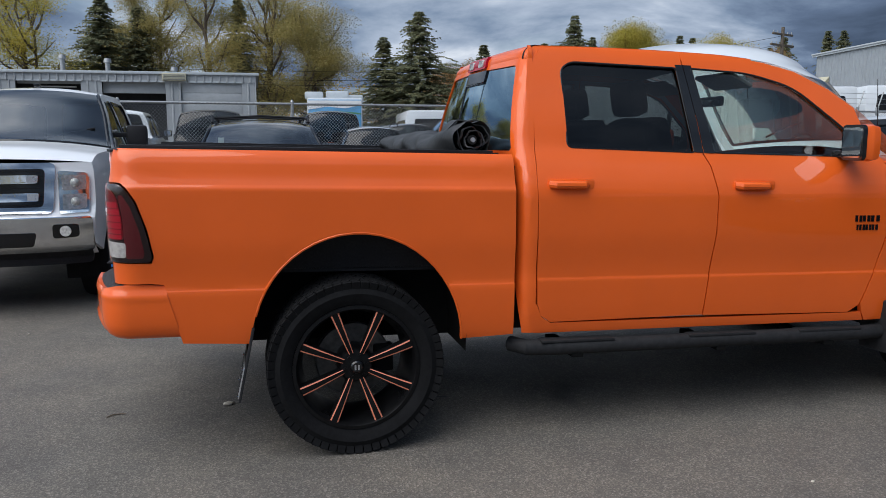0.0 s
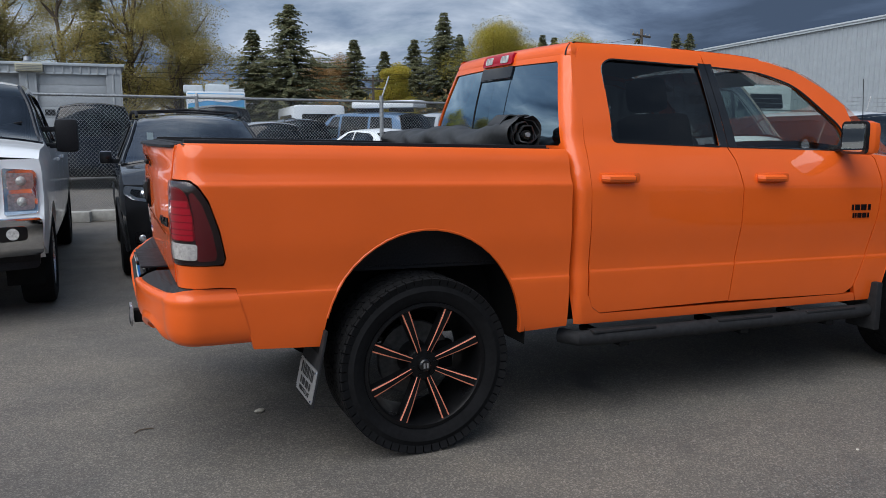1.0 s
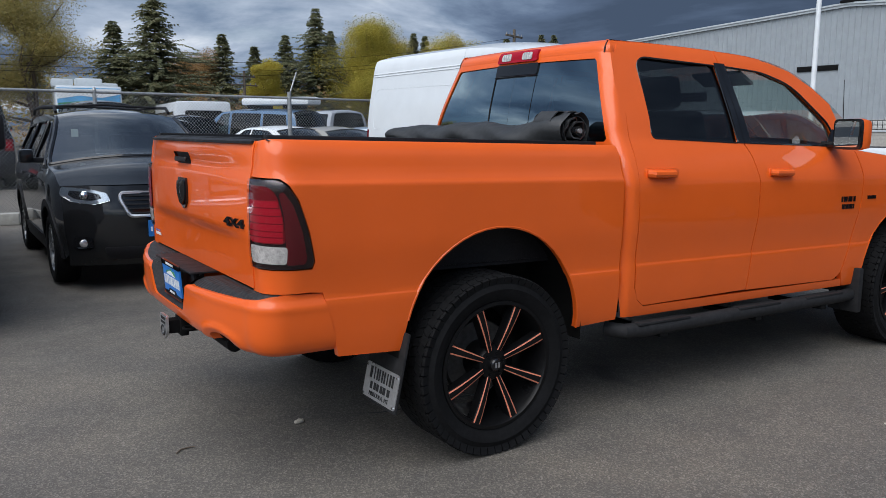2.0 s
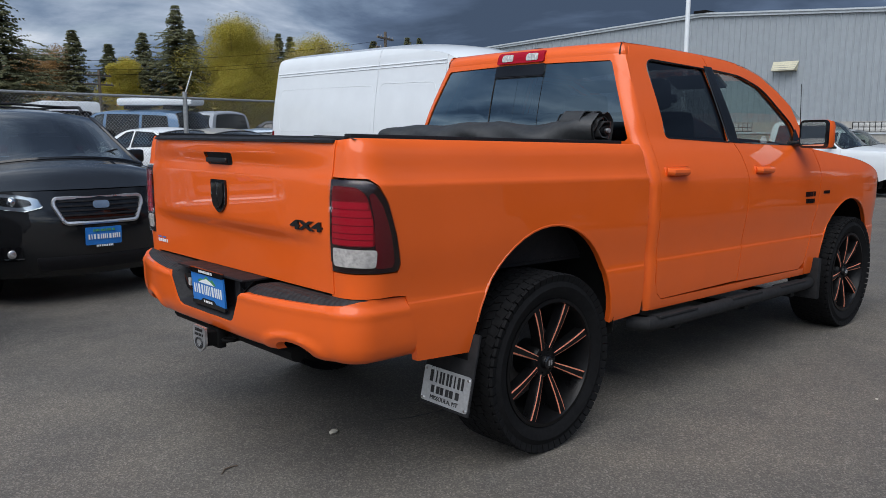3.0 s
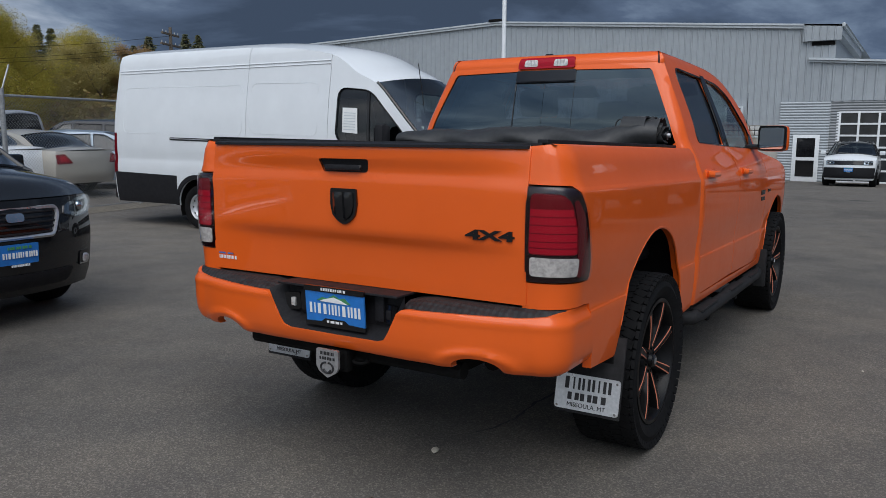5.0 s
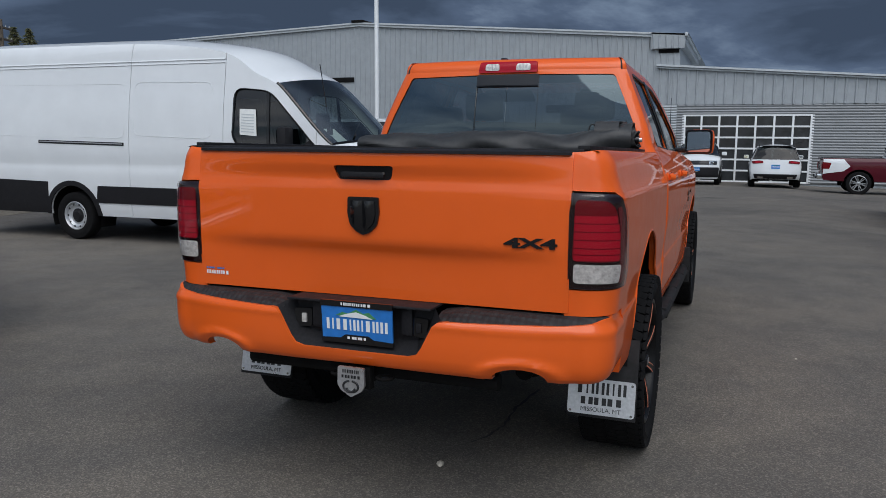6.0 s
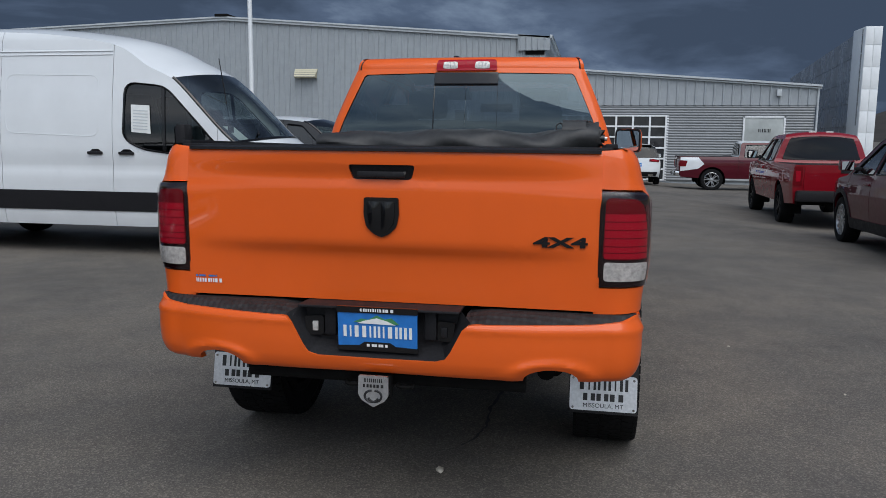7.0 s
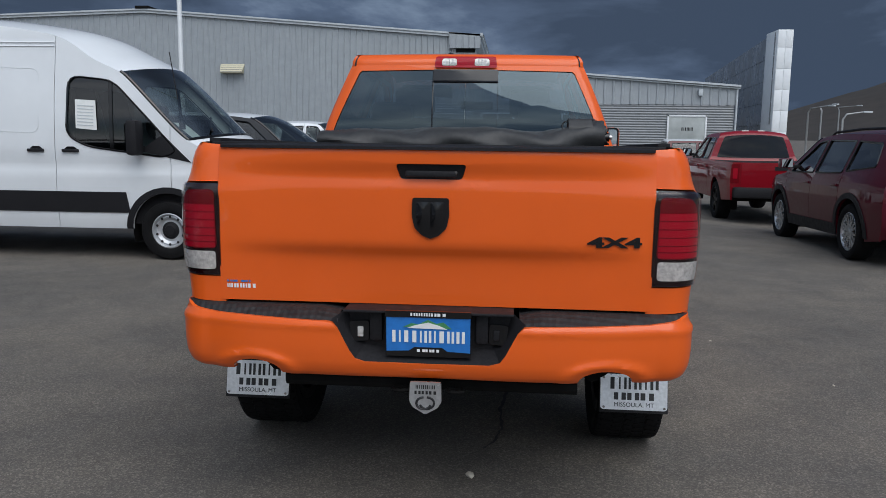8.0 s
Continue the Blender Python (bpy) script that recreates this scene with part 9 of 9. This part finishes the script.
# ---- small things on the asphalt ----
def build_pebble(x, y, r, turn):
    bm = bmesh.new()
    bmesh.ops.create_icosphere(bm, subdivisions=2, radius=r, matrix=Matrix.Diagonal((1.3, 0.9, 0.55, 1)))
    rng = random.Random(int(x * 100))
    for v in bm.verts:
        v.co *= 1 + rng.uniform(-0.14, 0.14)
    p = tagged(part("pebble", bm, M["stone"]), "small pale pebble on the asphalt", "stone", "pebbles on the asphalt")
    p.matrix_basis = pose(x, y, r * 0.4, 0, 0, turn)


build_pebble(-0.646, -0.137, 0.022, 20)
for k, (x, y) in enumerate(((0.9, -2.3), (-2.2, 1.9), (-1.6, -1.9), (1.9, -1.8))):
    build_pebble(x, y, 0.008, 70 * k)
twig = tube([(-0.045, 0, 0.004), (-0.01, 0.012, 0.008), (0.03, 0.004, 0.006), (0.055, -0.012, 0.005)], [0.003, 0.004, 0.004, 0.002], 6)
tagged(part("twig", twig, M["bark"]), "small dark twig on the asphalt", "twig").matrix_basis = pose(-1.245, -0.181, 0, 0, 0, 25)


def build_crack(points, width, seed):
    """A thin dark tar line with an uneven edge, a little proud of the asphalt."""
    rng = random.Random(seed)
    bm = bmesh.new()
    rows = []
    pts = [Vector((*p, 0.004)) for p in points]
    dense = []
    for a, b in zip(pts, pts[1:]):
        for k in range(7):
            dense.append(a.lerp(b, k / 7) + Vector((rng.uniform(-1, 1), rng.uniform(-1, 1), 0)) * 0.006)
    for i, p in enumerate(dense):
        d = (dense[min(i + 1, len(dense) - 1)] - dense[max(i - 1, 0)]).normalized()
        n = Vector((-d.y, d.x, 0)) * width * rng.uniform(0.4, 1.3) * (1 - 0.7 * i / len(dense))
        rows.append((bm.verts.new(p - n), bm.verts.new(p + n)))
    for (a, b), (c, d) in zip(rows, rows[1:]):
        bm.faces.new((a, b, d, c))
    tagged(part("tar_crack", bm, M["crack"]), "dark tar line in the asphalt", "crack", kind="structure")


build_crack([(0.6, -0.30), (0.25, -0.26), (-0.05, -0.27), (-0.22, -0.24), (-0.36, -0.17)], 0.012, 4)
